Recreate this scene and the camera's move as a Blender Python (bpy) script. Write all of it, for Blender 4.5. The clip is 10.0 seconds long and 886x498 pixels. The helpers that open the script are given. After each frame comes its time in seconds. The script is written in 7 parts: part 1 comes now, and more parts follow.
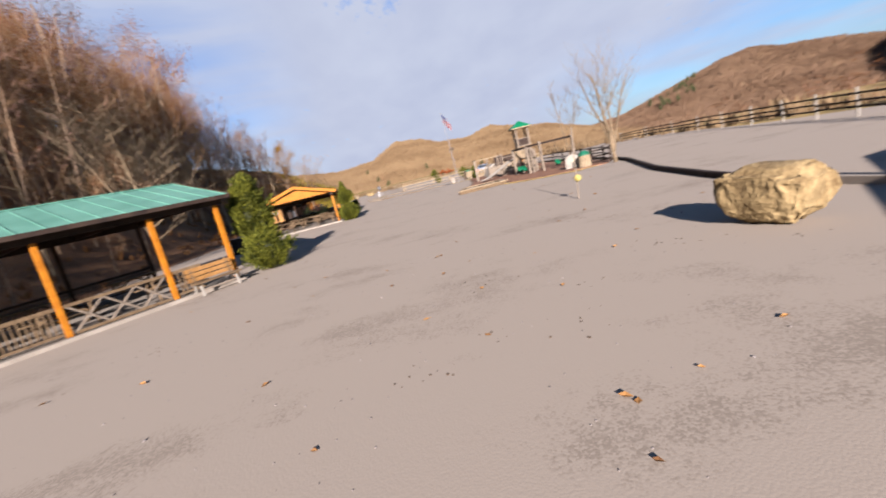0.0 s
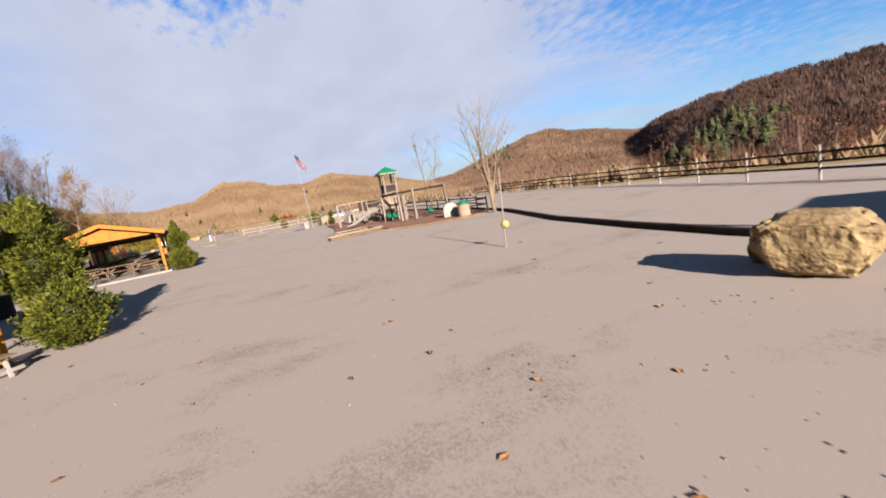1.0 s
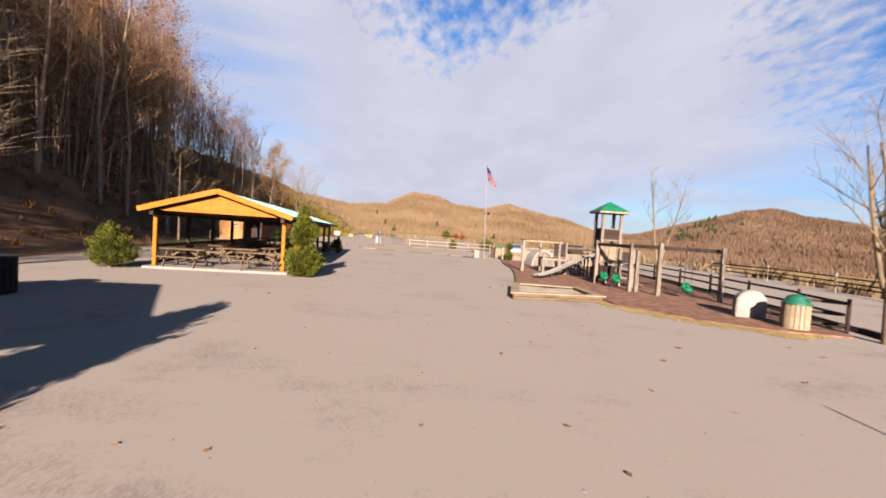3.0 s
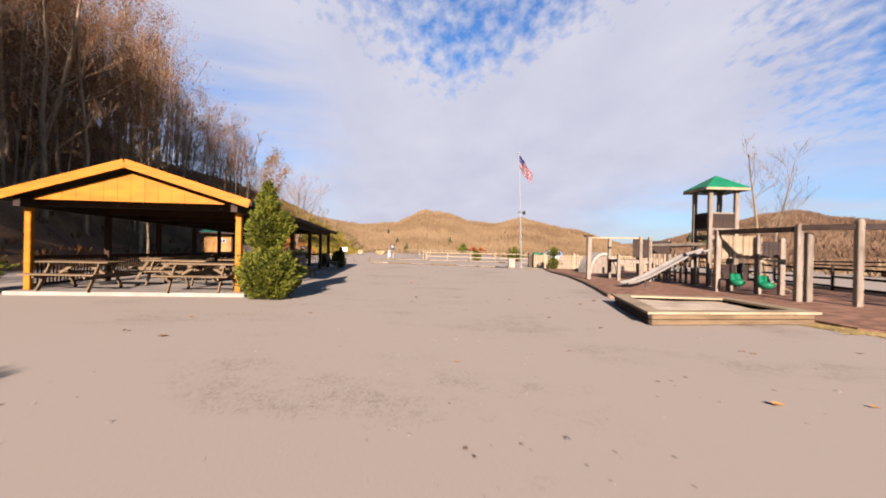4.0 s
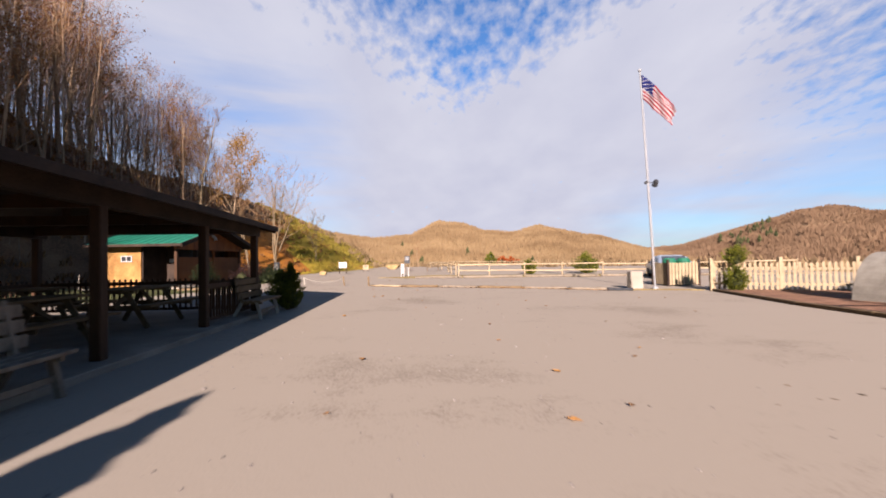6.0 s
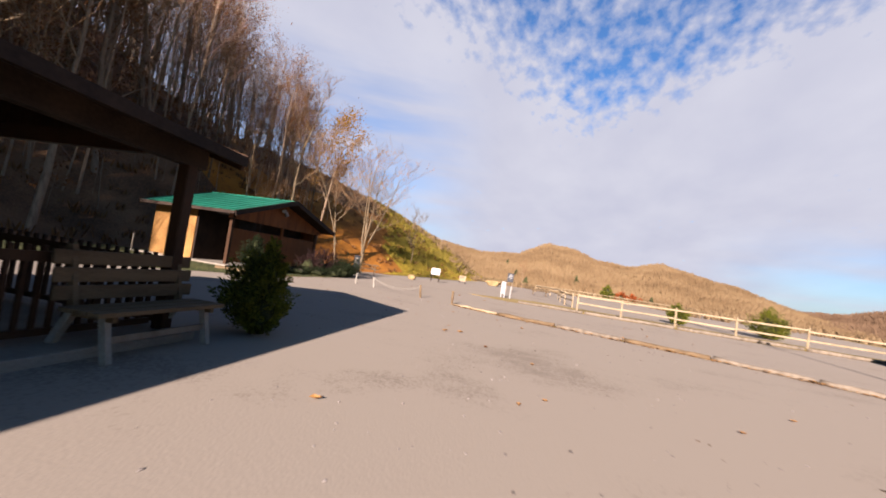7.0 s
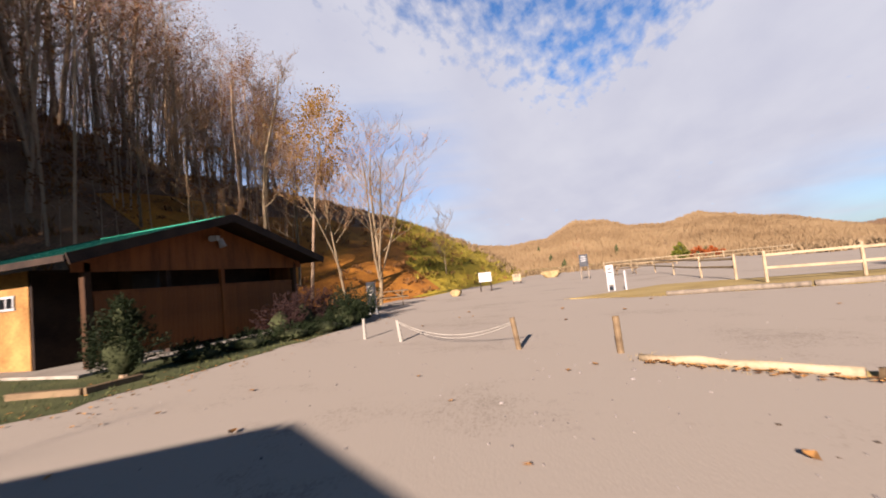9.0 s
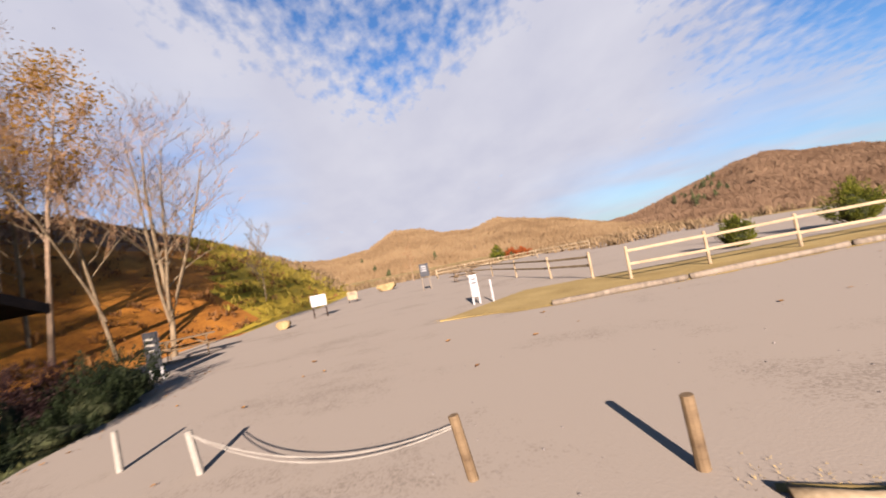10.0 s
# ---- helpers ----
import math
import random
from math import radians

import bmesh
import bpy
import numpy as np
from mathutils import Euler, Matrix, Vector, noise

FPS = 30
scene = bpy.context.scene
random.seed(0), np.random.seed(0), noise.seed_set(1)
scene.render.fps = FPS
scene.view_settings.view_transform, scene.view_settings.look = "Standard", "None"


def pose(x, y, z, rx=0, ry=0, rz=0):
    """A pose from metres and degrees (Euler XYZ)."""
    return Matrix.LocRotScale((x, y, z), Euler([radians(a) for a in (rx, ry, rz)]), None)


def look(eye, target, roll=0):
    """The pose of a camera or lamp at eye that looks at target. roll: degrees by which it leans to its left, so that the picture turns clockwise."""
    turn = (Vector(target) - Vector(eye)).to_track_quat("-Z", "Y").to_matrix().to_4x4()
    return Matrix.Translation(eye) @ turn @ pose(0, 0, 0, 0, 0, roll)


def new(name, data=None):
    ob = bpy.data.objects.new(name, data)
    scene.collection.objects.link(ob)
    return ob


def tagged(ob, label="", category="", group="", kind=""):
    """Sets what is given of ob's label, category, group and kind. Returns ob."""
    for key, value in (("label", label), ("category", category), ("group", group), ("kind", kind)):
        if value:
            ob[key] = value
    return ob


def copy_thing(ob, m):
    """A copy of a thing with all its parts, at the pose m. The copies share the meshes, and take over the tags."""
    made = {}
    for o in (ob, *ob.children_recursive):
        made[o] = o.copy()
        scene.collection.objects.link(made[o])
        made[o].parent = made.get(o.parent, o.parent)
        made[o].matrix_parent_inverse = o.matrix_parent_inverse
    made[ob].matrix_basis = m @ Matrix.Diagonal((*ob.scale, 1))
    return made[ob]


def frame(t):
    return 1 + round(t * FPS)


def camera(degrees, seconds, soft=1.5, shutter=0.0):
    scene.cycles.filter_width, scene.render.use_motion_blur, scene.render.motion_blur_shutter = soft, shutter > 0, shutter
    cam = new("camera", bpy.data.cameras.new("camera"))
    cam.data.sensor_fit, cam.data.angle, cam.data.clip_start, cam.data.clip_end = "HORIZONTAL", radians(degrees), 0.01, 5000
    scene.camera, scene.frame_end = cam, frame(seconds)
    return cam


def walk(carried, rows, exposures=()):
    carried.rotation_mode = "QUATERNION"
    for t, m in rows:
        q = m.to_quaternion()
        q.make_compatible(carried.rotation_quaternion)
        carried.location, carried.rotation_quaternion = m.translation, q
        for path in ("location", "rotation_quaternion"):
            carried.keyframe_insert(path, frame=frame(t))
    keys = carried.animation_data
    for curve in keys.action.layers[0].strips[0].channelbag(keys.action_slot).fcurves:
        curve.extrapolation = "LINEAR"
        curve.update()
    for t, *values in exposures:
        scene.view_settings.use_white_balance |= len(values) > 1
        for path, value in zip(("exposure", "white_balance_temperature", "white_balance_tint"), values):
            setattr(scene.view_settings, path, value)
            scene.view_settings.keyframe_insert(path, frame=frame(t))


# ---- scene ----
cam = camera(91.6, 10.0, soft=1.8, shutter=0.2)
PATH = [
    (0, (3.820, -26.350, 2.130), (3.830, -24.382, 1.773), -13.8),
    (0.2, (3.266, -26.186, 2.316), (3.620, -24.255, 1.937), -12.4),
    (0.5, (2.504, -24.793, 2.460), (3.170, -22.942, 2.096), -15.2),
    (1, (1.928, -23.024, 2.284), (2.694, -21.199, 1.991), -10.2),
    (1.5, (2.195, -20.237, 2.241), (2.894, -18.369, 2.085), -3.5),
    (2, (2.596, -17.358, 2.464), (3.068, -15.416, 2.379), 0.6),
    (2.5, (2.841, -14.119, 2.778), (3.037, -12.131, 2.692), 5.2),
    (2.7, (2.951, -12.909, 2.668), (3.069, -10.914, 2.576), 5.1),
    (3.8, (2.180, -5.020, 1.550), (2.196, -3.021, 1.526), 1.8),
    (4, (2.010, -3.527, 1.420), (2.020, -1.527, 1.414), 1.2),
    (4.5, (1.578, 0.247, 1.338), (1.597, 2.246, 1.352), -1.3),
    (5, (1.175, 4.064, 1.305), (1.191, 6.064, 1.329), -0.4),
    (5.2, (1.005, 5.680, 1.345), (1.024, 7.680, 1.363), -0.1),
    (6.3, (-0.005, 14.313, 1.294), (-0.125, 16.308, 1.369), -0.8),
    (6.5, (-0.166, 15.816, 1.251), (-0.401, 17.800, 1.342), 1.6),
    (7, (-0.560, 18.900, 1.245), (-1.100, 20.822, 1.335), 8.4),
    (7.5, (-1.212, 21.560, 1.150), (-1.971, 23.409, 1.212), 8.7),
    (8, (-2.263, 23.997, 0.988), (-3.112, 25.806, 1.067), 1.9),
    (8.5, (-3.410, 26.234, 0.977), (-4.212, 28.063, 1.087), -4.6),
    (9, (-4.485, 28.353, 1.228), (-5.134, 30.240, 1.354), -5.9),
    (9.5, (-5.266, 30.047, 1.468), (-5.573, 32.021, 1.564), -5.7),
    (10, (-5.850, 31.783, 1.613), (-5.696, 33.776, 1.672), -11.3),
]
walk(cam, [(t, look(eye, target, roll)) for t, eye, target, roll in PATH],
     ((0.0, 2.24, 5650, 13), (1.2, 2.30, 5800, 13), (2.5, 2.35, 6080, 15), (4.5, 2.35, 6080, 17), (10.0, 2.36, 6230, 16)))

# ---- world, sun, exposure ----
SUN_ELEV, SUN_WAY = radians(19.0), Vector((0.02, 1.0, -0.354)).normalized()
world = bpy.data.worlds.new("world")
scene.world = world
world.use_nodes = True


def build_world():
    nt = world.node_tree
    nt.nodes.clear()
    n, link = nt.nodes.new, nt.links.new
    out, bg = n("ShaderNodeOutputWorld"), n("ShaderNodeBackground")
    sky = n("ShaderNodeTexSky")
    sky.sky_type, sky.sun_disc = "NISHITA", False
    sky.sun_elevation, sky.sun_rotation = SUN_ELEV, math.pi
    sky.air_density, sky.dust_density, sky.ozone_density = 1.0, 0.6, 2.0
    co, sep = n("ShaderNodeTexCoord"), n("ShaderNodeSeparateXYZ")
    link(co.outputs["Generated"], sep.inputs[0])
    # cloud sheet: the direction thrown on a flat layer overhead
    zz = n("ShaderNodeMath"); zz.operation = "MAXIMUM"; zz.inputs[1].default_value = 0.0
    link(sep.outputs["Z"], zz.inputs[0])
    za = n("ShaderNodeMath"); za.operation = "ADD"; za.inputs[1].default_value = 0.22
    link(zz.outputs[0], za.inputs[0])
    flat = n("ShaderNodeCombineXYZ")
    for k, a in enumerate("XY"):
        d = n("ShaderNodeMath"); d.operation = "DIVIDE"
        link(sep.outputs[a], d.inputs[0]); link(za.outputs[0], d.inputs[1]); link(d.outputs[0], flat.inputs[k])
    big = n("ShaderNodeTexNoise"); big.inputs["Scale"].default_value = 0.75; big.inputs["Detail"].default_value = 3.0
    link(flat.outputs[0], big.inputs["Vector"])
    small = n("ShaderNodeTexNoise"); small.inputs["Scale"].default_value = 15.0; small.inputs["Detail"].default_value = 4.0
    small.inputs["Roughness"].default_value = 0.55
    squeeze = n("ShaderNodeMapping"); squeeze.inputs["Scale"].default_value = (1.45, 0.85, 1.0); squeeze.inputs["Rotation"].default_value = (0, 0, 0.35)
    link(flat.outputs[0], squeeze.inputs[0]); link(squeeze.outputs[0], small.inputs["Vector"])
    mixn = n("ShaderNodeMath"); mixn.operation = "MULTIPLY_ADD"; mixn.inputs[1].default_value = 1.3
    link(small.outputs["Fac"], mixn.inputs[0]); link(big.outputs["Fac"], mixn.inputs[2])
    # a wedge of broken cloud whose point lies low in the north and which opens overhead
    low = n("ShaderNodeMath"); low.operation = "MAXIMUM"; low.inputs[1].default_value = 0.04
    link(sep.outputs["Z"], low.inputs[0])
    over = []
    for a in "XY":
        d = n("ShaderNodeMath"); d.operation = "DIVIDE"
        link(sep.outputs[a], d.inputs[0]); link(low.outputs[0], d.inputs[1])
        over.append(d)
    back = n("ShaderNodeMath"); back.operation = "SUBTRACT"; back.inputs[0].default_value = 3.35
    link(over[1].outputs[0], back.inputs[1])
    sides = []
    for sign, slope in ((1.0, 0.40), (-1.0, 0.58)):
        edge = n("ShaderNodeMath"); edge.operation = "MULTIPLY"; edge.inputs[1].default_value = slope
        link(back.outputs[0], edge.inputs[0])
        gap = n("ShaderNodeMath"); gap.operation = "MULTIPLY_ADD"; gap.inputs[1].default_value = sign
        link(over[0].outputs[0], gap.inputs[0]); link(edge.outputs[0], gap.inputs[2])
        sides.append(gap)
    inside = n("ShaderNodeMath"); inside.operation = "MINIMUM"
    link(sides[0].outputs[0], inside.inputs[0]); link(sides[1].outputs[0], inside.inputs[1])
    wedge = n("ShaderNodeMapRange"); wedge.interpolation_type = "SMOOTHSTEP"
    wedge.inputs["From Min"].default_value, wedge.inputs["From Max"].default_value, wedge.inputs["To Max"].default_value = -0.25, 0.7, -0.66
    link(inside.outputs[0], wedge.inputs["Value"])
    plus = n("ShaderNodeMath"); plus.operation = "ADD"
    link(mixn.outputs[0], plus.inputs[0]); link(wedge.outputs[0], plus.inputs[1])
    # softer breaks: low in the north-east, and beside the wooded slope
    last = plus
    for (bearing, elev), wide, deep in (((64, 20), 0.93, 0.72), ((46, 24), 0.965, 0.46)):
        way = n("ShaderNodeVectorMath"); way.operation = "DOT_PRODUCT"
        way.inputs[1].default_value = (math.sin(radians(bearing)) * math.cos(radians(elev)), math.cos(radians(bearing)) * math.cos(radians(elev)), math.sin(radians(elev)))
        link(co.outputs["Generated"], way.inputs[0])
        span = n("ShaderNodeMapRange"); span.interpolation_type = "SMOOTHSTEP"
        span.inputs["From Min"].default_value, span.inputs["From Max"].default_value, span.inputs["To Max"].default_value = wide, 1.0, -deep
        link(way.outputs["Value"], span.inputs["Value"])
        plus = n("ShaderNodeMath"); plus.operation = "ADD"
        link(last.outputs[0], plus.inputs[0]); link(span.outputs[0], plus.inputs[1])
        last = plus
    # the cloud sheet lies over the north; overhead and to the south the sky is clear
    way = n("ShaderNodeVectorMath"); way.operation = "DOT_PRODUCT"; way.inputs[1].default_value = (0.0, -0.62, 0.78)
    link(co.outputs["Generated"], way.inputs[0])
    span = n("ShaderNodeMapRange"); span.interpolation_type = "SMOOTHSTEP"
    span.inputs["From Min"].default_value, span.inputs["From Max"].default_value, span.inputs["To Max"].default_value = 0.02, 0.42, -1.0
    link(way.outputs["Value"], span.inputs["Value"])
    plus = n("ShaderNodeMath"); plus.operation = "ADD"
    link(last.outputs[0], plus.inputs[0]); link(span.outputs[0], plus.inputs[1])
    last = plus
    ramp = n("ShaderNodeValToRGB")
    ramp.color_ramp.elements[0].position, ramp.color_ramp.elements[1].position = 0.36, 0.88
    link(last.outputs[0], ramp.inputs[0])
    deep_sky = n("ShaderNodeMix"); deep_sky.data_type = "RGBA"; deep_sky.blend_type = "MULTIPLY"
    deep_sky.inputs[0].default_value = 1.0; deep_sky.inputs[7].default_value = (0.30, 0.44, 0.58, 1)
    link(sky.outputs[0], deep_sky.inputs[6])
    shade = n("ShaderNodeTexNoise"); shade.inputs["Scale"].default_value = 2.2; shade.inputs["Detail"].default_value = 5.0
    link(squeeze.outputs[0], shade.inputs["Vector"])
    cloud = n("ShaderNodeValToRGB")
    cloud.color_ramp.elements[0].position, cloud.color_ramp.elements[1].position = 0.3, 0.68
    cloud.color_ramp.elements[0].color, cloud.color_ramp.elements[1].color = (2.1, 2.12, 2.36, 1), (2.42, 2.42, 2.56, 1)
    link(shade.outputs["Fac"], cloud.inputs[0])
    mix = n("ShaderNodeMix"); mix.data_type = "RGBA"
    # thin streaky places where the blue only tints the sheet: low in the north-east, and beside the wooded slope
    streaky = n("ShaderNodeMapping"); streaky.inputs["Scale"].default_value = (1.2, 1.2, 9.0)
    wisps = n("ShaderNodeTexNoise"); wisps.inputs["Scale"].default_value = 3.0; wisps.inputs["Detail"].default_value = 5.0
    link(co.outputs["Generated"], streaky.inputs[0]); link(streaky.outputs[0], wisps.inputs["Vector"])
    veil = ramp
    for (x0, x1), (z0, z1), deep in (((0.22, 0.5), (0.19, 0.06), 0.62), ((0.5, 0.75), (0.42, 0.25), 0.6), ((-0.15, -0.45), (0.5, 0.26), 0.6)):
        both = n("ShaderNodeMath"); both.operation = "MULTIPLY"
        for k, (axis, p, q) in enumerate((("X", x0, x1), ("Z", z0, z1))):
            span = n("ShaderNodeMapRange"); span.interpolation_type = "SMOOTHSTEP"
            span.inputs["From Min"].default_value, span.inputs["From Max"].default_value = p, q
            link(sep.outputs[axis], span.inputs["Value"]); link(span.outputs[0], both.inputs[k])
        cut = n("ShaderNodeMapRange"); cut.inputs["From Min"].default_value, cut.inputs["From Max"].default_value = 0.33, 0.62
        cut.inputs["To Min"].default_value, cut.inputs["To Max"].default_value = 0.25 * deep, deep
        link(wisps.outputs["Fac"], cut.inputs["Value"])
        off = n("ShaderNodeMath"); off.operation = "MULTIPLY"
        link(both.outputs[0], off.inputs[0]); link(cut.outputs[0], off.inputs[1])
        keep = n("ShaderNodeMath"); keep.operation = "SUBTRACT"; keep.inputs[0].default_value = 1.0
        link(off.outputs[0], keep.inputs[1])
        thin = n("ShaderNodeMath"); thin.operation = "MULTIPLY"
        link(veil.outputs[0], thin.inputs[0]); link(keep.outputs[0], thin.inputs[1])
        veil = thin
    link(veil.outputs[0], mix.inputs[0])
    link(deep_sky.outputs[2], mix.inputs[6]); link(cloud.outputs[0], mix.inputs[7])
    link(mix.outputs[2], bg.inputs["Color"])
    bg.inputs["Strength"].default_value = 0.056
    link(bg.outputs[0], out.inputs[0])


build_world()
sun = new("sun", bpy.data.lights.new("sun", "SUN"))
sun.data.energy, sun.data.angle, sun.data.color = 5.0, radians(0.5), (1.0, 0.85, 0.745)
sun.matrix_world = look((0, -60, 40), Vector((0, -60, 40)) + SUN_WAY)


# ---- materials ----
def material(name, dark, light, scale=6.0, rough=0.8, bump=0.3, grain=60.0, metal=0.0, stretch=(1, 1, 1), spread=0.0, distance=0.02):
    """Two noises, a broad one for stains and a fine one for grain; spread: how much each piece differs from the next."""
    m = bpy.data.materials.new(name)
    m.use_nodes = True
    nt = m.node_tree
    n, link = nt.nodes.new, nt.links.new
    bsdf = nt.nodes["Principled BSDF"]
    bsdf.inputs["Roughness"].default_value, bsdf.inputs["Metallic"].default_value = rough, metal
    if rough > 0.4 and not metal:
        bsdf.inputs["Specular IOR Level"].default_value = 0.12
    co, mp = n("ShaderNodeTexCoord"), n("ShaderNodeMapping")
    mp.inputs["Scale"].default_value = stretch
    link(co.outputs["Object"], mp.inputs[0])
    a, b = n("ShaderNodeTexNoise"), n("ShaderNodeTexNoise")
    for node, s, d in ((a, scale, 5.0), (b, grain, 3.0)):
        node.inputs["Scale"].default_value, node.inputs["Detail"].default_value = s, d
        link(mp.outputs[0], node.inputs["Vector"])
    add = n("ShaderNodeMath"); add.operation = "MULTIPLY_ADD"; add.inputs[1].default_value = 0.55
    link(b.outputs["Fac"], add.inputs[0]); link(a.outputs["Fac"], add.inputs[2])
    last = add
    if spread:
        info = n("ShaderNodeObjectInfo")
        more = n("ShaderNodeMath"); more.operation = "MULTIPLY_ADD"; more.inputs[1].default_value = spread
        link(info.outputs["Random"], more.inputs[0]); link(add.outputs[0], more.inputs[2])
        last = more
    ramp = n("ShaderNodeValToRGB")
    ramp.color_ramp.elements[0].position, ramp.color_ramp.elements[1].position = 0.52, 1.02 + spread
    ramp.color_ramp.elements[0].color, ramp.color_ramp.elements[1].color = (*dark, 1), (*light, 1)
    link(last.outputs[0], ramp.inputs[0]); link(ramp.outputs[0], bsdf.inputs["Base Color"])
    if bump:
        bp = n("ShaderNodeBump"); bp.inputs["Strength"].default_value, bp.inputs["Distance"].default_value = bump, distance
        link(add.outputs[0], bp.inputs["Height"]); link(bp.outputs[0], bsdf.inputs["Normal"])
    return m


def gravel(name):
    """Crushed stone: single stones by cells, dust patches and worn lanes in broad soft noise."""
    m = bpy.data.materials.new(name)
    m.use_nodes = True
    nt = m.node_tree
    n, link = nt.nodes.new, nt.links.new
    bsdf = nt.nodes["Principled BSDF"]
    bsdf.inputs["Roughness"].default_value, bsdf.inputs["Specular IOR Level"].default_value = 0.95, 0.1
    co = n("ShaderNodeTexCoord")
    cells = n("ShaderNodeTexVoronoi"); cells.inputs["Scale"].default_value = 45.0
    broad = n("ShaderNodeTexNoise"); broad.inputs["Scale"].default_value = 0.33; broad.inputs["Detail"].default_value = 6.0; broad.inputs["Roughness"].default_value = 0.62
    mid = n("ShaderNodeTexNoise"); mid.inputs["Scale"].default_value = 3.2; mid.inputs["Detail"].default_value = 7.0; mid.inputs["Roughness"].default_value = 0.7
    for node in (cells, broad, mid):
        link(co.outputs["Object"], node.inputs["Vector"])
    sep = n("ShaderNodeSeparateColor"); link(cells.outputs["Color"], sep.inputs[0])
    a = n("ShaderNodeMath"); a.operation = "MULTIPLY_ADD"; a.inputs[1].default_value = 0.2
    link(sep.outputs[0], a.inputs[0]); link(broad.outputs["Fac"], a.inputs[2])
    # tyre-swept streaks across the lot
    along, streak = n("ShaderNodeMapping"), n("ShaderNodeTexNoise")
    along.inputs["Scale"].default_value, along.inputs["Rotation"].default_value = (0.16, 1.1, 1.0), (0, 0, 0.3)
    streak.inputs["Scale"].default_value, streak.inputs["Detail"].default_value = 1.0, 5.0
    link(co.outputs["Object"], along.inputs[0]); link(along.outputs[0], streak.inputs["Vector"])
    swept = n("ShaderNodeMath"); swept.operation = "MULTIPLY_ADD"; swept.inputs[1].default_value = 0.36
    link(streak.outputs["Fac"], swept.inputs[0]); link(a.outputs[0], swept.inputs[2])
    b = n("ShaderNodeMath"); b.operation = "MULTIPLY_ADD"; b.inputs[1].default_value = 0.28
    link(mid.outputs["Fac"], b.inputs[0]); link(swept.outputs[0], b.inputs[2])
    lower = n("ShaderNodeMath"); lower.operation = "SUBTRACT"; lower.inputs[1].default_value = -0.18
    link(b.outputs[0], lower.inputs[0])
    b = lower
    ramp = n("ShaderNodeValToRGB")
    e = ramp.color_ramp.elements
    e[0].position, e[0].color = 0.62, (0.136, 0.110, 0.082, 1)
    e[1].position, e[1].color = 1.3, (0.202, 0.168, 0.128, 1)
    x = e.new(0.9); x.color = (0.151, 0.123, 0.092, 1)
    link(b.outputs[0], ramp.inputs[0]); link(ramp.outputs[0], bsdf.inputs["Base Color"])
    h = n("ShaderNodeMath"); h.operation = "MULTIPLY_ADD"; h.inputs[1].default_value = -0.6
    soft = n("ShaderNodeMath"); soft.operation = "MULTIPLY"; soft.inputs[1].default_value = 0.3
    link(mid.outputs["Fac"], soft.inputs[0])
    link(cells.outputs["Distance"], h.inputs[0]); link(soft.outputs[0], h.inputs[2])
    bp = n("ShaderNodeBump"); bp.inputs["Strength"].default_value, bp.inputs["Distance"].default_value = 0.14, 0.012
    link(h.outputs[0], bp.inputs["Height"]); link(bp.outputs[0], bsdf.inputs["Normal"])
    return m


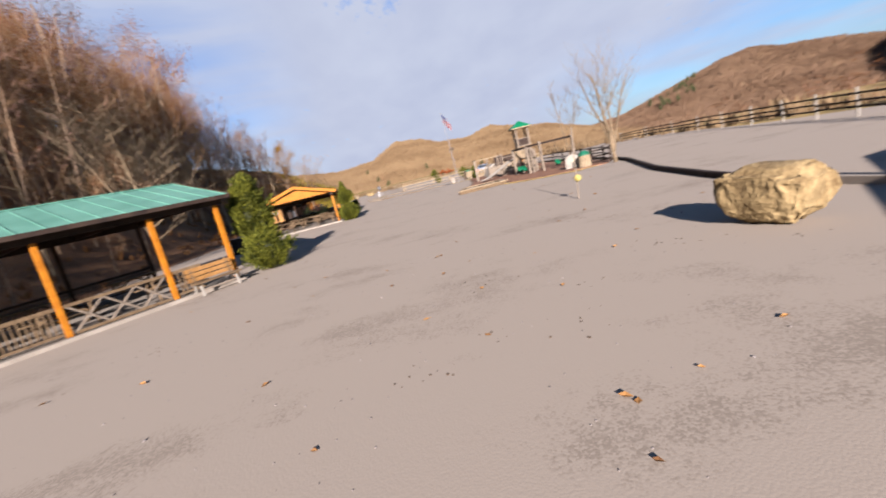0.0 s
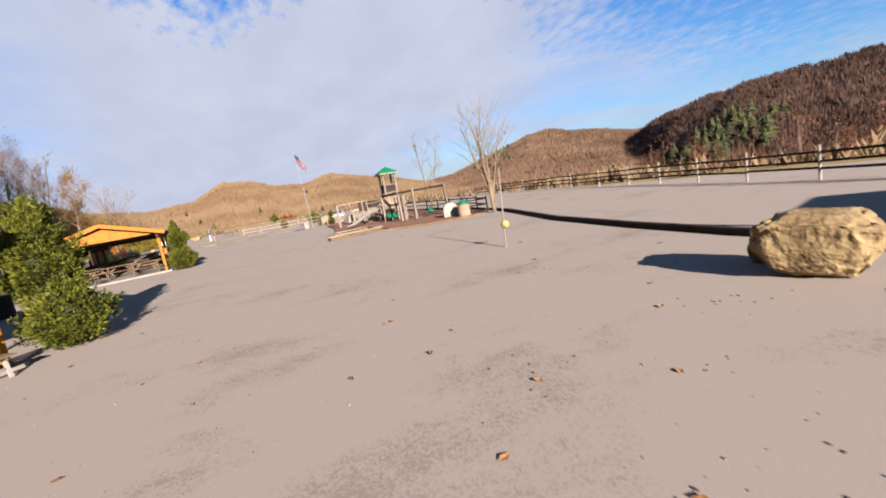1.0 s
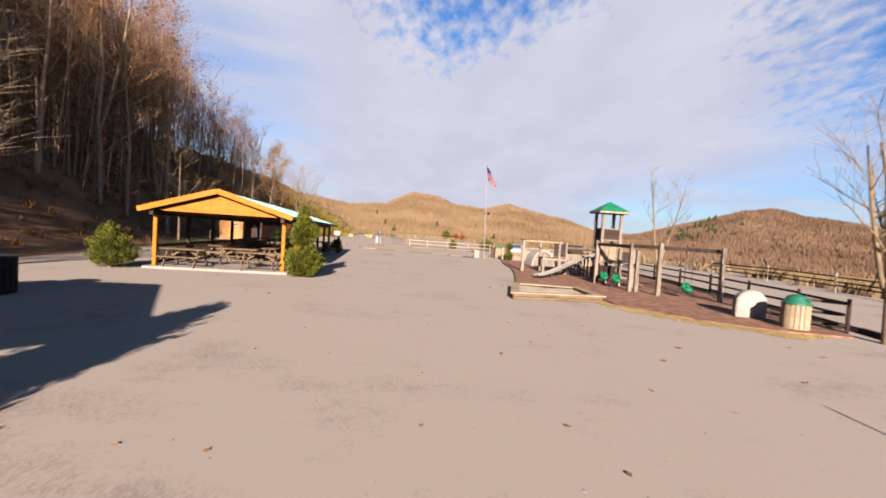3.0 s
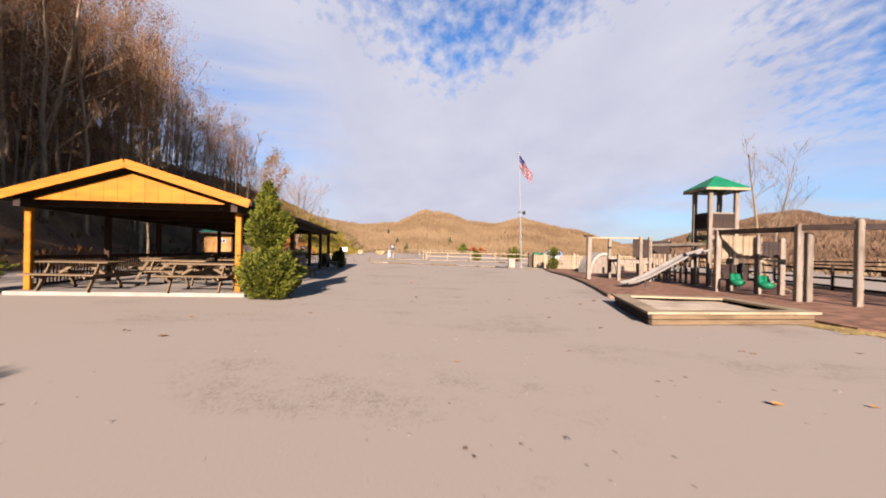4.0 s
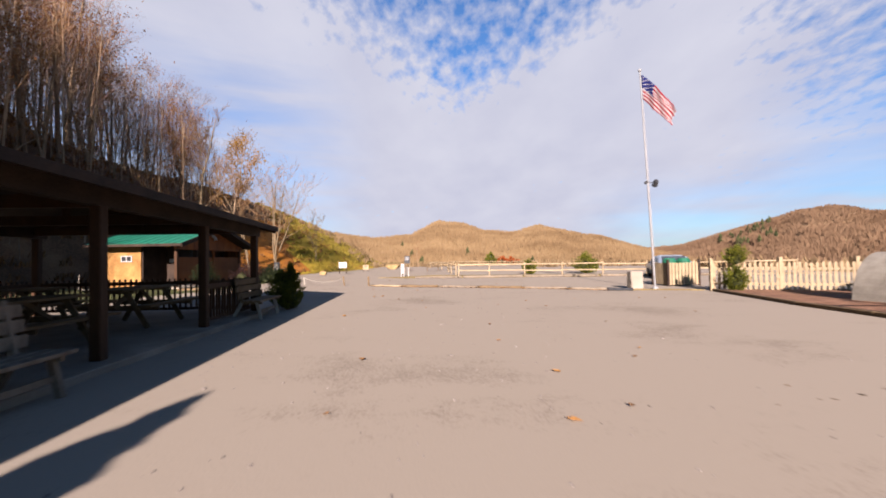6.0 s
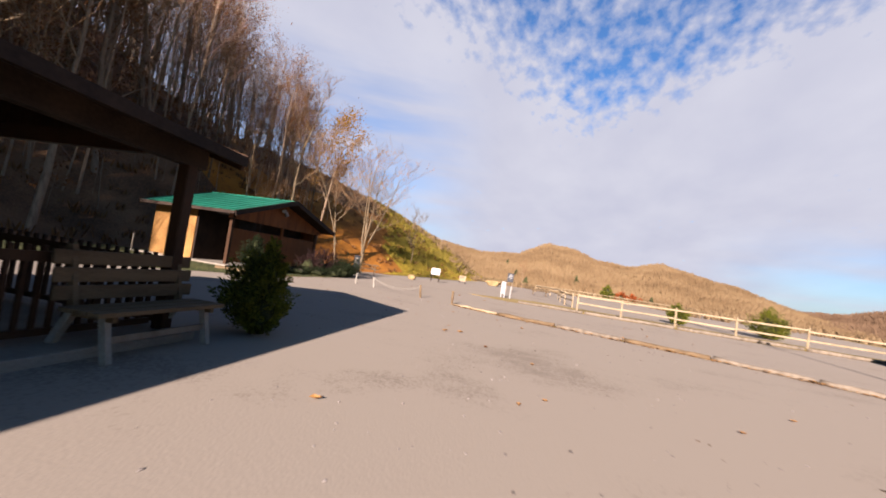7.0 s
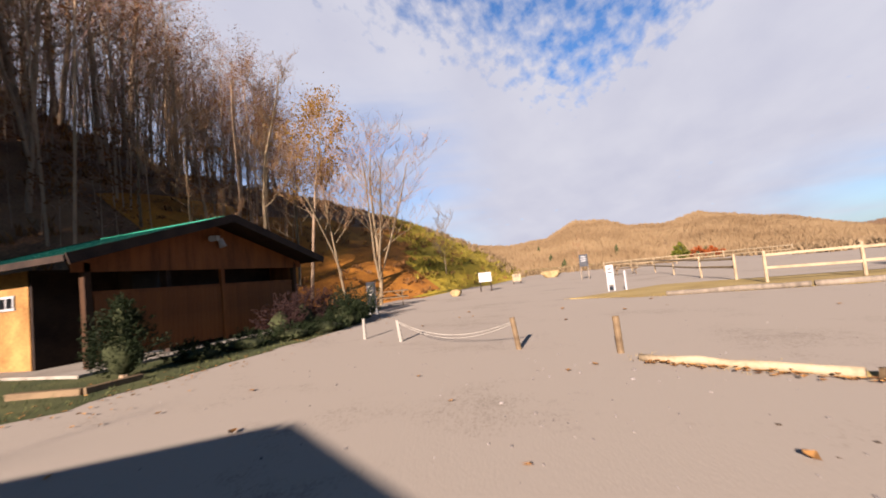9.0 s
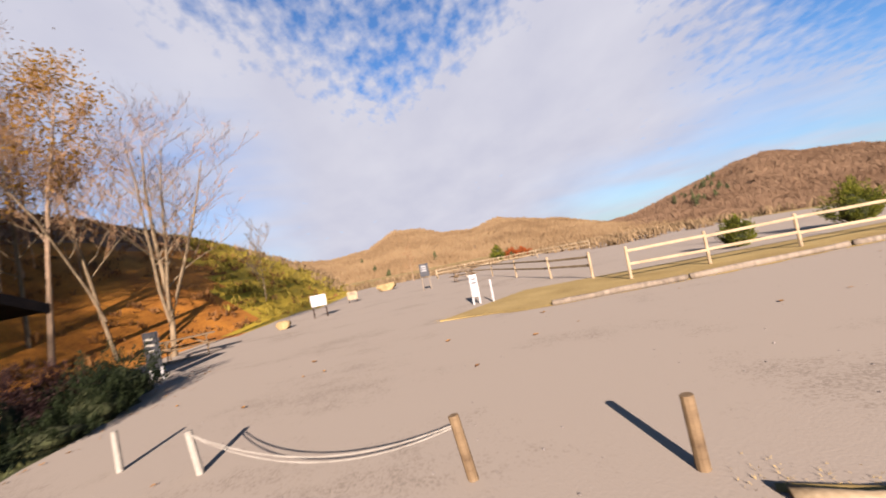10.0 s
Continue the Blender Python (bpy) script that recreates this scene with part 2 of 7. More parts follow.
M = {
    "gravel": gravel("gravel"),
    "concrete": material("concrete", (0.12, 0.10, 0.076), (0.20, 0.172, 0.135), 1.5, 0.9, 0.2, 40.0),
    "mulch": material("mulch", (0.055, 0.028, 0.016), (0.20, 0.105, 0.06), 3.0, 0.95, 0.9, 30.0),
    "sand": material("sand", (0.204, 0.16, 0.105), (0.313, 0.255, 0.177), 2.0, 0.95, 0.3, 50.0),
    "grass": material("dry_grass", (0.16, 0.112, 0.008), (0.29, 0.20, 0.016), 0.25, 0.95, 0.6, 12.0),
    "verge_grass": material("verge_grass", (0.14, 0.095, 0.03), (0.23, 0.165, 0.06), 0.6, 0.95, 0.6, 14.0),
    "pale_bark": material("pale_bark", (0.055, 0.039, 0.022), (0.155, 0.112, 0.064), 3.0, 0.95, 0.4, 30.0, stretch=(3, 3, 0.7)),
    "autumn_litter": material("autumn_litter", (0.13, 0.043, 0.006), (0.30, 0.12, 0.014), 0.3, 0.95, 0.8, 8.0),
    "leaf_litter": material("leaf_litter", (0.05, 0.026, 0.013), (0.17, 0.088, 0.040), 0.35, 0.95, 0.8, 9.0),
    # darker copy of hill_wood: the south hill's shaded side put into the colour
    "shaded_south_wood": material("shaded_south_wood", (0.035, 0.021, 0.015), (0.095, 0.057, 0.037), 0.045, 0.95, 0.0, 0.22),
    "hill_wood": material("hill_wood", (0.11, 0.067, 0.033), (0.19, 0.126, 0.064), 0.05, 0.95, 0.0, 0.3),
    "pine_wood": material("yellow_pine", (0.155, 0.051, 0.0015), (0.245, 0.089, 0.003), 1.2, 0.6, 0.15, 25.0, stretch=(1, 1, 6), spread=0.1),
    "brown_wood": material("brown_stained_wood", (0.058, 0.018, 0.005), (0.148, 0.049, 0.012), 1.5, 0.65, 0.2, 30.0, stretch=(3, 3, 0.6), spread=0.12),
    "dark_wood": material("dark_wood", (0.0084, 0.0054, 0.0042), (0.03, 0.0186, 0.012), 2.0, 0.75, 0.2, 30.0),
    "grey_wood": material("weathered_wood", (0.052, 0.040, 0.028), (0.145, 0.115, 0.082), 2.0, 0.85, 0.35, 35.0, stretch=(4, 4, 0.8), spread=0.15),
    "table_wood": material("table_wood", (0.045, 0.028, 0.014), (0.105, 0.07, 0.036), 2.0, 0.75, 0.25, 30.0, stretch=(0.6, 4, 4), spread=0.15),
    "pale_wood": material("pale_wood", (0.115, 0.083, 0.046), (0.215, 0.163, 0.098), 2.0, 0.8, 0.25, 30.0, spread=0.1),
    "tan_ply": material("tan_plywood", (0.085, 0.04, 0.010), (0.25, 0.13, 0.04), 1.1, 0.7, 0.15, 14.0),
    "green_roof": material("green_metal_roof", (0.005, 0.080, 0.046), (0.012, 0.130, 0.078), 0.8, 0.38, 0.05, 20.0, spread=0.05),
    # paler copy of green_roof: grazing sun and sky sheen put into the colour
    "sunlit_roof": material("sunlit_green_roof", (0.05, 0.125, 0.088), (0.085, 0.185, 0.135), 0.8, 0.45, 0.05, 20.0, spread=0.05),
    "green_plastic": material("green_plastic", (0.004, 0.062, 0.026), (0.009, 0.108, 0.046), 2.0, 0.45, 0.02, 20.0),
    "rock": material("sandstone", (0.085, 0.055, 0.023), (0.245, 0.178, 0.082), 1.6, 0.9, 0.9, 11.0, distance=0.08),
    "stone": material("cast_stone", (0.125, 0.110, 0.087), (0.205, 0.185, 0.15), 3.0, 0.9, 0.4, 30.0),
    "bark": material("bark", (0.055, 0.037, 0.024), (0.20, 0.135, 0.082), 3.0, 0.95, 0.5, 30.0, stretch=(3, 3, 0.7), spread=0.25),
    "white_paint": material("white_paint", (0.17, 0.162, 0.15), (0.26, 0.25, 0.235), 3.0, 0.55, 0.1, 40.0),
    "black": material("black_metal", (0.0084, 0.0084, 0.0091), (0.028, 0.028, 0.0294), 3.0, 0.5, 0.1, 40.0),
    # dark copy of the pine: shade on posts and timbers put into the colour
    "post_wood": material("shaded_post", (0.014, 0.007, 0.003), (0.038, 0.017, 0.007), 1.2, 0.65, 0.15, 25.0, stretch=(2, 2, 0.5), spread=0.1),
}


# ---- building blocks ----
def box(bm, size, at=(0, 0, 0), turn=None, bevel=0.0):
    m = Matrix.Translation(at) @ (turn.to_4x4() if turn else Matrix.Identity(4)) @ Matrix.Diagonal((*size, 1))
    made = bmesh.ops.create_cube(bm, size=1.0, matrix=m)["verts"]
    if bevel:
        edges = list({e for v in made for e in v.link_edges})
        bmesh.ops.bevel(bm, geom=edges, offset=bevel, segments=1, affect="EDGES")


def beam(bm, a, b, w, h, bevel=0.0, up=(0, 0, 1)):
    """A squared timber from a to b; h is measured along up."""
    a, b = Vector(a), Vector(b)
    z = (b - a).normalized()
    x = Vector(up).cross(z)
    x = x.normalized() if x.length > 1e-4 else Vector((1, 0, 0))
    y = z.cross(x)
    turn = Matrix((x, y, z)).transposed()
    box(bm, (w, h, (b - a).length), (a + b) / 2, turn, bevel)


def rod(bm, a, b, r, r2=None, seg=8):
    a, b = Vector(a), Vector(b)
    turn = (b - a).to_track_quat("Z", "Y").to_matrix().to_4x4()
    m = Matrix.Translation((a + b) / 2) @ turn
    bmesh.ops.create_cone(bm, cap_ends=True, segments=seg, radius1=r, radius2=r if r2 is None else r2, depth=(b - a).length, matrix=m)


def rough_up(bm, amount, size=1.0, seed=0.0):
    for v in bm.verts:
        v.co += noise.noise_vector(v.co / size + Vector((seed, seed * 1.7, 3.1))) * amount


def part(name, bm, mat, parent=None, label="", smooth=False):
    me = bpy.data.meshes.new(name)
    bm.to_mesh(me)
    bm.free()
    if smooth:
        me.shade_smooth()
    me.materials.append(mat)
    ob = new(name, me)
    if parent:
        ob.parent = parent
    if label:
        ob["label"] = label
    return ob


def thing(name, m, label, category, group=""):
    ob = new(name)
    ob.matrix_world = m
    return tagged(ob, label, category, group)


def structure(name, bm, mat, label, category, kind="structure"):
    return tagged(part(name, bm, mat), label, category, "", kind)


def B():
    return bmesh.new()


def mesh_of(name, verts, faces, mat, smooth=False):
    me = bpy.data.meshes.new(name)
    me.from_pydata(verts, [], faces)
    me.materials.append(mat)
    if smooth:
        me.shade_smooth()
    return me


# ---- ground and hills ----
def toe(y):
    """x at which the wooded slope begins, by y."""
    return np.interp(y, [-80, -20, 0, 20, 34, 44, 60, 80, 120, 300], [-16, -15, -15.5, -17, -22, -18, -15.5, -14, -18, -60])


def ground_height(x, y):
    rise = np.maximum(0.0, toe(y) - x)
    h = np.interp(y, [-80, 48, 80, 200], [0.74, 0.72, 0.45, 0.36]) * rise * np.clip(rise / 6.0, 0.0, 1.0)
    h = 75.0 * np.tanh(h / 75.0)
    # the grassy slope past the washroom: steep at its foot, rounded above
    knoll = 18.0 * np.tanh(0.69 * rise * np.clip(rise / 3.0, 0.0, 1.0) / 18.0)
    u = np.clip((y - 46.0) / 12.0, 0.0, 1.0)
    h = h * (1 - u) + np.maximum(knoll, 0.75 * h) * u
    # the valley past the fence falls away
    drop = np.clip((x - 30.0) / 40.0, 0.0, 1.0) * 6.0
    return h - drop


def make_ground():
    ax = np.concatenate([-np.geomspace(2600, 70, 26), np.arange(-66, 66.1, 1.5), np.geomspace(70, 2600, 26)])
    ay = np.concatenate([-np.geomspace(2600, 70, 24), np.arange(-66, 120.1, 1.5), np.geomspace(124, 2600, 26)])
    X, Y = np.meshgrid(ax, ay)
    Z = ground_height(X, Y)
    verts = np.stack([X, Y, Z], -1).reshape(-1, 3)
    w = len(ax)
    faces = [(j * w + i, j * w + i + 1, (j + 1) * w + i + 1, (j + 1) * w + i) for j in range(len(ay) - 1) for i in range(w - 1)]
    me = mesh_of("ground", verts.tolist(), faces, M["gravel"], True)
    me.materials.append(M["leaf_litter"]); me.materials.append(M["grass"]); me.materials.append(M["autumn_litter"]); me.materials.append(M["verge_grass"])
    cx, cy = (ax[1:] + ax[:-1]) / 2, (ay[1:] + ay[:-1]) / 2
    CX, CY = np.meshgrid(cx, cy)
    kind = np.zeros(CX.shape)
    kind = np.where((CX > 27) | (CY < -60) | (CY > 95) | (abs(CX) > 60), 4, kind)
    kind = np.where(CX < toe(CY) + 0.8, 1, kind)
    kind = np.where((CX < toe(CY) + 0.8) & (CX > toe(CY) - 11) & (CY > 43), 3, kind)
    kind = np.where((CX < toe(CY) + 0.8) & (CY > 57 + 1.7 * np.maximum(0, -15.5 - CX) + 2.5 * np.sin(CX * 1.7)), 2, kind)
    me.polygons.foreach_set("material_index", kind.reshape(-1).astype(np.int32))
    return tagged(new("ground", me), "pinkish grey gravel lot with leaf litter and dry grass round it", "ground", "", "structure")


make_ground()


def hill(name, profile, near_by, far_by, label, mat, seed, foot=-8.0):
    """A wooded ridge whose skyline follows (bearing, elevation) in degrees at the distance far."""
    b0, b1 = profile[0][0], profile[-1][0]
    nb, nr = int((b1 - b0) * 4), 26
    verts, faces = [], []
    for i in range(nb + 1):
        b = b0 + (b1 - b0) * i / nb
        e = float(np.interp(b, [p[0] for p in profile], [p[1] for p in profile]))
        near, far = (v if isinstance(v, int) else float(np.interp(b, [p[0] for p in v], [p[1] for p in v])) for v in (near_by, far_by))
        top = far * math.tan(radians(e)) - 2.6
        for j in range(nr + 1):
            u = j / nr
            r = near + (far - near) * u if u <= 0.8 else near + (far - near) * (0.8 + (u - 0.8) * 3)
            s = min(1.0, u / 0.8)
            z = foot + (top - foot) * (s * s * (3 - 2 * s) * 0.45 + s * 0.55)
            if u > 0.8:
                z = top - (u - 0.8) * 5 * 0.6 * (top - foot)
            rr = far if u == 0.8 else r
            p = Vector((rr * 0.012, seed, b * 0.35))
            z += noise.fractal(p, 1.0, 2.0, 4) * 0.07 * (top - foot) * min(1.0, u * 2.5) * (1 if u < 0.75 else 0.25)
            r2 = r / math.cos(0)
            verts.append((1.5 + r2 * math.sin(radians(b)), r2 * math.cos(radians(b)), z))
    w = nr + 1
    for i in range(nb):
        for j in range(nr):
            faces.append((i * w + j, i * w + j + 1, (i + 1) * w + j + 1, (i + 1) * w + j))
    me = mesh_of(name, verts, [f[::-1] for f in faces], mat, True)
    return tagged(new(name, me), label, "hill", "", "structure")


HILL_NORTH = [(-24, 4.6), (-15, 3.5), (-10.5, 2.9), (-5.7, 3.3), (-3.6, 4.5), (-2, 5.0), (0.5, 4.7), (3.6, 3.7), (7, 3.4), (10.6, 4.15), (14.5, 3.2), (18, 2.6), (21.8, 1.3), (25, 0.6), (30, 0.3)]
HILL_EAST = [(18, 0.2), (22, 0.8), (27, 1.3), (31, 2.6), (34.5, 3.6), (37, 4.4), (39.8, 4.7), (43, 3.9), (46.6, 3.4), (50, 2.4), (56, 2.2), (66, 2.0)]
HILL_SOUTH = [(46, 0.4), (48.5, 1.2), (50, 2.0), (53, 3.2), (58, 4.4), (63, 4.9), (68, 5.0), (75, 5.2), (90, 5.4), (110, 5.0), (130, 3.5)]
HILL_NORTH = [(b, e * 0.88) for b, e in HILL_NORTH]
HILL_EAST = [(b, e * 0.88) for b, e in HILL_EAST]
hill("hill_north", HILL_NORTH, 190, 620, "wooded hill with bare brown winter trees", M["hill_wood"], 1.0)
hill("hill_east", HILL_EAST, 240, 760, "round wooded hill with bare trees in low sun", M["hill_wood"], 5.0)
hill("hill_south", HILL_SOUTH, ((46, 330), (56, 190), (64, 120), (130, 110)), ((46, 640), (56, 430), (64, 350), (130, 340)), "steep wooded hill with bare trees and dark pines", M["shaded_south_wood"], 9.0)


# ---- pavilions ----
def gable_roof(parent, x0, x1, y0, y1, eave, ridge, rib_gap=0.6, metal="green_roof"):
    """Two metal slopes with raised ribs on a board deck coloured dark for shade, with fascia boards and barge boards.
    """
    xm = (x0 + x1) / 2
    for side, xe in ((-1, x0), (1, x1)):
        bm = B()
        slope = Vector((xe - xm, 0, eave - ridge))
        up = Vector((0, 1, 0)).cross(slope).normalized()
        up = up if up.z > 0 else -up
        a = Vector((xm, y0, ridge)) + up * 0.07
        c = Vector((xe, y0, eave)) + up * 0.07
        mid = (a + c) / 2 + Vector((0, (y1 - y0) / 2, 0))
        turn = Matrix((slope.normalized(), Vector((0, 1, 0)) if side < 0 else Vector((0, 1, 0)), slope.normalized().cross(Vector((0, 1, 0))))).transposed()
        box(bm, (slope.length, y1 - y0, 0.03), mid, turn)
        roof = part("roof", bm, M[metal], parent, "green standing-seam metal roof")
        bm = B()
        k = int((y1 - y0) / rib_gap)
        for i in range(k + 1):
            y = y0 + 0.02 + (y1 - y0 - 0.04) * i / k
            beam(bm, a + Vector((0, y - y0, 0)) + up * 0.025, c + Vector((0, y - y0, 0)) + up * 0.025, 0.035, 0.035, up=up)
        part("rib", bm, M[metal], roof)
        bm = B()
        # near-black deck colour deepens the shade under the roof
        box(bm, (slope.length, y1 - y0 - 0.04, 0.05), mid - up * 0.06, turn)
        part("roof_deck", bm, M["dark_wood"], parent, "board underside coloured dark for roof shade")
        bm = B()
        beam(bm, (xe + side * 0.03, y0, eave + 0.05), (xe + side * 0.03, y1, eave + 0.05), 0.04, 0.13)
        part("fascia", bm, M["dark_wood"], parent)
        for y in (y0, y1):
            bm = B()
            d = -0.02 if y == y0 else 0.02
            beam(bm, (xm, y + d, ridge + 0.035), (xe, y + d, eave + 0.035), 0.045, 0.22)
            # the far end takes the pine colour darkened for shade
            part("barge_board", bm, M["pine_wood" if y == y0 else "post_wood"], parent, "yellow pine barge board" if y == y0 else "barge board in pine colour darkened for shade")
    bm = B()
    beam(bm, (xm, y0, ridge + 0.09), (xm, y1, ridge + 0.09), 0.3, 0.03)
    part("ridge_cap", bm, M[metal], parent)


def railing(parent, a, b, top=0.95, gap=0.13, mat="pine_wood", z0=0.1):
    a, b = Vector(a), Vector(b)
    for z, w in ((top, 0.1), (z0 + 0.12, 0.07)):
        bm = B()
        beam(bm, a + Vector((0, 0, z)), b + Vector((0, 0, z)), 0.05, w)
        part("rail", bm, M[mat], parent)
    k = max(2, int((b - a).length / gap))
    me = None
    for i in range(1, k):
        p = a.lerp(b, i / k)
        if me is None:
            bm = B()
            box(bm, (0.035, 0.035, top - z0 - 0.12))
            first = part("baluster", bm, M[mat], parent)
            me = first.data
            first.location = (p.x, p.y, (top + z0 + 0.12) / 2)
        else:
            ob = new("baluster", me)
            ob.parent = parent
            ob.location = (p.x, p.y, (top + z0 + 0.12) / 2)


def pavilion(name, m, width, length, eave, ridge, posts_right, posts_left, rails, label, metal="green_roof"):
    """Local x runs from -width (far side) to 0 (the eave by the lot), y along the ridge."""
    pav = thing(name, m, label, "pavilion")
    over = 0.45
    bm = B()
    box(bm, (width - 0.3, length - 0.3, 0.2), (-width / 2, length / 2, 0.0), bevel=0.01)
    part("slab", bm, M["concrete"], pav, "pale concrete slab")
    gable_roof(pav, -width, 0, 0, length, eave, ridge, metal=metal)
    xr, xl = -over, -width + over
    zt = eave - 0.02
    for x, ys in ((xr, posts_right), (xl, posts_left)):
        for y in ys:
            bm = B()
            box(bm, (0.15, 0.15, zt - 0.1), (x, y, 0.1 + (zt - 0.1) / 2), bevel=0.012)
            # posts under the roof get the shade-darkened pine, the front ones plain pine
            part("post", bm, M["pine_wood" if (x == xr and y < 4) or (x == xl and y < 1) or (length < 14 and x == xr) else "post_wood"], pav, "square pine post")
        bm = B()
        beam(bm, (x, 0.15, zt - 0.02), (x, length - 0.15, zt - 0.02), 0.16, 0.26)
        # same near-black colour, for the shade below the eaves
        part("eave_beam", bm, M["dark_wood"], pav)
    k = max(2, int(length / 2.4))
    for i in range(k + 1):
        y = 0.8 + (length - 1.3) * i / k
        bm = B()
        beam(bm, (xl, y, zt + 0.02), (xr, y, zt + 0.02), 0.09, 0.2)
        for x in (xl, xr):
            beam(bm, (x, y, zt + 0.05), (-width / 2, y, ridge - 0.2), 0.07, 0.14)
        beam(bm, (-width / 2, y, zt), (-width / 2, y, ridge - 0.2), 0.07, 0.12, up=(0, 1, 0))
        part("truss", bm, M["post_wood"], pav, "dark timber roof truss")
    # gable boarding, board by board in one plane, recessed behind the barge boards
    for y in (0.28, length - 0.28):
        k, span = 14, width - 2 * 0.75
        for i in range(k):
            x0, x1 = -width / 2 - span / 2 + span * i / k, -width / 2 - span / 2 + span * (i + 1) / k
            def under(x):
                return eave + (ridge - eave) * (1 - abs(x + width / 2) / (width / 2)) - 0.16
            zb = eave + 0.03
            verts = []
            for yy in (y, y + 0.03):
                verts += [(x0 + 0.003, yy, zb), (x1 - 0.003, yy, zb), (x1 - 0.003, yy, max(zb + 0.01, under(x1))), (x0 + 0.003, yy, max(zb + 0.01, under(x0)))]
            faces = [(0, 1, 2, 3), (7, 6, 5, 4), (0, 4, 5, 1), (1, 5, 6, 2), (2, 6, 7, 3), (3, 7, 4, 0)]
            # front gable in plain pine, back gable in its shade-darkened copy
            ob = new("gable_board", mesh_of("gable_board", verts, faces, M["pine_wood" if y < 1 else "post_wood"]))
            ob.parent = pav
    for a, b in rails:
        railing(pav, a, b, mat="post_wood" if length > 14 or a[0] < -2 else "table_wood")
    return pav


def placed(x, y, degrees, z=0.0):
    return pose(x, y, z, 0, 0, degrees)


PAV_FAR = placed(-3.0, 7.75, 5.4)
far_pavilion = pavilion("pavilion", PAV_FAR, 6.15, 15.6, 2.42, 3.36, (0.55, 3.4, 6.4, 9.8, 12.6, 15.25), (0.55, 3.6, 6.6, 9.6, 12.4, 15.25),
         (((-0.45, 0.7, 0), (-0.45, 3.3, 0)), ((-0.5, 12.6, 0), (-0.5, 15.1, 0)), ((-5.7, 0.7, 0), (-5.7, 15.1, 0)), ((-5.6, 15.25, 0), (-0.55, 15.25, 0))),
         "open picnic pavilion with yellow pine gable and green metal roof")
for piece in far_pavilion.children_recursive:
    # the eaves sink a little towards the far end
    if not piece.name.startswith("baluster"):
        for v in piece.data.vertices:
            v.co.z *= 1.0 - 0.0074 * v.co.y
PAV_NEAR = placed(-2.95, -10.8, -39)
near = PAV_NEAR @ Matrix.Translation((0, -13.0, 0))
pavilion("pavilion", near, 8.0, 13.0, 2.95, 4.0, (0.5, 2.7, 5.1, 7.7, 10.5, 12.6), (0.5, 3.4, 6.4, 9.4, 12.4),
         (((-0.45, 10.6, 0), (-0.45, 11.5, 0)), ((-0.45, 5.2, 0), (-0.45, 7.6, 0)), ((-0.45, 2.8, 0), (-0.45, 5.0, 0)), ((-7.5, 0.6, 0), (-7.5, 12.3, 0))),
         "long open picnic pavilion with pine posts and pale sunlit green metal roof", "sunlit_roof")

# out-of-view shelter, its form assumed, added to shadow the upper lot
pavilion("pavilion", placed(13.4, -24.2, 140), 6.0, 6.0, 2.6, 3.5, (0.5, 3.0, 5.5), (0.5, 3.0, 5.5), (), "unseen open shelter added for its roof shadow on the upper lot")


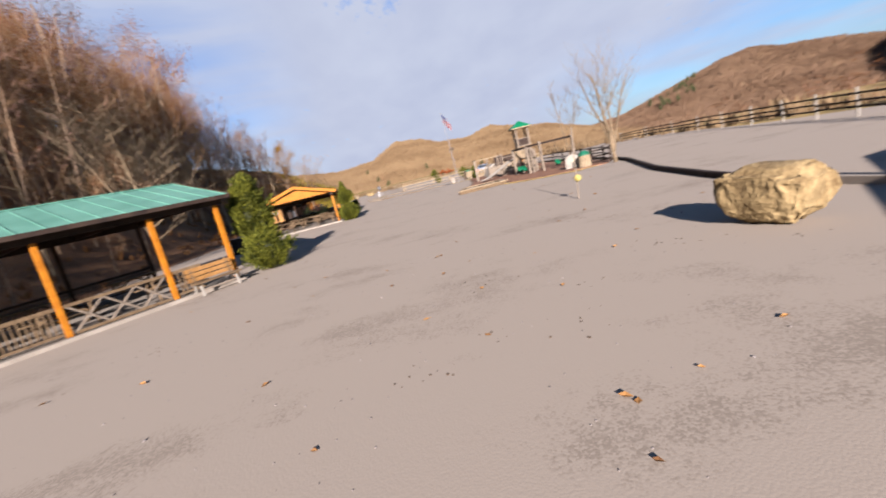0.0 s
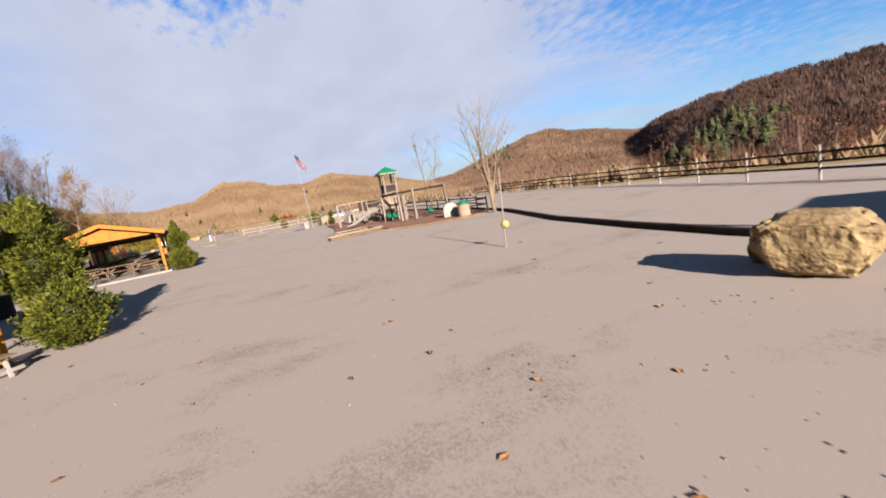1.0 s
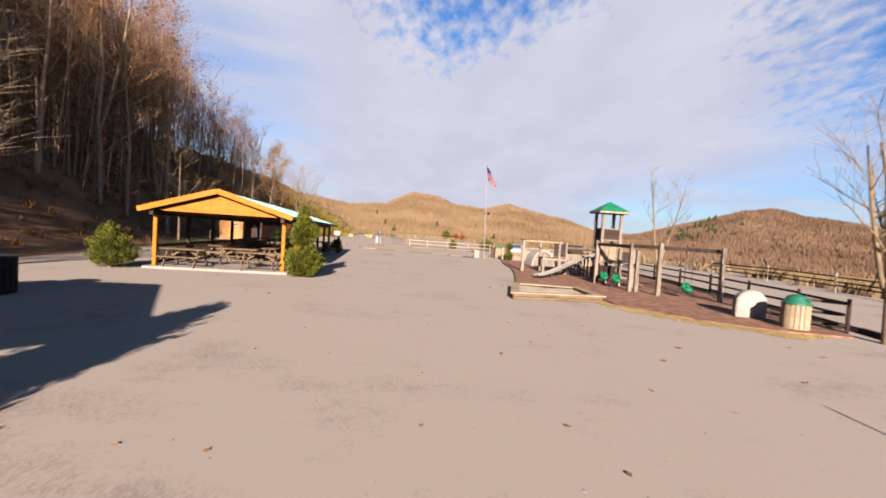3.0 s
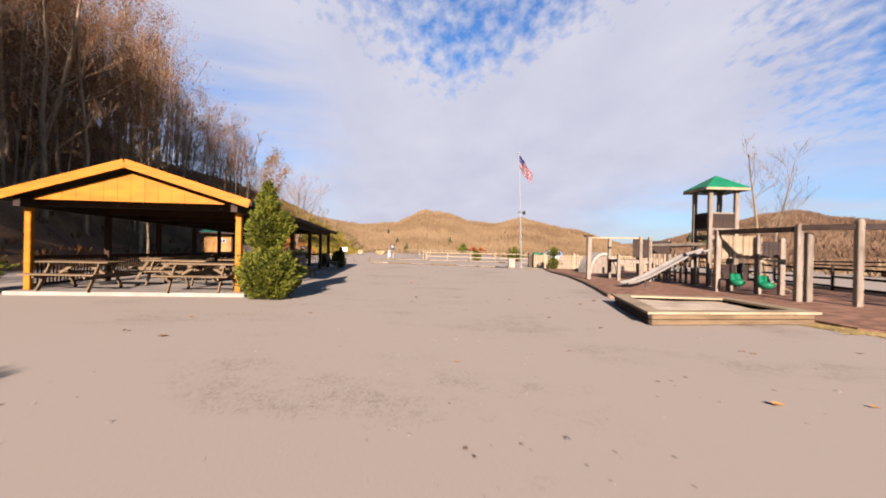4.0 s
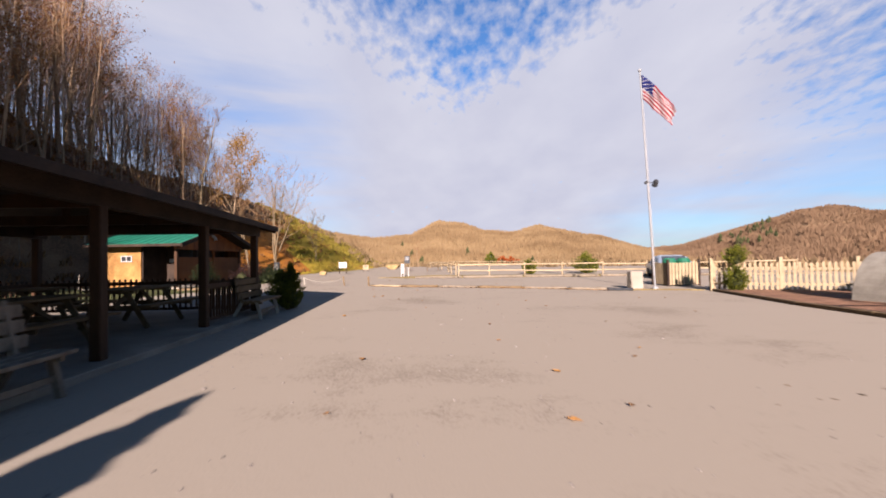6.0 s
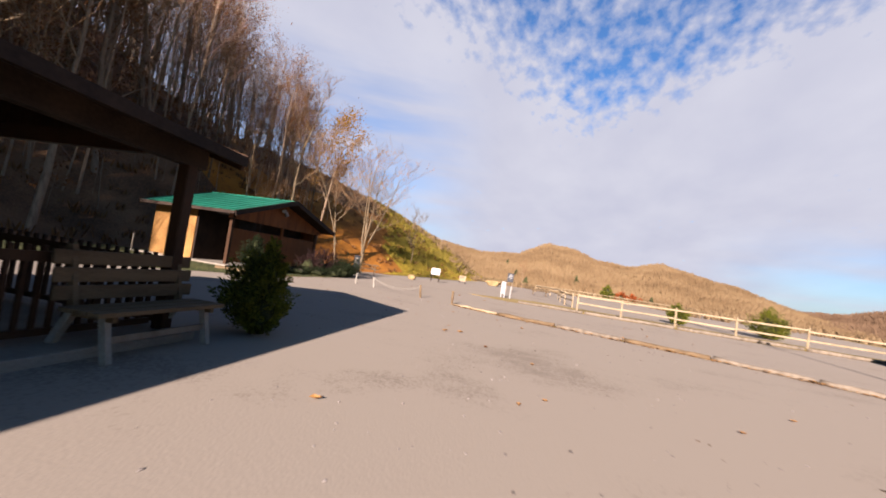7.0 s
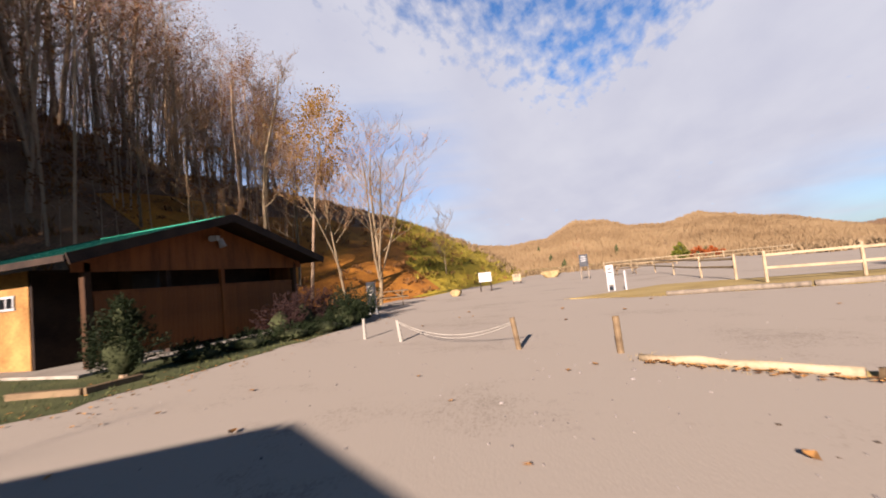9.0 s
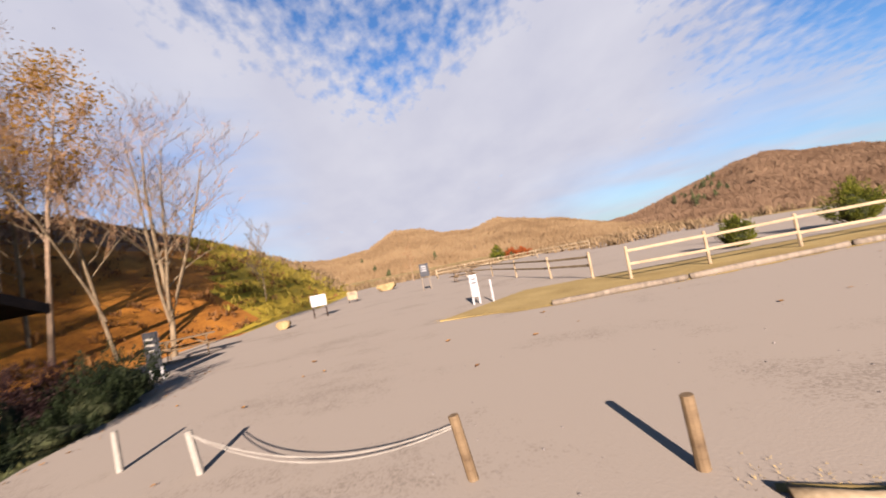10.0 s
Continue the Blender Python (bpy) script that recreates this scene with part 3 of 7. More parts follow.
# ---- washroom building ----
def washroom():
    m = placed(-14.5, 34.4, 0)
    wc = thing("washroom_building", m, "small brown timber washroom building with green metal roof", "building")
    bm = B()
    box(bm, (5.4, 7.8, 0.16), (-2.05, 3.3, 0.0))
    part("slab", bm, M["concrete"], wc, "concrete slab")
    # roof, ridge along x
    roof = new("roof_group")
    roof.parent = wc
    roof.matrix_basis = pose(0.75, -0.75, 0, 0, 0, 90)
    gable_roof(roof, 0.0, 8.1, 0.0, 5.15, 2.25, 3.4, 0.45)
    for ch in list(roof.children):
        w = roof.matrix_basis @ ch.matrix_basis
        ch.parent = wc
        ch.matrix_basis = w
        if ch.name.startswith("barge_board"):
            ch.data.materials[0] = M["dark_wood"]
            ch["label"] = "dark barge board"
    bpy.data.objects.remove(roof)
    # south wall of tan plywood with a slider window
    x0, x1, h = -4.3, -1.85, 2.3
    wx0, wx1, wz0, wz1 = -2.95, -2.4, 1.48, 1.76
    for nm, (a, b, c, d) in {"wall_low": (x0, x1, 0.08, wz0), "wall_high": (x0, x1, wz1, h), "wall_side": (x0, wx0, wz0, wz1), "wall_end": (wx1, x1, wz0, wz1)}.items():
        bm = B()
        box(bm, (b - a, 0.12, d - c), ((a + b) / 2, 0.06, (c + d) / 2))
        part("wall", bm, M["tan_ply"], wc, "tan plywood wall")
    bm = B()
    for z in (wz0, wz1):
        box(bm, (wx1 - wx0 + 0.08, 0.06, 0.05), ((wx0 + wx1) / 2, -0.01, z))
    for x in (wx0, (wx0 + wx1) / 2, wx1):
        box(bm, (0.045, 0.06, wz1 - wz0), (x, -0.012, (wz0 + wz1) / 2))
    win = part("window", bm, M["white_paint"], wc, "white framed slider window")
    bm = B()
    box(bm, (wx1 - wx0, 0.01, wz1 - wz0), ((wx0 + wx1) / 2, 0.05, (wz0 + wz1) / 2))
    part("pane", bm, M["black"], win, "dark glass")
    # recessed entry; dark_wood here and behind the screen puts the inner shade into the walls
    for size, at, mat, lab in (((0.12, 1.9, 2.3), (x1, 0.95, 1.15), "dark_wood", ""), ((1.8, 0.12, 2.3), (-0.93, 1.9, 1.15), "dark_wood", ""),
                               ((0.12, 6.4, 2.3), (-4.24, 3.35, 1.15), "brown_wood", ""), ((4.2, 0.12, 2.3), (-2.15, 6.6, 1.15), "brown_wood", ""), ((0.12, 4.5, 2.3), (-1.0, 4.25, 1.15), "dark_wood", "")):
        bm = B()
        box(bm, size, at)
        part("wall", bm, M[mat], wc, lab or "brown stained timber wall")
    bm = B()
    box(bm, (0.95, 0.05, 2.0), (-0.72, 1.82, 1.08), bevel=0.01)
    door = part("door", bm, M["black"], wc, "dark door in the recessed entry")
    bm = B()
    box(bm, (0.3, 0.02, 0.2), (-1.45, 1.825, 1.5))
    part("notice", bm, M["white_paint"], wc, "small white notice")
    for y in (0.0, 6.6):
        bm = B()
        box(bm, (0.15, 0.15, 2.2), (0, y, 1.18), bevel=0.01)
        part("post", bm, M["post_wood"], wc)
    # screen wall of upright boards, open above it
    bm = B()
    box(bm, (0.135, 0.02, 1.42), bevel=0.004)
    me = None
    k = 46
    for i in range(k):
        y = 0.14 + 6.32 * (i + 0.5) / k
        if me is None:
            ob = part("board", bm, M["brown_wood"], wc)
            me = ob.data
        else:
            ob = new("board", me)
            ob.parent = wc
        ob.matrix_basis = pose(0.0, y, 0.89, 0, 0, 90)
    for z in (1.62, 0.25):
        bm = B()
        beam(bm, (-0.04, 0.05, z), (-0.04, 6.55, z), 0.06, 0.1)
        part("screen_rail", bm, M["brown_wood"], wc)
    # gable boarding over the opening
    k = 30
    for i in range(k):
        y0, y1 = -0.3 + 7.2 * i / k, -0.3 + 7.2 * (i + 1) / k
        f = lambda y: 2.25 + 1.15 * (1 - abs(y - 3.3) / 4.05) - 0.1
        zb = 2.08
        v = []
        for x in (0.05, 0.075):
            v += [(x, y0 + 0.002, zb), (x, y1 - 0.002, zb), (x, y1 - 0.002, max(f(y1), zb + 0.02)), (x, y0 + 0.002, max(f(y0), zb + 0.02))]
        ob = new("gable_board", mesh_of("gable_board", v, [(3, 2, 1, 0), (4, 5, 6, 7), (0, 1, 5, 4), (1, 2, 6, 5), (2, 3, 7, 6), (3, 0, 4, 7)], M["brown_wood"]))
        ob.parent = wc
    bm = B()
    box(bm, (0.1, 0.12, 2.1), (0, 3.5, 1.15))
    part("post", bm, M["brown_wood"], wc)
    # flood lamp under the peak
    bm = B()
    box(bm, (0.1, 0.14, 0.14), (0.12, 3.3, 2.95))
    rod(bm, (0.14, 3.15, 2.95), (0.3, 2.97, 2.9), 0.05, 0.09)
    rod(bm, (0.14, 3.4, 2.93), (0.2, 3.43, 2.7), 0.07, 0.1)
    part("flood_lamp", bm, M["white_paint"], wc, "white twin flood lamp")
    return wc


washroom()


# ---- boulder, log, ball pole ----
def boulder(name, x, y, size, seed, label, z=0.0, turn=0.0, undercut=0.35):
    bm = B()
    bmesh.ops.create_icosphere(bm, subdivisions=5, radius=1.0)
    for v in bm.verts:
        d = v.co.normalized()
        # squared off like a split sandstone block
        q = Vector([math.copysign(abs(c) ** 0.42, c) for c in d])
        q += noise.noise_vector(d * 1.3 + Vector((seed, 0, 0))) * 0.2 + noise.noise_vector(d * 3.4 + Vector((seed, 5, 0))) * 0.12
        q += d * (noise.fractal(d * 7 + Vector((seed, 1, 2)), 1.0, 2.0, 4) * 0.07)
        q -= d * 0.16 * max(0.0, noise.noise(d * 3.1 + Vector((seed, 9, 4))) - 0.25)
        s = 1.0 - undercut * max(0.0, -q.z)
        v.co = Vector((q.x * size[0] * s, q.y * size[1] * s, q.z * size[2]))
    low = min(v.co.z for v in bm.verts)
    for v in bm.verts:
        v.co.z -= low + 0.04
    ob = part(name, bm, M["rock"], smooth=True)
    ob.matrix_world = placed(x, y, turn, z)
    return tagged(ob, label, "rock")


boulder("boulder", 9.35, -19.45, (0.74, 0.52, 0.44), 2.0, "large squarish tan sandstone boulder on the gravel", turn=-72)
boulder("boulder", 9.75, -18.45, (0.18, 0.16, 0.2), 6.0, "small dark rock beside the boulder")


def log_post():
    bm = B()
    rod(bm, (0, 0, 0), (-0.08, 0.02, 0.95), 0.085, 0.08, 12)
    rod(bm, (-0.08, 0.02, 0.95), (-0.12, 0.05, 1.85), 0.08, 0.065, 12)
    rough_up(bm, 0.025, 0.3)
    ob = part("log_post", bm, M["pine_wood"], smooth=True)
    ob.matrix_world = placed(12.02, -19.68, 0)
    return tagged(ob, "peeled yellow log standing upright as a post", "post")


log_post()


M["ball_yellow"] = material("yellow_ball", (0.16, 0.12, 0.02), (0.26, 0.22, 0.08), 4.0, 0.5, 0.05, 30.0)


def ball_pole():
    ob = thing("tetherball_pole", placed(8.95, -11.4, 0), "thin bare wooden pole with a yellow ball on its foot", "pole")
    bm = B()
    rod(bm, (0, 0, 0), (0.16, 0, 2.45), 0.026, 0.022, 10)
    part("pole", bm, M["grey_wood"], ob)
    bm = B()
    bmesh.ops.create_uvsphere(bm, u_segments=16, v_segments=10, radius=0.13, matrix=Matrix.Translation((0.08, -0.02, 0.72)))
    part("ball", bm, M["ball_yellow"], ob, "faded yellow ball", True)
    return ob


ball_pole()


# ---- upper lot with its log edge ----
UPPER = [(11.9, -40), (11.9, -20.3), (11.7, -17.2), (12.3, -13.5), (13.4, -8.5), (15.9, -1.0), (16.6, 2.0), (17.6, 10.0), (18.2, 30), (34, 40), (27.5, 10), (24.5, -2), (20.0, -16), (17, -40)]


def upper_lot():
    bm = B()
    vs = [bm.verts.new((x, y, 0.16)) for x, y in UPPER]
    f = bm.faces.new(vs)
    r = bmesh.ops.extrude_face_region(bm, geom=[f])
    for v in r["geom"]:
        if isinstance(v, bmesh.types.BMVert):
            v.co.z = -0.3
    bmesh.ops.triangulate(bm, faces=bm.faces[:])
    bmesh.ops.recalc_face_normals(bm, faces=bm.faces[:])
    structure("upper_lot", bm, M["gravel"], "raised gravel lot behind a low step", "ground")
    for a, b in zip(UPPER[2:6], UPPER[3:7]):
        bm = B()
        beam(bm, (a[0] - 0.06, a[1], 0.08), (b[0] - 0.06, b[1], 0.08), 0.16, 0.2, 0.02)
        structure("kerb", bm, M["dark_wood"], "dark weathered timber edging a step in the gravel", "kerb")


upper_lot()


# ---- fences ----
def rail_fence(points, height, mats, label, group, rails=(0.45, 0.85), r=0.06):
    """Each run of posts and rails is one fence."""
    fence = thing("rail_fence", Matrix.Identity(4), label, "fence", group)
    pts = [Vector(p) for p in points]
    for p in pts:
        bm = B()
        lean = Vector((random.uniform(-.03, .03), random.uniform(-.03, .03), 0))
        rod(bm, p - Vector((0, 0, 0.1)), p + Vector((0, 0, height)) + lean, r * 0.85, r * 0.8, 8)
        part("post", bm, M[mats[0]], fence)
    for a, b in zip(pts, pts[1:]):
        for z in rails:
            bm = B()
            d = Vector((0, 0, z + random.uniform(-.03, .03)))
            beam(bm, a + d, b + d + Vector((0, 0, random.uniform(-.03, .03))), 0.045, 0.085, 0.01)
            part("rail", bm, M[mats[1]], fence)
    return fence


rail_fence([(18.0, -22, .2), (18.9, -18, .2), (19.8, -14.6, .2), (20.8, -11.6, .2), (22.0, -8.6, .2), (23.0, -5.6, .2), (23.9, -2.6, .2), (24.9, 1, .2), (25.8, 5, .2), (26.6, 9, .2), (27.4, 14, .2), (28, 20, .2), (28.5, 27, .1)],
           1.15, ("stone", "dark_wood"), "post and rail fence with pale posts and dark rails", "", (0.35, 0.62, 0.9))
rail_fence([(0.5, 44.3, 0), (2.75, 43.9, 0), (5.3, 43.5, 0), (7.9, 43.1, 0), (10.6, 42.6, 0), (13.4, 42.1, 0), (16.4, 41.6, 0), (19.4, 41.1, 0), (22.4, 40.6, 0)],
           1.0, ("pale_wood", "pale_wood"), "sunlit split rail fence of pale wood", "")


# ---- flagpole and its surroundings ----


def cloth(name, dark, light):
    m = material(name, dark, light, 4.0, 0.85, 0.1, 60.0)
    nt = m.node_tree
    bsdf, out = nt.nodes["Principled BSDF"], nt.nodes["Material Output"]
    thin, both = nt.nodes.new("ShaderNodeBsdfTranslucent"), nt.nodes.new("ShaderNodeMixShader")
    thin.inputs["Color"].default_value, both.inputs[0].default_value = (*light, 1), 0.4
    nt.links.new(bsdf.outputs[0], both.inputs[1]); nt.links.new(thin.outputs[0], both.inputs[2]); nt.links.new(both.outputs[0], out.inputs["Surface"])
    return m


M["red_cloth"] = cloth("red_cloth", (0.16, 0.004, 0.008), (0.22, 0.006, 0.012))
M["white_cloth"] = cloth("white_cloth", (0.27, 0.255, 0.25), (0.33, 0.31, 0.305))
M["blue_cloth"] = cloth("blue_cloth", (0.010, 0.013, 0.07), (0.016, 0.020, 0.095))
M["pole_paint"] = material("grey_white_paint", (0.105, 0.103, 0.1), (0.145, 0.142, 0.14), 3.0, 0.5, 0.05, 40.0)
M["slide_plastic"] = material("slide_plastic", (0.095, 0.083, 0.066), (0.15, 0.133, 0.108), 2.0, 0.45, 0.05, 30.0)


def flagpole():
    ob = thing("flagpole", pose(8.19, 29.4, 0, 0, -2.4, 0), "white steel flagpole flying a striped flag above the gravel", "flagpole")
    bm = B()
    rod(bm, (0, 0, 0), (0, 0, 4.3), 0.042, 0.038, 12)
    rod(bm, (0, 0, 4.3), (0, 0, 8.75), 0.034, 0.024, 12)
    rod(bm, (0, 0, 0), (0, 0, 0.1), 0.12, 0.1, 12)
    bmesh.ops.create_uvsphere(bm, u_segments=10, v_segments=8, radius=0.07, matrix=Matrix.Translation((0, 0, 8.8)))
    part("pole", bm, M["pole_paint"], ob)
    bm = B()
    rod(bm, (0.02, 0, 4.25), (0.3, -0.03, 4.25), 0.015)
    rod(bm, (0.3, -0.1, 4.3), (0.3, 0.08, 4.12), 0.09, 0.11, 10)
    rod(bm, (-0.12, 0, 4.22), (-0.02, 0, 4.3), 0.05, 0.05)
    part("floodlight", bm, M["black"], ob, "black floodlight on a bracket")
    # cloth: 26 rows by 30 columns, drooping away from the pole in folds
    nx, nz, w, h = 30, 26, 2.0, 1.0
    verts, faces, kinds = [], [], []
    for j in range(nz + 1):
        for i in range(nx + 1):
            u, v = i / nx, j / nz
            x = 0.05 + w * u * (0.6 - 0.1 * v)
            z = 8.6 - h * v * (1 - 0.25 * u) - 1.3 * w * 0.62 * u ** 1.1
            y = 0.10 * math.sin(7.5 * u + 2.0 * v) * u ** 0.6 + 0.03 * math.sin(17 * u - 3 * v) * u
            verts.append((x + 0.05 * math.sin(9 * v + 5 * u) * u, y, z))
    for j in range(nz):
        for i in range(nx):
            a = j * (nx + 1) + i
            faces.append((a, a + 1, a + nx + 2, a + nx + 1))
            stripe = j // 2
            if i < 12 and j < 14:
                kinds.append(1 if (i % 2 == 1 and j % 2 == 1 and (i // 2 + j // 2) % 2 == 0) else 2)
            else:
                kinds.append(0 if stripe % 2 == 0 else 1)
    me = mesh_of("flag", verts, faces, M["red_cloth"], True)
    me.materials.append(M["white_cloth"]); me.materials.append(M["blue_cloth"])
    me.polygons.foreach_set("material_index", np.array(kinds, np.int32))
    flag = new("flag", me)
    flag.parent = ob
    flag.rotation_euler = (0, 0, radians(-52))
    mod = flag.modifiers.new("cloth", "SOLIDIFY"); mod.thickness = 0.006
    flag["label"] = "red and white striped flag with blue canton"
    bm = B()
    rod(bm, (0.07, 0.02, 1.2), (0.06, 0.02, 8.6), 0.006, seg=5)
    part("halyard", bm, M["white_cloth"], ob)
    return ob


flagpole()


def stone_marker(x, y, turn, w, h, d, label):
    bm = B()
    box(bm, (w, d, h), (0, 0, h / 2), bevel=0.04)
    bmesh.ops.subdivide_edges(bm, edges=bm.edges[:], cuts=3, use_grid_fill=True)
    rough_up(bm, 0.02, 0.25, x)
    ob = part("stone_marker", bm, M["concrete"])
    ob.matrix_world = placed(x, y, turn)
    return tagged(ob, label, "stone marker")


stone_marker(7.45, 29.5, 5, 0.5, 0.72, 0.4, "squat pale stone marker beside the flagpole")


def slat_bin(x, y, r, h, slat_mat, lid_mat, label, n=18, lid_h=0.28):
    ob = thing("litter_bin", placed(x, y, random.uniform(0, 40)), label, "litter bin")
    me = None
    for i in range(n):
        a = 2 * math.pi * i / n
        if me is None:
            bm = B()
            box(bm, (2 * math.pi * r / n * 0.86, 0.03, h - 0.06), bevel=0.006)
            s = part("slat", bm, M[slat_mat], ob)
            me = s.data
        else:
            s = new("slat", me)
            s.parent = ob
        s.matrix_basis = pose(r * math.cos(a), r * math.sin(a), h / 2, 0, 0, math.degrees(a) + 90)
    bm = B()
    rod(bm, (0, 0, 0.03), (0, 0, h - 0.06), r - 0.04, seg=20)
    part("liner", bm, M["black"], ob, "dark inner drum")
    for z in (0.14, h - 0.14):
        bm = B()
        rod(bm, (0, 0, z - 0.02), (0, 0, z + 0.02), r + 0.012, seg=24)
        part("hoop", bm, M["black"], ob)
    bm = B()
    rod(bm, (0, 0, h - 0.05), (0, 0, h), r + 0.03, r + 0.03, 24)
    if lid_h > 0.05:
        rod(bm, (0, 0, h), (0, 0, h + lid_h), r + 0.0, r * 0.62, 24)
        rod(bm, (0, 0, h + lid_h), (0, 0, h + lid_h + 0.05), r * 0.62, r * 0.3, 24)
        box(bm, (r * 0.9, 0.05, lid_h * 0.5), (0, -r * 0.84, h + lid_h * 0.45))
    part("lid", bm, M[lid_mat], ob, "domed lid")
    return ob


M["dark_green"] = material("dark_green_plastic", (0.004, 0.045, 0.022), (0.008, 0.075, 0.036), 2.0, 0.4, 0.02, 20.0)
slat_bin(14.35, 1.95, 0.36, 0.85, "pale_wood", "dark_green", "round pale wood-slat litter bin with dark green lid", lid_h=0.2)
slat_bin(-8.25, 0.5, 0.42, 1.0, "dark_wood", "black", "dark wood-slat litter barrel standing in shade", lid_h=0.0)


# ---- playground ----
PLAY = [(9.6, 27.9), (8.95, 23.2), (8.8, 19.0), (8.2, 14.8), (7.7, 12.0), (7.2, 9.6), (9.9, 8.3), (9.95, 4.6), (11.2, 2.9), (12.6, 1.7), (14.0, 1.2), (15.3, 1.0), (16.3, 2.4), (17.2, 10.0), (17.8, 20.0), (17.6, 27.0)]


def mulch_bed():
    bm = B()
    f = bm.faces.new([bm.verts.new((x, y, 0.06)) for x, y in PLAY])
    r = bmesh.ops.extrude_face_region(bm, geom=[f])
    for v in r["geom"]:
        if isinstance(v, bmesh.types.BMVert):
            v.co.z = -0.1
    bmesh.ops.triangulate(bm, faces=bm.faces[:])
    bmesh.ops.recalc_face_normals(bm, faces=bm.faces[:])
    structure("mulch_bed", bm, M["mulch"], "reddish brown bark mulch under the playground", "ground")
    for a, b in zip(PLAY[:5], PLAY[1:6]):
        bm = B()
        n = max(1, round((Vector(b) - Vector(a)).length / 2.2))
        for i in range(n):
            p, q = Vector((*a, 0.05)).lerp(Vector((*b, 0.05)), i / n), Vector((*a, 0.05)).lerp(Vector((*b, 0.05)), (i + 0.99) / n)
            beam(bm, p, q, 0.12, 0.1, 0.015)
        structure("kerb", bm, M["table_wood"], "low dark timber edging of the playground", "kerb")


mulch_bed()


def sandbox():
    ob = thing("sandbox", Matrix.Identity(4), "low wooden sandbox with wide pale seat boards", "sandbox")
    c = [Vector((6.0, 4.7, 0)), Vector((9.75, 5.15, 0)), Vector((9.65, 7.8, 0)), Vector((6.65, 8.1, 0))]
    mid = sum(c, Vector()) / 4
    for k, (a, b) in enumerate(zip(c, c[1:] + c[:1])):
        ins = [(p + (mid - p).normalized() * 0.14) for p in (a, b)]
        bm = B()
        for z in (0.06, 0.17):
            beam(bm, ins[0] + Vector((0, 0, z)), ins[1] + Vector((0, 0, z)), 0.09, 0.1, 0.01)
        part("side", bm, M["table_wood" if k == 0 else "dark_wood"], ob)
        bm = B()
        v = [a + Vector((0, 0, 0.225)), b + Vector((0, 0, 0.225)), b + (mid - b).normalized() * 0.5 + Vector((0, 0, 0.225)), a + (mid - a).normalized() * 0.5 + Vector((0, 0, 0.225))]
        fs = [bm.verts.new(p) for p in v] + [bm.verts.new(p + Vector((0, 0, 0.045))) for p in v]
        for q in ((3, 2, 1, 0), (4, 5, 6, 7), (0, 1, 5, 4), (1, 2, 6, 5), (2, 3, 7, 6), (3, 0, 4, 7)):
            bm.faces.new([fs[k] for k in q])
        part("seat_board", bm, M["pale_wood"], ob, "pale sunlit seat board")
    bm = B()
    q = [p + (mid - p).normalized() * 0.2 + Vector((0, 0, 0.16)) for p in c]
    bm.faces.new([bm.verts.new(p) for p in q])
    bmesh.ops.subdivide_edges(bm, edges=bm.edges[:], cuts=12, use_grid_fill=True)
    for v in bm.verts:
        v.co.z += noise.noise(v.co * 1.3) * 0.04
    part("sand_fill", bm, M["sand"], ob, "pale sand")
    return ob


sandbox()


def play_post(ob, x, y, h, w=0.15, mat="grey_wood"):
    bm = B()
    box(bm, (w, w, h + 0.1), (x, y, (h - 0.1) / 2 + 0.05), bevel=0.015)
    box(bm, (w * 0.8, w * 0.8, 0.03), (x, y, h + 0.06))
    return part("post", bm, M[mat], ob, "square weathered post")


def planks(ob, name, a, b, z0, z1, mat, n, thick=0.035, fill=0.94):
    """Upright planks side by side between two points."""
    a, b = Vector((*a, 0)), Vector((*b, 0))
    turn = math.degrees(math.atan2(b.y - a.y, b.x - a.x))
    me = None
    for i in range(n):
        p = a.lerp(b, (i + 0.5) / n)
        if me is None:
            bm = B()
            box(bm, ((b - a).length / n * fill, thick, z1 - z0), bevel=0.004)
            o = part(name, bm, M[mat], ob)
            me = o.data
        else:
            o = new(name, me)
            o.parent = ob
        o.matrix_basis = pose(p.x, p.y, (z0 + z1) / 2, 0, 0, turn)


def bar(ob, name, a, b, w, h, mat, label=""):
    bm = B()
    beam(bm, a, b, w, h, 0.008)
    return part(name, bm, M[mat], ob, label)


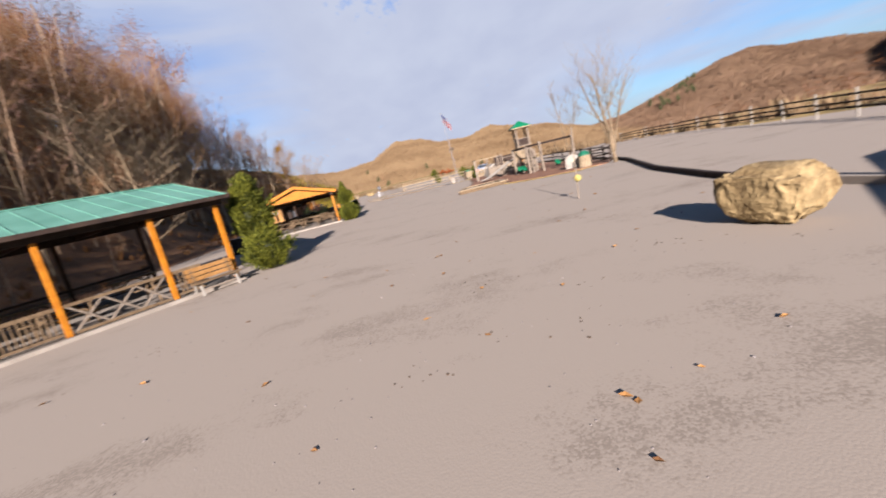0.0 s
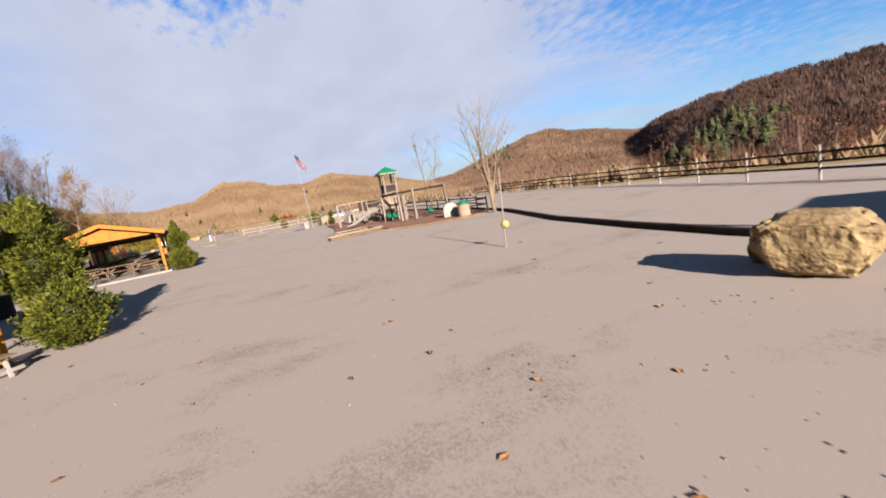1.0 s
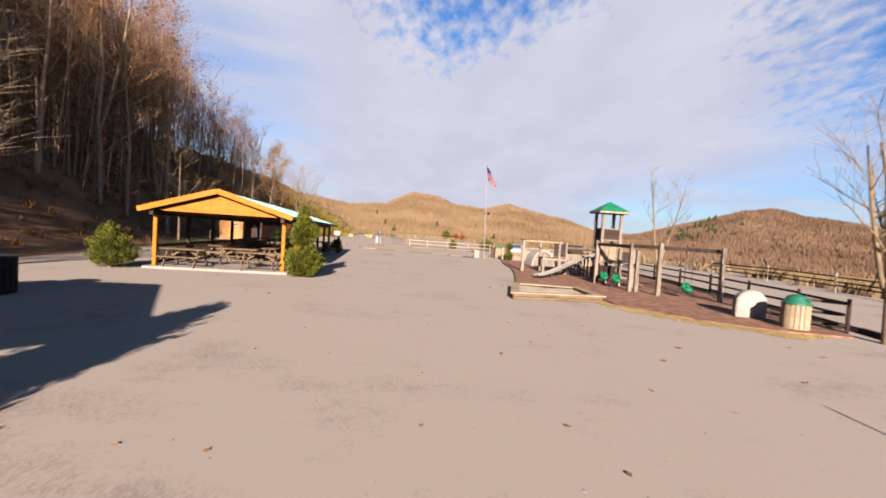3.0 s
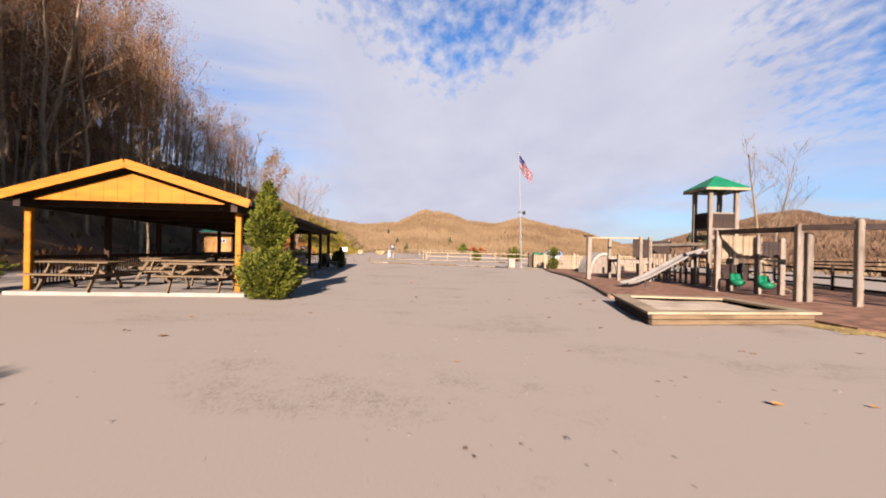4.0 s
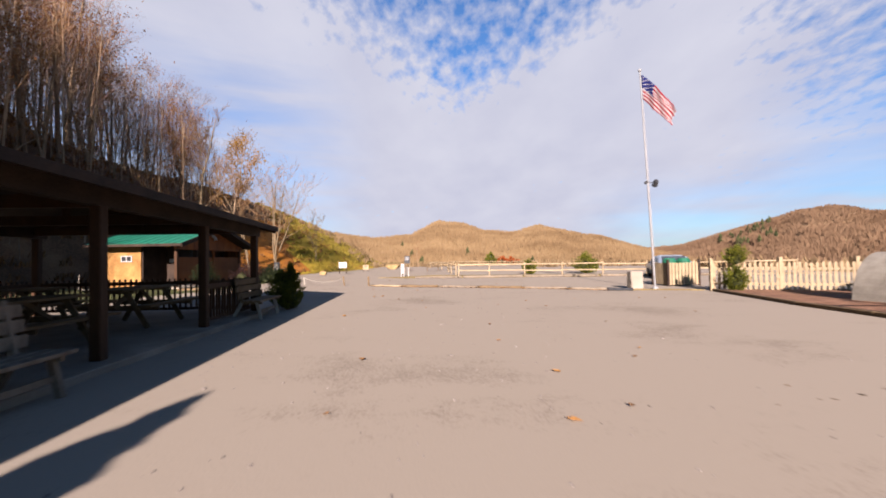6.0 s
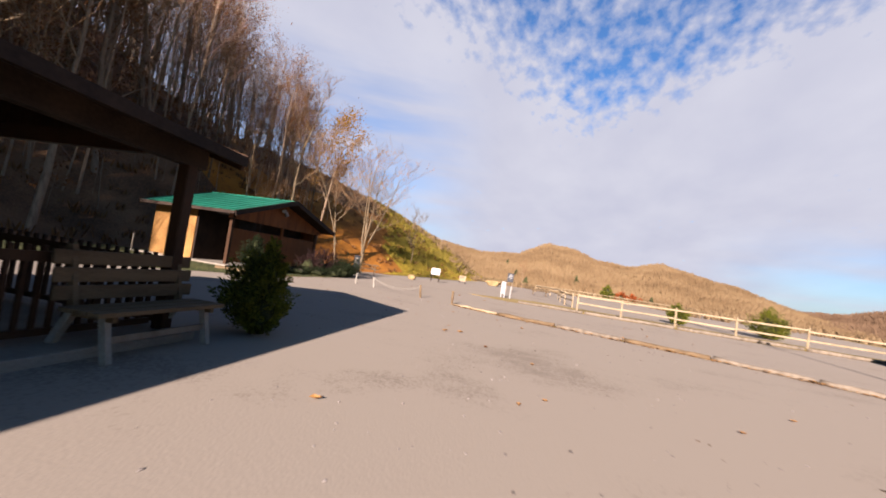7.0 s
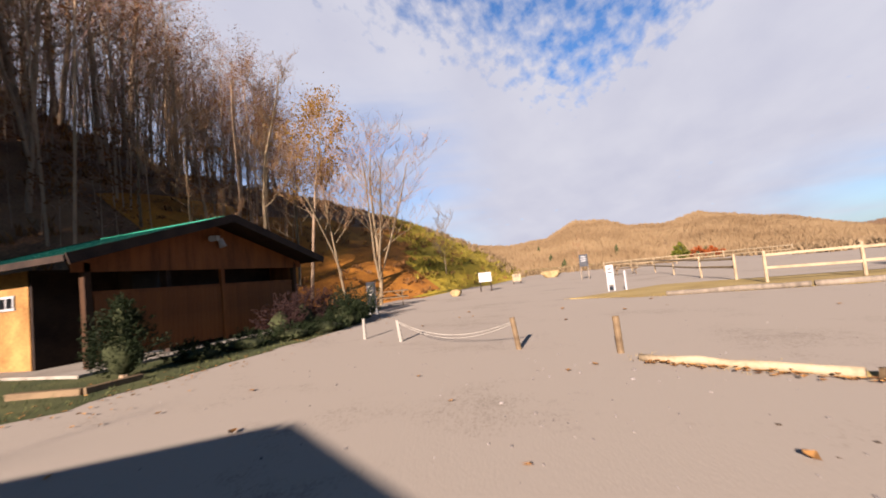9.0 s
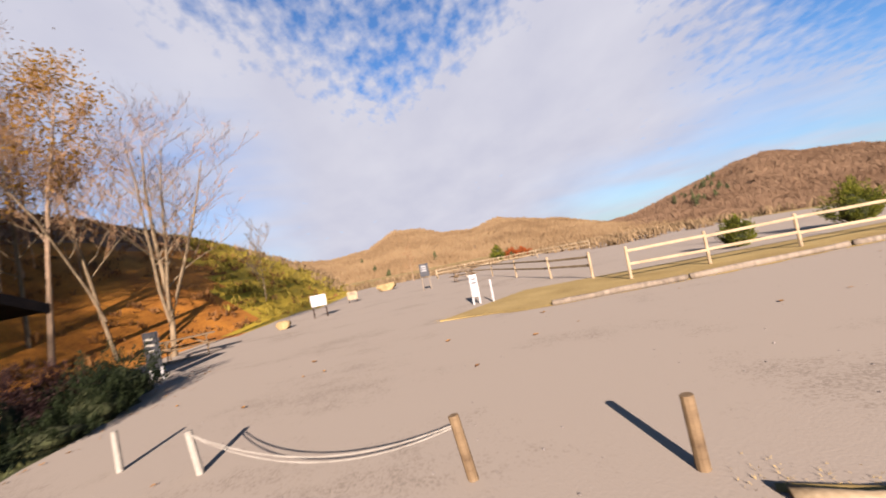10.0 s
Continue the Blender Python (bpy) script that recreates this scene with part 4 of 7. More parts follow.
def play_tower():
    ob = thing("play_tower", Matrix.Identity(4), "weathered timber play tower with green pyramid roof and slide", "playground")
    cx, cy, s = 13.6, 14.7, 0.54
    corners = [(cx - s, cy - s), (cx + s, cy - s), (cx + s, cy + s), (cx - s, cy + s)]
    for x, y in corners:
        play_post(ob, x, y, 4.15, 0.16)
    # roof
    r, z0, z1 = 0.86, 4.14, 4.72
    for k in range(4):
        a, b = [(cx + r * dx, cy + r * dy) for dx, dy in ((-1, -1), (1, -1), (1, 1), (-1, 1))][k], [(cx + r * dx, cy + r * dy) for dx, dy in ((1, -1), (1, 1), (-1, 1), (-1, -1))][k]
        bm = B()
        vs = [(*a, z0), (*b, z0), (cx, cy, z1), (*a, z0 - 0.03), (*b, z0 - 0.03), (cx, cy, z1 - 0.05)]
        q = [bm.verts.new(v) for v in vs]
        for f in ((0, 1, 2), (5, 4, 3), (0, 3, 4, 1), (1, 4, 5, 2), (2, 5, 3, 0)):
            bm.faces.new([q[i] for i in f])
        part("roof_panel", bm, M["green_plastic"], ob, "bright green roof panel")
        bar(ob, "roof_beam", (*a, z0 - 0.09), (*b, z0 - 0.09), 0.07, 0.1, "pale_wood")
    # platform and guards
    for z in (2.15, 1.35):
        me = None
        for i in range(9):
            bm = B()
            if me is None:
                box(bm, (2 * s / 9 * 0.95, 2 * s, 0.04), bevel=0.004)
                d = part("deck_plank", bm, M["grey_wood"], ob)
                me = d.data
            else:
                d = new("deck_plank", me)
                d.parent = ob
            d.location = (cx - s + 2 * s * (i + 0.5) / 9, cy, z)
        for (x0, y0), (x1, y1) in zip(corners, corners[1:] + corners[:1]):
            bar(ob, "joist", (x0, y0, z - 0.09), (x1, y1, z - 0.09), 0.06, 0.14, "grey_wood")
    for (a, b) in ((corners[3], corners[0]), (corners[0], corners[1]), (corners[1], corners[2]), (corners[2], corners[3])):
        planks(ob, "guard_plank", a, b, 2.45, 3.05, "dark_wood", 8)
        bar(ob, "guard_rail", (*a, 2.42), (*b, 2.42), 0.06, 0.09, "grey_wood")
        bar(ob, "guard_rail", (*a, 3.08), (*b, 3.08), 0.05, 0.07, "grey_wood")
    # ladder steps with a yellow side
    for i in range(4):
        bar(ob, "step", (cx - s + 0.05, cy - s - 0.06, 0.35 + 0.32 * i), (cx + s - 0.05, cy - s - 0.06, 0.35 + 0.32 * i), 0.14, 0.05, "pale_wood")
    bar(ob, "ladder_side", (cx - s + 0.16, cy - s - 0.06, 0.1), (cx - s + 0.16, cy - s - 0.06, 1.2), 0.06, 0.06, "pine_wood", "yellow ladder side")
    # slide: a trough bent through a run of stations
    bm = B()
    st = [Vector((cx - s - 0.02, cy - 0.45, 1.55)), Vector((11.9, 13.85, 1.28)), Vector((10.9, 13.4, 0.86)), Vector((9.9, 12.98, 0.44)), Vector((9.3, 12.75, 0.26)), Vector((8.9, 12.6, 0.22))]
    side = Vector((0.4, -0.92, 0)).normalized()
    rings = []
    for p in st:
        prof = [(-0.2, 0.08), (-0.18, 0.01), (-0.11, -0.02), (0.11, -0.02), (0.18, 0.01), (0.2, 0.08), (0.225, 0.08), (0.21, -0.01), (0.13, -0.05), (-0.13, -0.05), (-0.21, -0.01), (-0.225, 0.08)]
        rings.append([bm.verts.new(p + side * u + Vector((0, 0, w))) for u, w in prof])
    for a, b in zip(rings, rings[1:]):
        for i in range(12):
            bm.faces.new((a[i], a[(i + 1) % 12], b[(i + 1) % 12], b[i]))
    bmesh.ops.recalc_face_normals(bm, faces=bm.faces[:])
    part("slide", bm, M["slide_plastic"], ob, "pale grey-tan plastic slide", True)
    for p in (st[3],):
        bm = B()
        rod(bm, p - Vector((0, 0, p.z)), p, 0.03)
        part("slide_leg", bm, M["black"], ob)
    # bridge to the low deck, and the low deck with its panel
    deck = [(10.35, 16.6), (11.75, 16.5), (11.9, 18.0), (10.5, 18.1)]
    for x, y in deck[1:]:
        play_post(ob, x, y, 2.05)
    play_post(ob, 11.35, 16.55, 2.05, 0.2)
    play_post(ob, 10.35, 16.6, 1.2)
    play_post(ob, 13.0, 17.2, 1.95)
    bar(ob, "deck_edge", (10.35, 16.6, 0.95), (11.75, 16.5, 0.95), 0.06, 0.16, "grey_wood")
    bar(ob, "deck_edge", (10.5, 18.1, 0.95), (11.9, 18.0, 0.95), 0.06, 0.16, "grey_wood")
    planks(ob, "panel_plank", (10.95, 16.5), (11.75, 16.44), 1.15, 2.0, "dark_wood", 6)
    planks(ob, "panel_plank", (11.9, 17.0), (13.0, 17.1), 1.35, 1.95, "dark_wood", 7)
    bm = B()
    box(bm, (1.5, 1.5, 0.06), (11.1, 17.3, 1.0))
    part("low_deck", bm, M["grey_wood"], ob)
    bar(ob, "bridge_rail", (13.0, 17.2, 1.7), (cx - s, cy + s, 1.75), 0.06, 0.12, "grey_wood")
    bar(ob, "bridge_rail", (11.9, 16.6, 1.75), (cx - s, cy - s, 1.8), 0.07, 0.12, "grey_wood")
    for i in range(9):
        p, q = Vector((11.9, 16.6, 0.6)), Vector((cx - s, cy, 0.6))
        d = p.lerp(q, (i + 0.5) / 9)
        bar(ob, "baluster", (d.x, d.y, 0.1), (d.x, d.y, 1.35), 0.1, 0.06, "grey_wood")
    bar(ob, "ramp", (12.2, 17.6, 0.9), (13.9, 18.6, 0.2), 0.5, 0.055, "table_wood")
    # lone post with its long top bar
    play_post(ob, 9.1, 17.05, 2.05, 0.19)
    bm = B()
    box(bm, (0.34, 0.26, 0.06), (9.05, 17.05, 2.13))
    part("post_cap", bm, M["dark_wood"], ob)
    bar(ob, "top_bar", (9.1, 17.05, 2.05), (11.35, 16.55, 2.05), 0.07, 0.07, "pale_wood")
    return ob


play_tower()


def swing_set():
    ob = thing("swing_frame", Matrix.Identity(4), "weathered timber swing frame with plank panels", "playground")
    line = [Vector((11.95, 11.9, 0)), Vector((12.45, 9.0, 0)), Vector((12.05, 8.3, 0)), Vector((13.3, 8.05, 0)), Vector((15.6, 7.2, 0))]
    for x, y, h in ((11.95, 11.9, 2.2), (12.45, 9.0, 2.25), (12.75, 9.0, 2.0), (13.3, 8.05, 2.35), (12.9, 11.2, 1.95), (13.55, 11.0, 1.9), (15.6, 7.2, 2.3), (12.6, 12.2, 2.0)):
        play_post(ob, x, y, h, 0.17)
    for a, b, z in ((line[0], line[1], 2.18), (line[1], line[3], 2.22), (line[3], line[4], 2.22)):
        bar(ob, "top_beam", a + Vector((0, 0, z)), b + Vector((0, 0, z)), 0.11, 0.16, "dark_wood")
    planks(ob, "panel_plank", (12.0, 12.1), (12.9, 11.3), 1.25, 2.05, "pale_wood", 6)
    planks(ob, "panel_plank", (12.9, 11.15), (13.55, 10.95), 1.3, 1.85, "dark_wood", 5)
    bar(ob, "panel_rail", (12.9, 11.1, 1.2), (13.55, 10.9, 1.2), 0.07, 0.09, "pale_wood")
    bar(ob, "panel_rail", (12.9, 11.1, 0.5), (13.55, 10.9, 0.5), 0.07, 0.09, "grey_wood")
    planks(ob, "panel_plank", (12.0, 12.0), (12.75, 11.4), 0.5, 1.05, "dark_wood", 5)
    bar(ob, "ramp", (13.2, 12.0, 0.75), (14.3, 11.4, 0.12), 0.6, 0.055, "table_wood")
    for p, q in (((12.1, 11.05), 0.2), ((12.28, 10.0), -0.15), ((14.4, 7.65), 0.1)):
        sw = new("swing")
        sw.parent = ob
        sw.location = (p[0], p[1], 0)
        bm = B()
        bmesh.ops.create_uvsphere(bm, u_segments=18, v_segments=10, radius=0.2)
        for v in list(bm.verts):
            if v.co.z > 0.1:
                v.co.z = 0.1 + (v.co.z - 0.1) * 0.2
        for v in bm.verts:
            v.co = Vector((v.co.x * 1.05, v.co.y * 1.3, v.co.z * 0.75 + 0.46 + (0.2 if v.co.y > 0.08 and v.co.z > 0 else 0)))
        part("bucket_seat", bm, M["green_plastic"], sw, "green moulded toddler swing seat", True)
        bm = B()
        for dy in (-0.28, 0.28):
            rod(bm, (0, dy, 0.62), (0, dy * 0.9, 2.15), 0.011, seg=5)
        part("chain", bm, M["black"], sw)
    return ob


swing_set()


def climbing_dome():
    """A half-round cast tunnel with a flat grey end and a pale rim."""
    ob = thing("play_tunnel", placed(12.0, 22.7, 12), "pale half-round concrete play tunnel on the mulch", "playground")
    bm = B()
    n, depth = 20, 1.3
    rings = []
    for y in (0, depth):
        for r in (0.98, 0.86):
            rings.append([bm.verts.new((r * math.cos(math.pi * i / n), y, 0.05 + (1.28 / 0.98) * r * math.sin(math.pi * i / n))) for i in range(n + 1)])
    o0, i0, o1, i1 = rings
    for a, b in ((o0, o1), (i1, i0), (i0, o0), (o1, i1)):
        for i in range(n):
            bm.faces.new((a[i], a[i + 1], b[i + 1], b[i]))
    bmesh.ops.recalc_face_normals(bm, faces=bm.faces[:])
    part("shell", bm, M["stone"], ob, "pale cast shell")
    bm = B()
    v = [bm.verts.new((0.87 * math.cos(math.pi * i / n), 0.12, 0.05 + 1.13 * math.sin(math.pi * i / n))) for i in range(n + 1)]
    w = [bm.verts.new((p.co.x, 0.2, p.co.z)) for p in v]
    bm.faces.new(v)
    bm.faces.new(w[::-1])
    part("end_wall", bm, M["grey_wood"], ob, "mottled grey end wall")
    return ob


climbing_dome()


def plaque_stone():
    bm = B()
    n, w, h, d = 16, 0.98, 0.95, 0.3
    front = [Vector((-w / 2, 0, 0)), Vector((w / 2, 0, 0)), Vector((w / 2, 0, h * 0.55))]
    front += [Vector((w / 2 * math.cos(math.pi * i / n), 0, h * 0.55 + h * 0.45 * math.sin(math.pi * i / n))) for i in range(1, n)]
    front += [Vector((-w / 2, 0, h * 0.55))]
    a = [bm.verts.new(p) for p in front]
    b = [bm.verts.new(p + Vector((0, d, 0))) for p in front]
    bm.faces.new(a)
    bm.faces.new(b[::-1])
    for i in range(len(a)):
        bm.faces.new((a[i], b[i], b[(i + 1) % len(a)], a[(i + 1) % len(a)]))
    bmesh.ops.recalc_face_normals(bm, faces=bm.faces[:])
    bmesh.ops.bevel(bm, geom=[e for e in bm.edges if len(e.link_faces) == 2 and e.calc_face_angle(0) > 1.0], offset=0.03, segments=2, affect="EDGES")
    ob = part("plaque_stone", bm, M["stone"])
    ob.matrix_world = placed(14.05, 3.35, -10, 0.05)
    tagged(ob, "round-topped pale stone slab with a small worn emblem", "stone marker")
    bm = B()
    rod(bm, (0, -0.012, 0.55), (0, 0.0, 0.55), 0.14, seg=16)
    part("emblem", bm, M["sand"], ob, "faded round emblem")
    return ob


plaque_stone()


# ---- fences round the playground ----
def picket_fence(points, h, mat, label, gap=0.16, w=0.09, rails=(0.25, 0.75), pointed=True):
    fence = thing("picket_fence", Matrix.Identity(4), label, "fence")
    pts = [Vector((x, y, 0)) for x, y in points]
    bm = B()
    hw = w / 2
    prof = [(-hw, 0.06), (hw, 0.06), (hw, h - (0.07 if pointed else 0)), (0, h), (-hw, h - (0.07 if pointed else 0))]
    a = [bm.verts.new((x, -0.01, z)) for x, z in prof]
    b = [bm.verts.new((x, 0.01, z)) for x, z in prof]
    bm.faces.new(a)
    bm.faces.new(b[::-1])
    for i in range(5):
        bm.faces.new((a[i], b[i], b[(i + 1) % 5], a[(i + 1) % 5]))
    bmesh.ops.recalc_face_normals(bm, faces=bm.faces[:])
    first = part("picket", bm, M[mat], fence)
    used = False
    for p, q in zip(pts, pts[1:]):
        L = (q - p).length
        turn = math.degrees(math.atan2(q.y - p.y, q.x - p.x))
        for z in rails:
            bar(fence, "rail", p + Vector((0, 0, h * z)), q + Vector((0, 0, h * z)), 0.05, 0.09, mat)
        bm = B()
        box(bm, (0.12, 0.12, h + 0.15), (p.x, p.y, (h + 0.15) / 2), bevel=0.01)
        part("post", bm, M[mat], fence)
        k = int(L / gap)
        side = Vector((q - p).normalized().cross(Vector((0, 0, 1)))) * 0.04
        for i in range(k):
            o = first if not used else new("picket", first.data)
            used = True
            o.parent = fence
            c = p.lerp(q, (i + 0.5) / k) + side
            o.matrix_basis = pose(c.x, c.y, random.uniform(-0.02, 0.02), 0, random.uniform(-1, 1), turn)
    return fence


picket_fence([(9.7, 28.2), (11.6, 27.4), (13.5, 26.6), (15.4, 25.9), (17.4, 25.2)], 1.05, "pale_wood", "pale wooden picket fence behind the playground", 0.15)
rail_fence([(15.0, 2.6, 0), (16.1, 2.0, 0), (16.75, 4.6, 0), (17.0, 7.4, 0), (17.3, 10.4, 0), (17.5, 13.4, 0), (17.7, 16.6, 0), (17.8, 20.0, 0), (17.6, 24.0, 0)], 1.05, ("dark_wood", "dark_wood"), "dark timber rail fence beside the playground", "", (0.2, 0.55, 0.9), 0.07)


# ---- logs, posts and rope by the road ----
def log(a, b, r, label, mat="pale_wood"):
    bm = B()
    a, b = Vector(a), Vector(b)
    n = 6
    for i in range(n):
        rod(bm, a.lerp(b, i / n), a.lerp(b, (i + 1) / n), r, r, 10)
    bmesh.ops.remove_doubles(bm, verts=bm.verts[:], dist=0.004)
    rough_up(bm, 0.03, 0.22, a.x)
    ob = part("kerb_log", bm, M[mat], smooth=True)
    return tagged(ob, label, "log", "kerb logs")


KERB = [(-4.1, 34.0), (-2.35, 33.0), (-0.5, 32.3), (1.3, 31.6), (3.2, 30.8), (4.9, 29.9), (6.2, 29.0)]
for i, (a, b) in enumerate(zip(KERB, KERB[1:])):
    a3, b3 = Vector((*a, 0.04)), Vector((*b, 0.04))
    log(a3, a3.lerp(b3, 0.96), 0.05 if i == 0 else 0.065, "weathered round log lying as a kerb", "pale_wood" if i == 0 else "table_wood" if i in (1, 3) else "grey_wood")


def short_post(x, y, h, r, mat, label, lean=0.0):
    bm = B()
    rod(bm, (0, 0, -0.1), (lean, 0, h), r, r * 0.92, 10)
    rough_up(bm, 0.008, 0.15, x)
    ob = part("bollard", bm, M[mat])
    ob.matrix_world = placed(x, y, 0)
    return tagged(ob, label, "post")


short_post(-9.54, 37.02, 0.46, 0.04, "stone", "short white painted post at the lot entrance")
short_post(-8.33, 36.38, 0.44, 0.04, "stone", "short white post with a rope tied on", -0.06)
short_post(-5.7, 35.0, 0.49, 0.042, "table_wood", "short round wooden post with a rope tied on", -0.07)
short_post(-4.29, 34.45, 0.48, 0.045, "table_wood", "short round wooden post beside the kerb log", -0.01)


def rope(a, b, sag, r=0.007):
    bm = B()
    a, b = Vector(a), Vector(b)
    last = None
    for i in range(17):
        t = i / 16
        p = a.lerp(b, t) - Vector((0, 0, sag * 4 * t * (1 - t)))
        if last is not None:
            rod(bm, last, p, r, seg=6)
        last = p
    return bm


tagged(part("rope", rope((-8.38, 36.36, 0.42), (-5.76, 34.98, 0.43), 0.24), M["stone"]), "slack pale rope strung between two posts", "rope")
tagged(part("rope", rope((-8.38, 36.4, 0.38), (-5.76, 35.02, 0.4), 0.27, 0.006), M["stone"]), "second slack rope between two posts", "rope")


# ---- vegetation ----
def foliage(name, dark, light, rough=0.7, scale=1.5, through_light=0.3, each=0.55):
    """Leaf colour that differs from leaf to leaf and drifts over the crown."""
    m = bpy.data.materials.new(name)
    m.use_nodes = True
    nt = m.node_tree
    n, link = nt.nodes.new, nt.links.new
    bsdf = nt.nodes["Principled BSDF"]
    bsdf.inputs["Roughness"].default_value, bsdf.inputs["Specular IOR Level"].default_value = rough, 0.15
    geo, co, tex = n("ShaderNodeNewGeometry"), n("ShaderNodeTexCoord"), n("ShaderNodeTexNoise")
    tex.inputs["Scale"].default_value = scale
    link(co.outputs["Object"], tex.inputs["Vector"])
    add = n("ShaderNodeMath"); add.operation = "MULTIPLY_ADD"; add.inputs[1].default_value = each
    link(geo.outputs["Random Per Island"], add.inputs[0]); link(tex.outputs["Fac"], add.inputs[2])
    ramp = n("ShaderNodeValToRGB")
    ramp.color_ramp.elements[0].position, ramp.color_ramp.elements[1].position = 0.4 - 0.05 * (each < 0.5), 0.55 + each
    ramp.color_ramp.elements[0].color, ramp.color_ramp.elements[1].color = (*dark, 1), (*light, 1)
    link(add.outputs[0], ramp.inputs[0]); link(ramp.outputs[0], bsdf.inputs["Base Color"])
    # thin leaves pass part of the light
    thin, both, out = n("ShaderNodeBsdfTranslucent"), n("ShaderNodeMixShader"), nt.nodes["Material Output"]
    both.inputs[0].default_value = through_light
    link(ramp.outputs[0], thin.inputs["Color"]); link(bsdf.outputs[0], both.inputs[1]); link(thin.outputs[0], both.inputs[2]); link(both.outputs[0], out.inputs["Surface"])
    return m


# yellow-green leaves; the wide colour range also paints golden sun and near-black shadow
M["juniper"] = foliage("juniper_green", (0.004, 0.011, 0.002), (0.112, 0.112, 0.009), 0.8)
M["far_pine"] = foliage("far_pine_green", (0.018, 0.021, 0.008), (0.048, 0.050, 0.018), 1.0, 0.05)
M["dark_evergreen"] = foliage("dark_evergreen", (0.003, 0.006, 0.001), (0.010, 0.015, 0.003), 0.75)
# near-black filling of shrubs: shade between the sprays put into the colour
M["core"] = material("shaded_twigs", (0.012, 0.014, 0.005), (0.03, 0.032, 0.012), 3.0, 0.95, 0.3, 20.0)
M["rust_leaf"] = foliage("rust_leaves", (0.05, 0.020, 0.006), (0.135, 0.054, 0.015), 0.8, 0.3)
M["brown_leaf"] = foliage("brown_leaves", (0.05, 0.026, 0.010), (0.14, 0.074, 0.026), 0.85, 0.3)
M["ochre_leaf"] = foliage("ochre_leaves", (0.075, 0.036, 0.003), (0.16, 0.082, 0.006), 0.8, 0.3)
M["dark_red"] = foliage("dark_red_leaves", (0.008, 0.004, 0.004), (0.03, 0.013, 0.010), 0.8, 0.6)
M["brush"] = foliage("autumn_brush", (0.05, 0.024, 0.011), (0.18, 0.085, 0.026), 0.9, 0.12, 0.4)
M["green_brush"] = foliage("yellow_green_brush", (0.09, 0.072, 0.010), (0.22, 0.165, 0.024), 0.9, 0.12, 0.4)
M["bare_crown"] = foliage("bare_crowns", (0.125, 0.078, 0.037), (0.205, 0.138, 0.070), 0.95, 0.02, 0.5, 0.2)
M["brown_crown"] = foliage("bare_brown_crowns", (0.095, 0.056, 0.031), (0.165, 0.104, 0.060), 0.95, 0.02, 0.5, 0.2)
# crowns of the south hill, darkened because that side lies off the sun
M["shaded_crown"] = foliage("shade_brown_crowns", (0.055, 0.032, 0.021), (0.095, 0.057, 0.038), 0.95, 0.016, 0.5, 0.12)
M["tan_brush"] = foliage("tan_brush", (0.10, 0.066, 0.034), (0.21, 0.143, 0.073), 0.9, 0.12, 0.45)
M["twig"] = material("twigs", (0.06, 0.034, 0.017), (0.16, 0.092, 0.044), 2.0, 0.95, 0.0, 20.0, spread=0.3)


def tubes_mesh(name, tubes, mat, smooth=True, slivers=()):
    """tubes: lists of (point, radius), sides by thickness; slivers: the finest twigs, (from, to, radius)."""
    verts, faces = [], []
    for p, q, r in slivers:
        w = (q - p).orthogonal().normalized() * r
        b = len(verts)
        verts += [tuple(p - w), tuple(p + w), tuple(q)]
        faces.append((b, b + 1, b + 2))
    for pts in tubes:
        r0 = pts[0][1]
        k = 8 if r0 > 0.09 else 5 if r0 > 0.03 else 3
        base = len(verts)
        for i, (p, r) in enumerate(pts):
            d = (pts[min(i + 1, len(pts) - 1)][0] - pts[max(i - 1, 0)][0])
            d = d.normalized() if d.length > 1e-6 else Vector((0, 0, 1))
            x = d.orthogonal().normalized() if abs(d.z) < 0.9 else Vector((1, 0, 0)).cross(d).normalized()
            y = d.cross(x)
            for j in range(k):
                a = 2 * math.pi * j / k
                q = p + (x * math.cos(a) + y * math.sin(a)) * r
                verts.append((q.x, q.y, q.z))
        for i in range(len(pts) - 1):
            for j in range(k):
                a, b = base + i * k + j, base + i * k + (j + 1) % k
                faces.append((a, b, b + k, a + k))
    return mesh_of(name, verts, faces, mat, smooth)


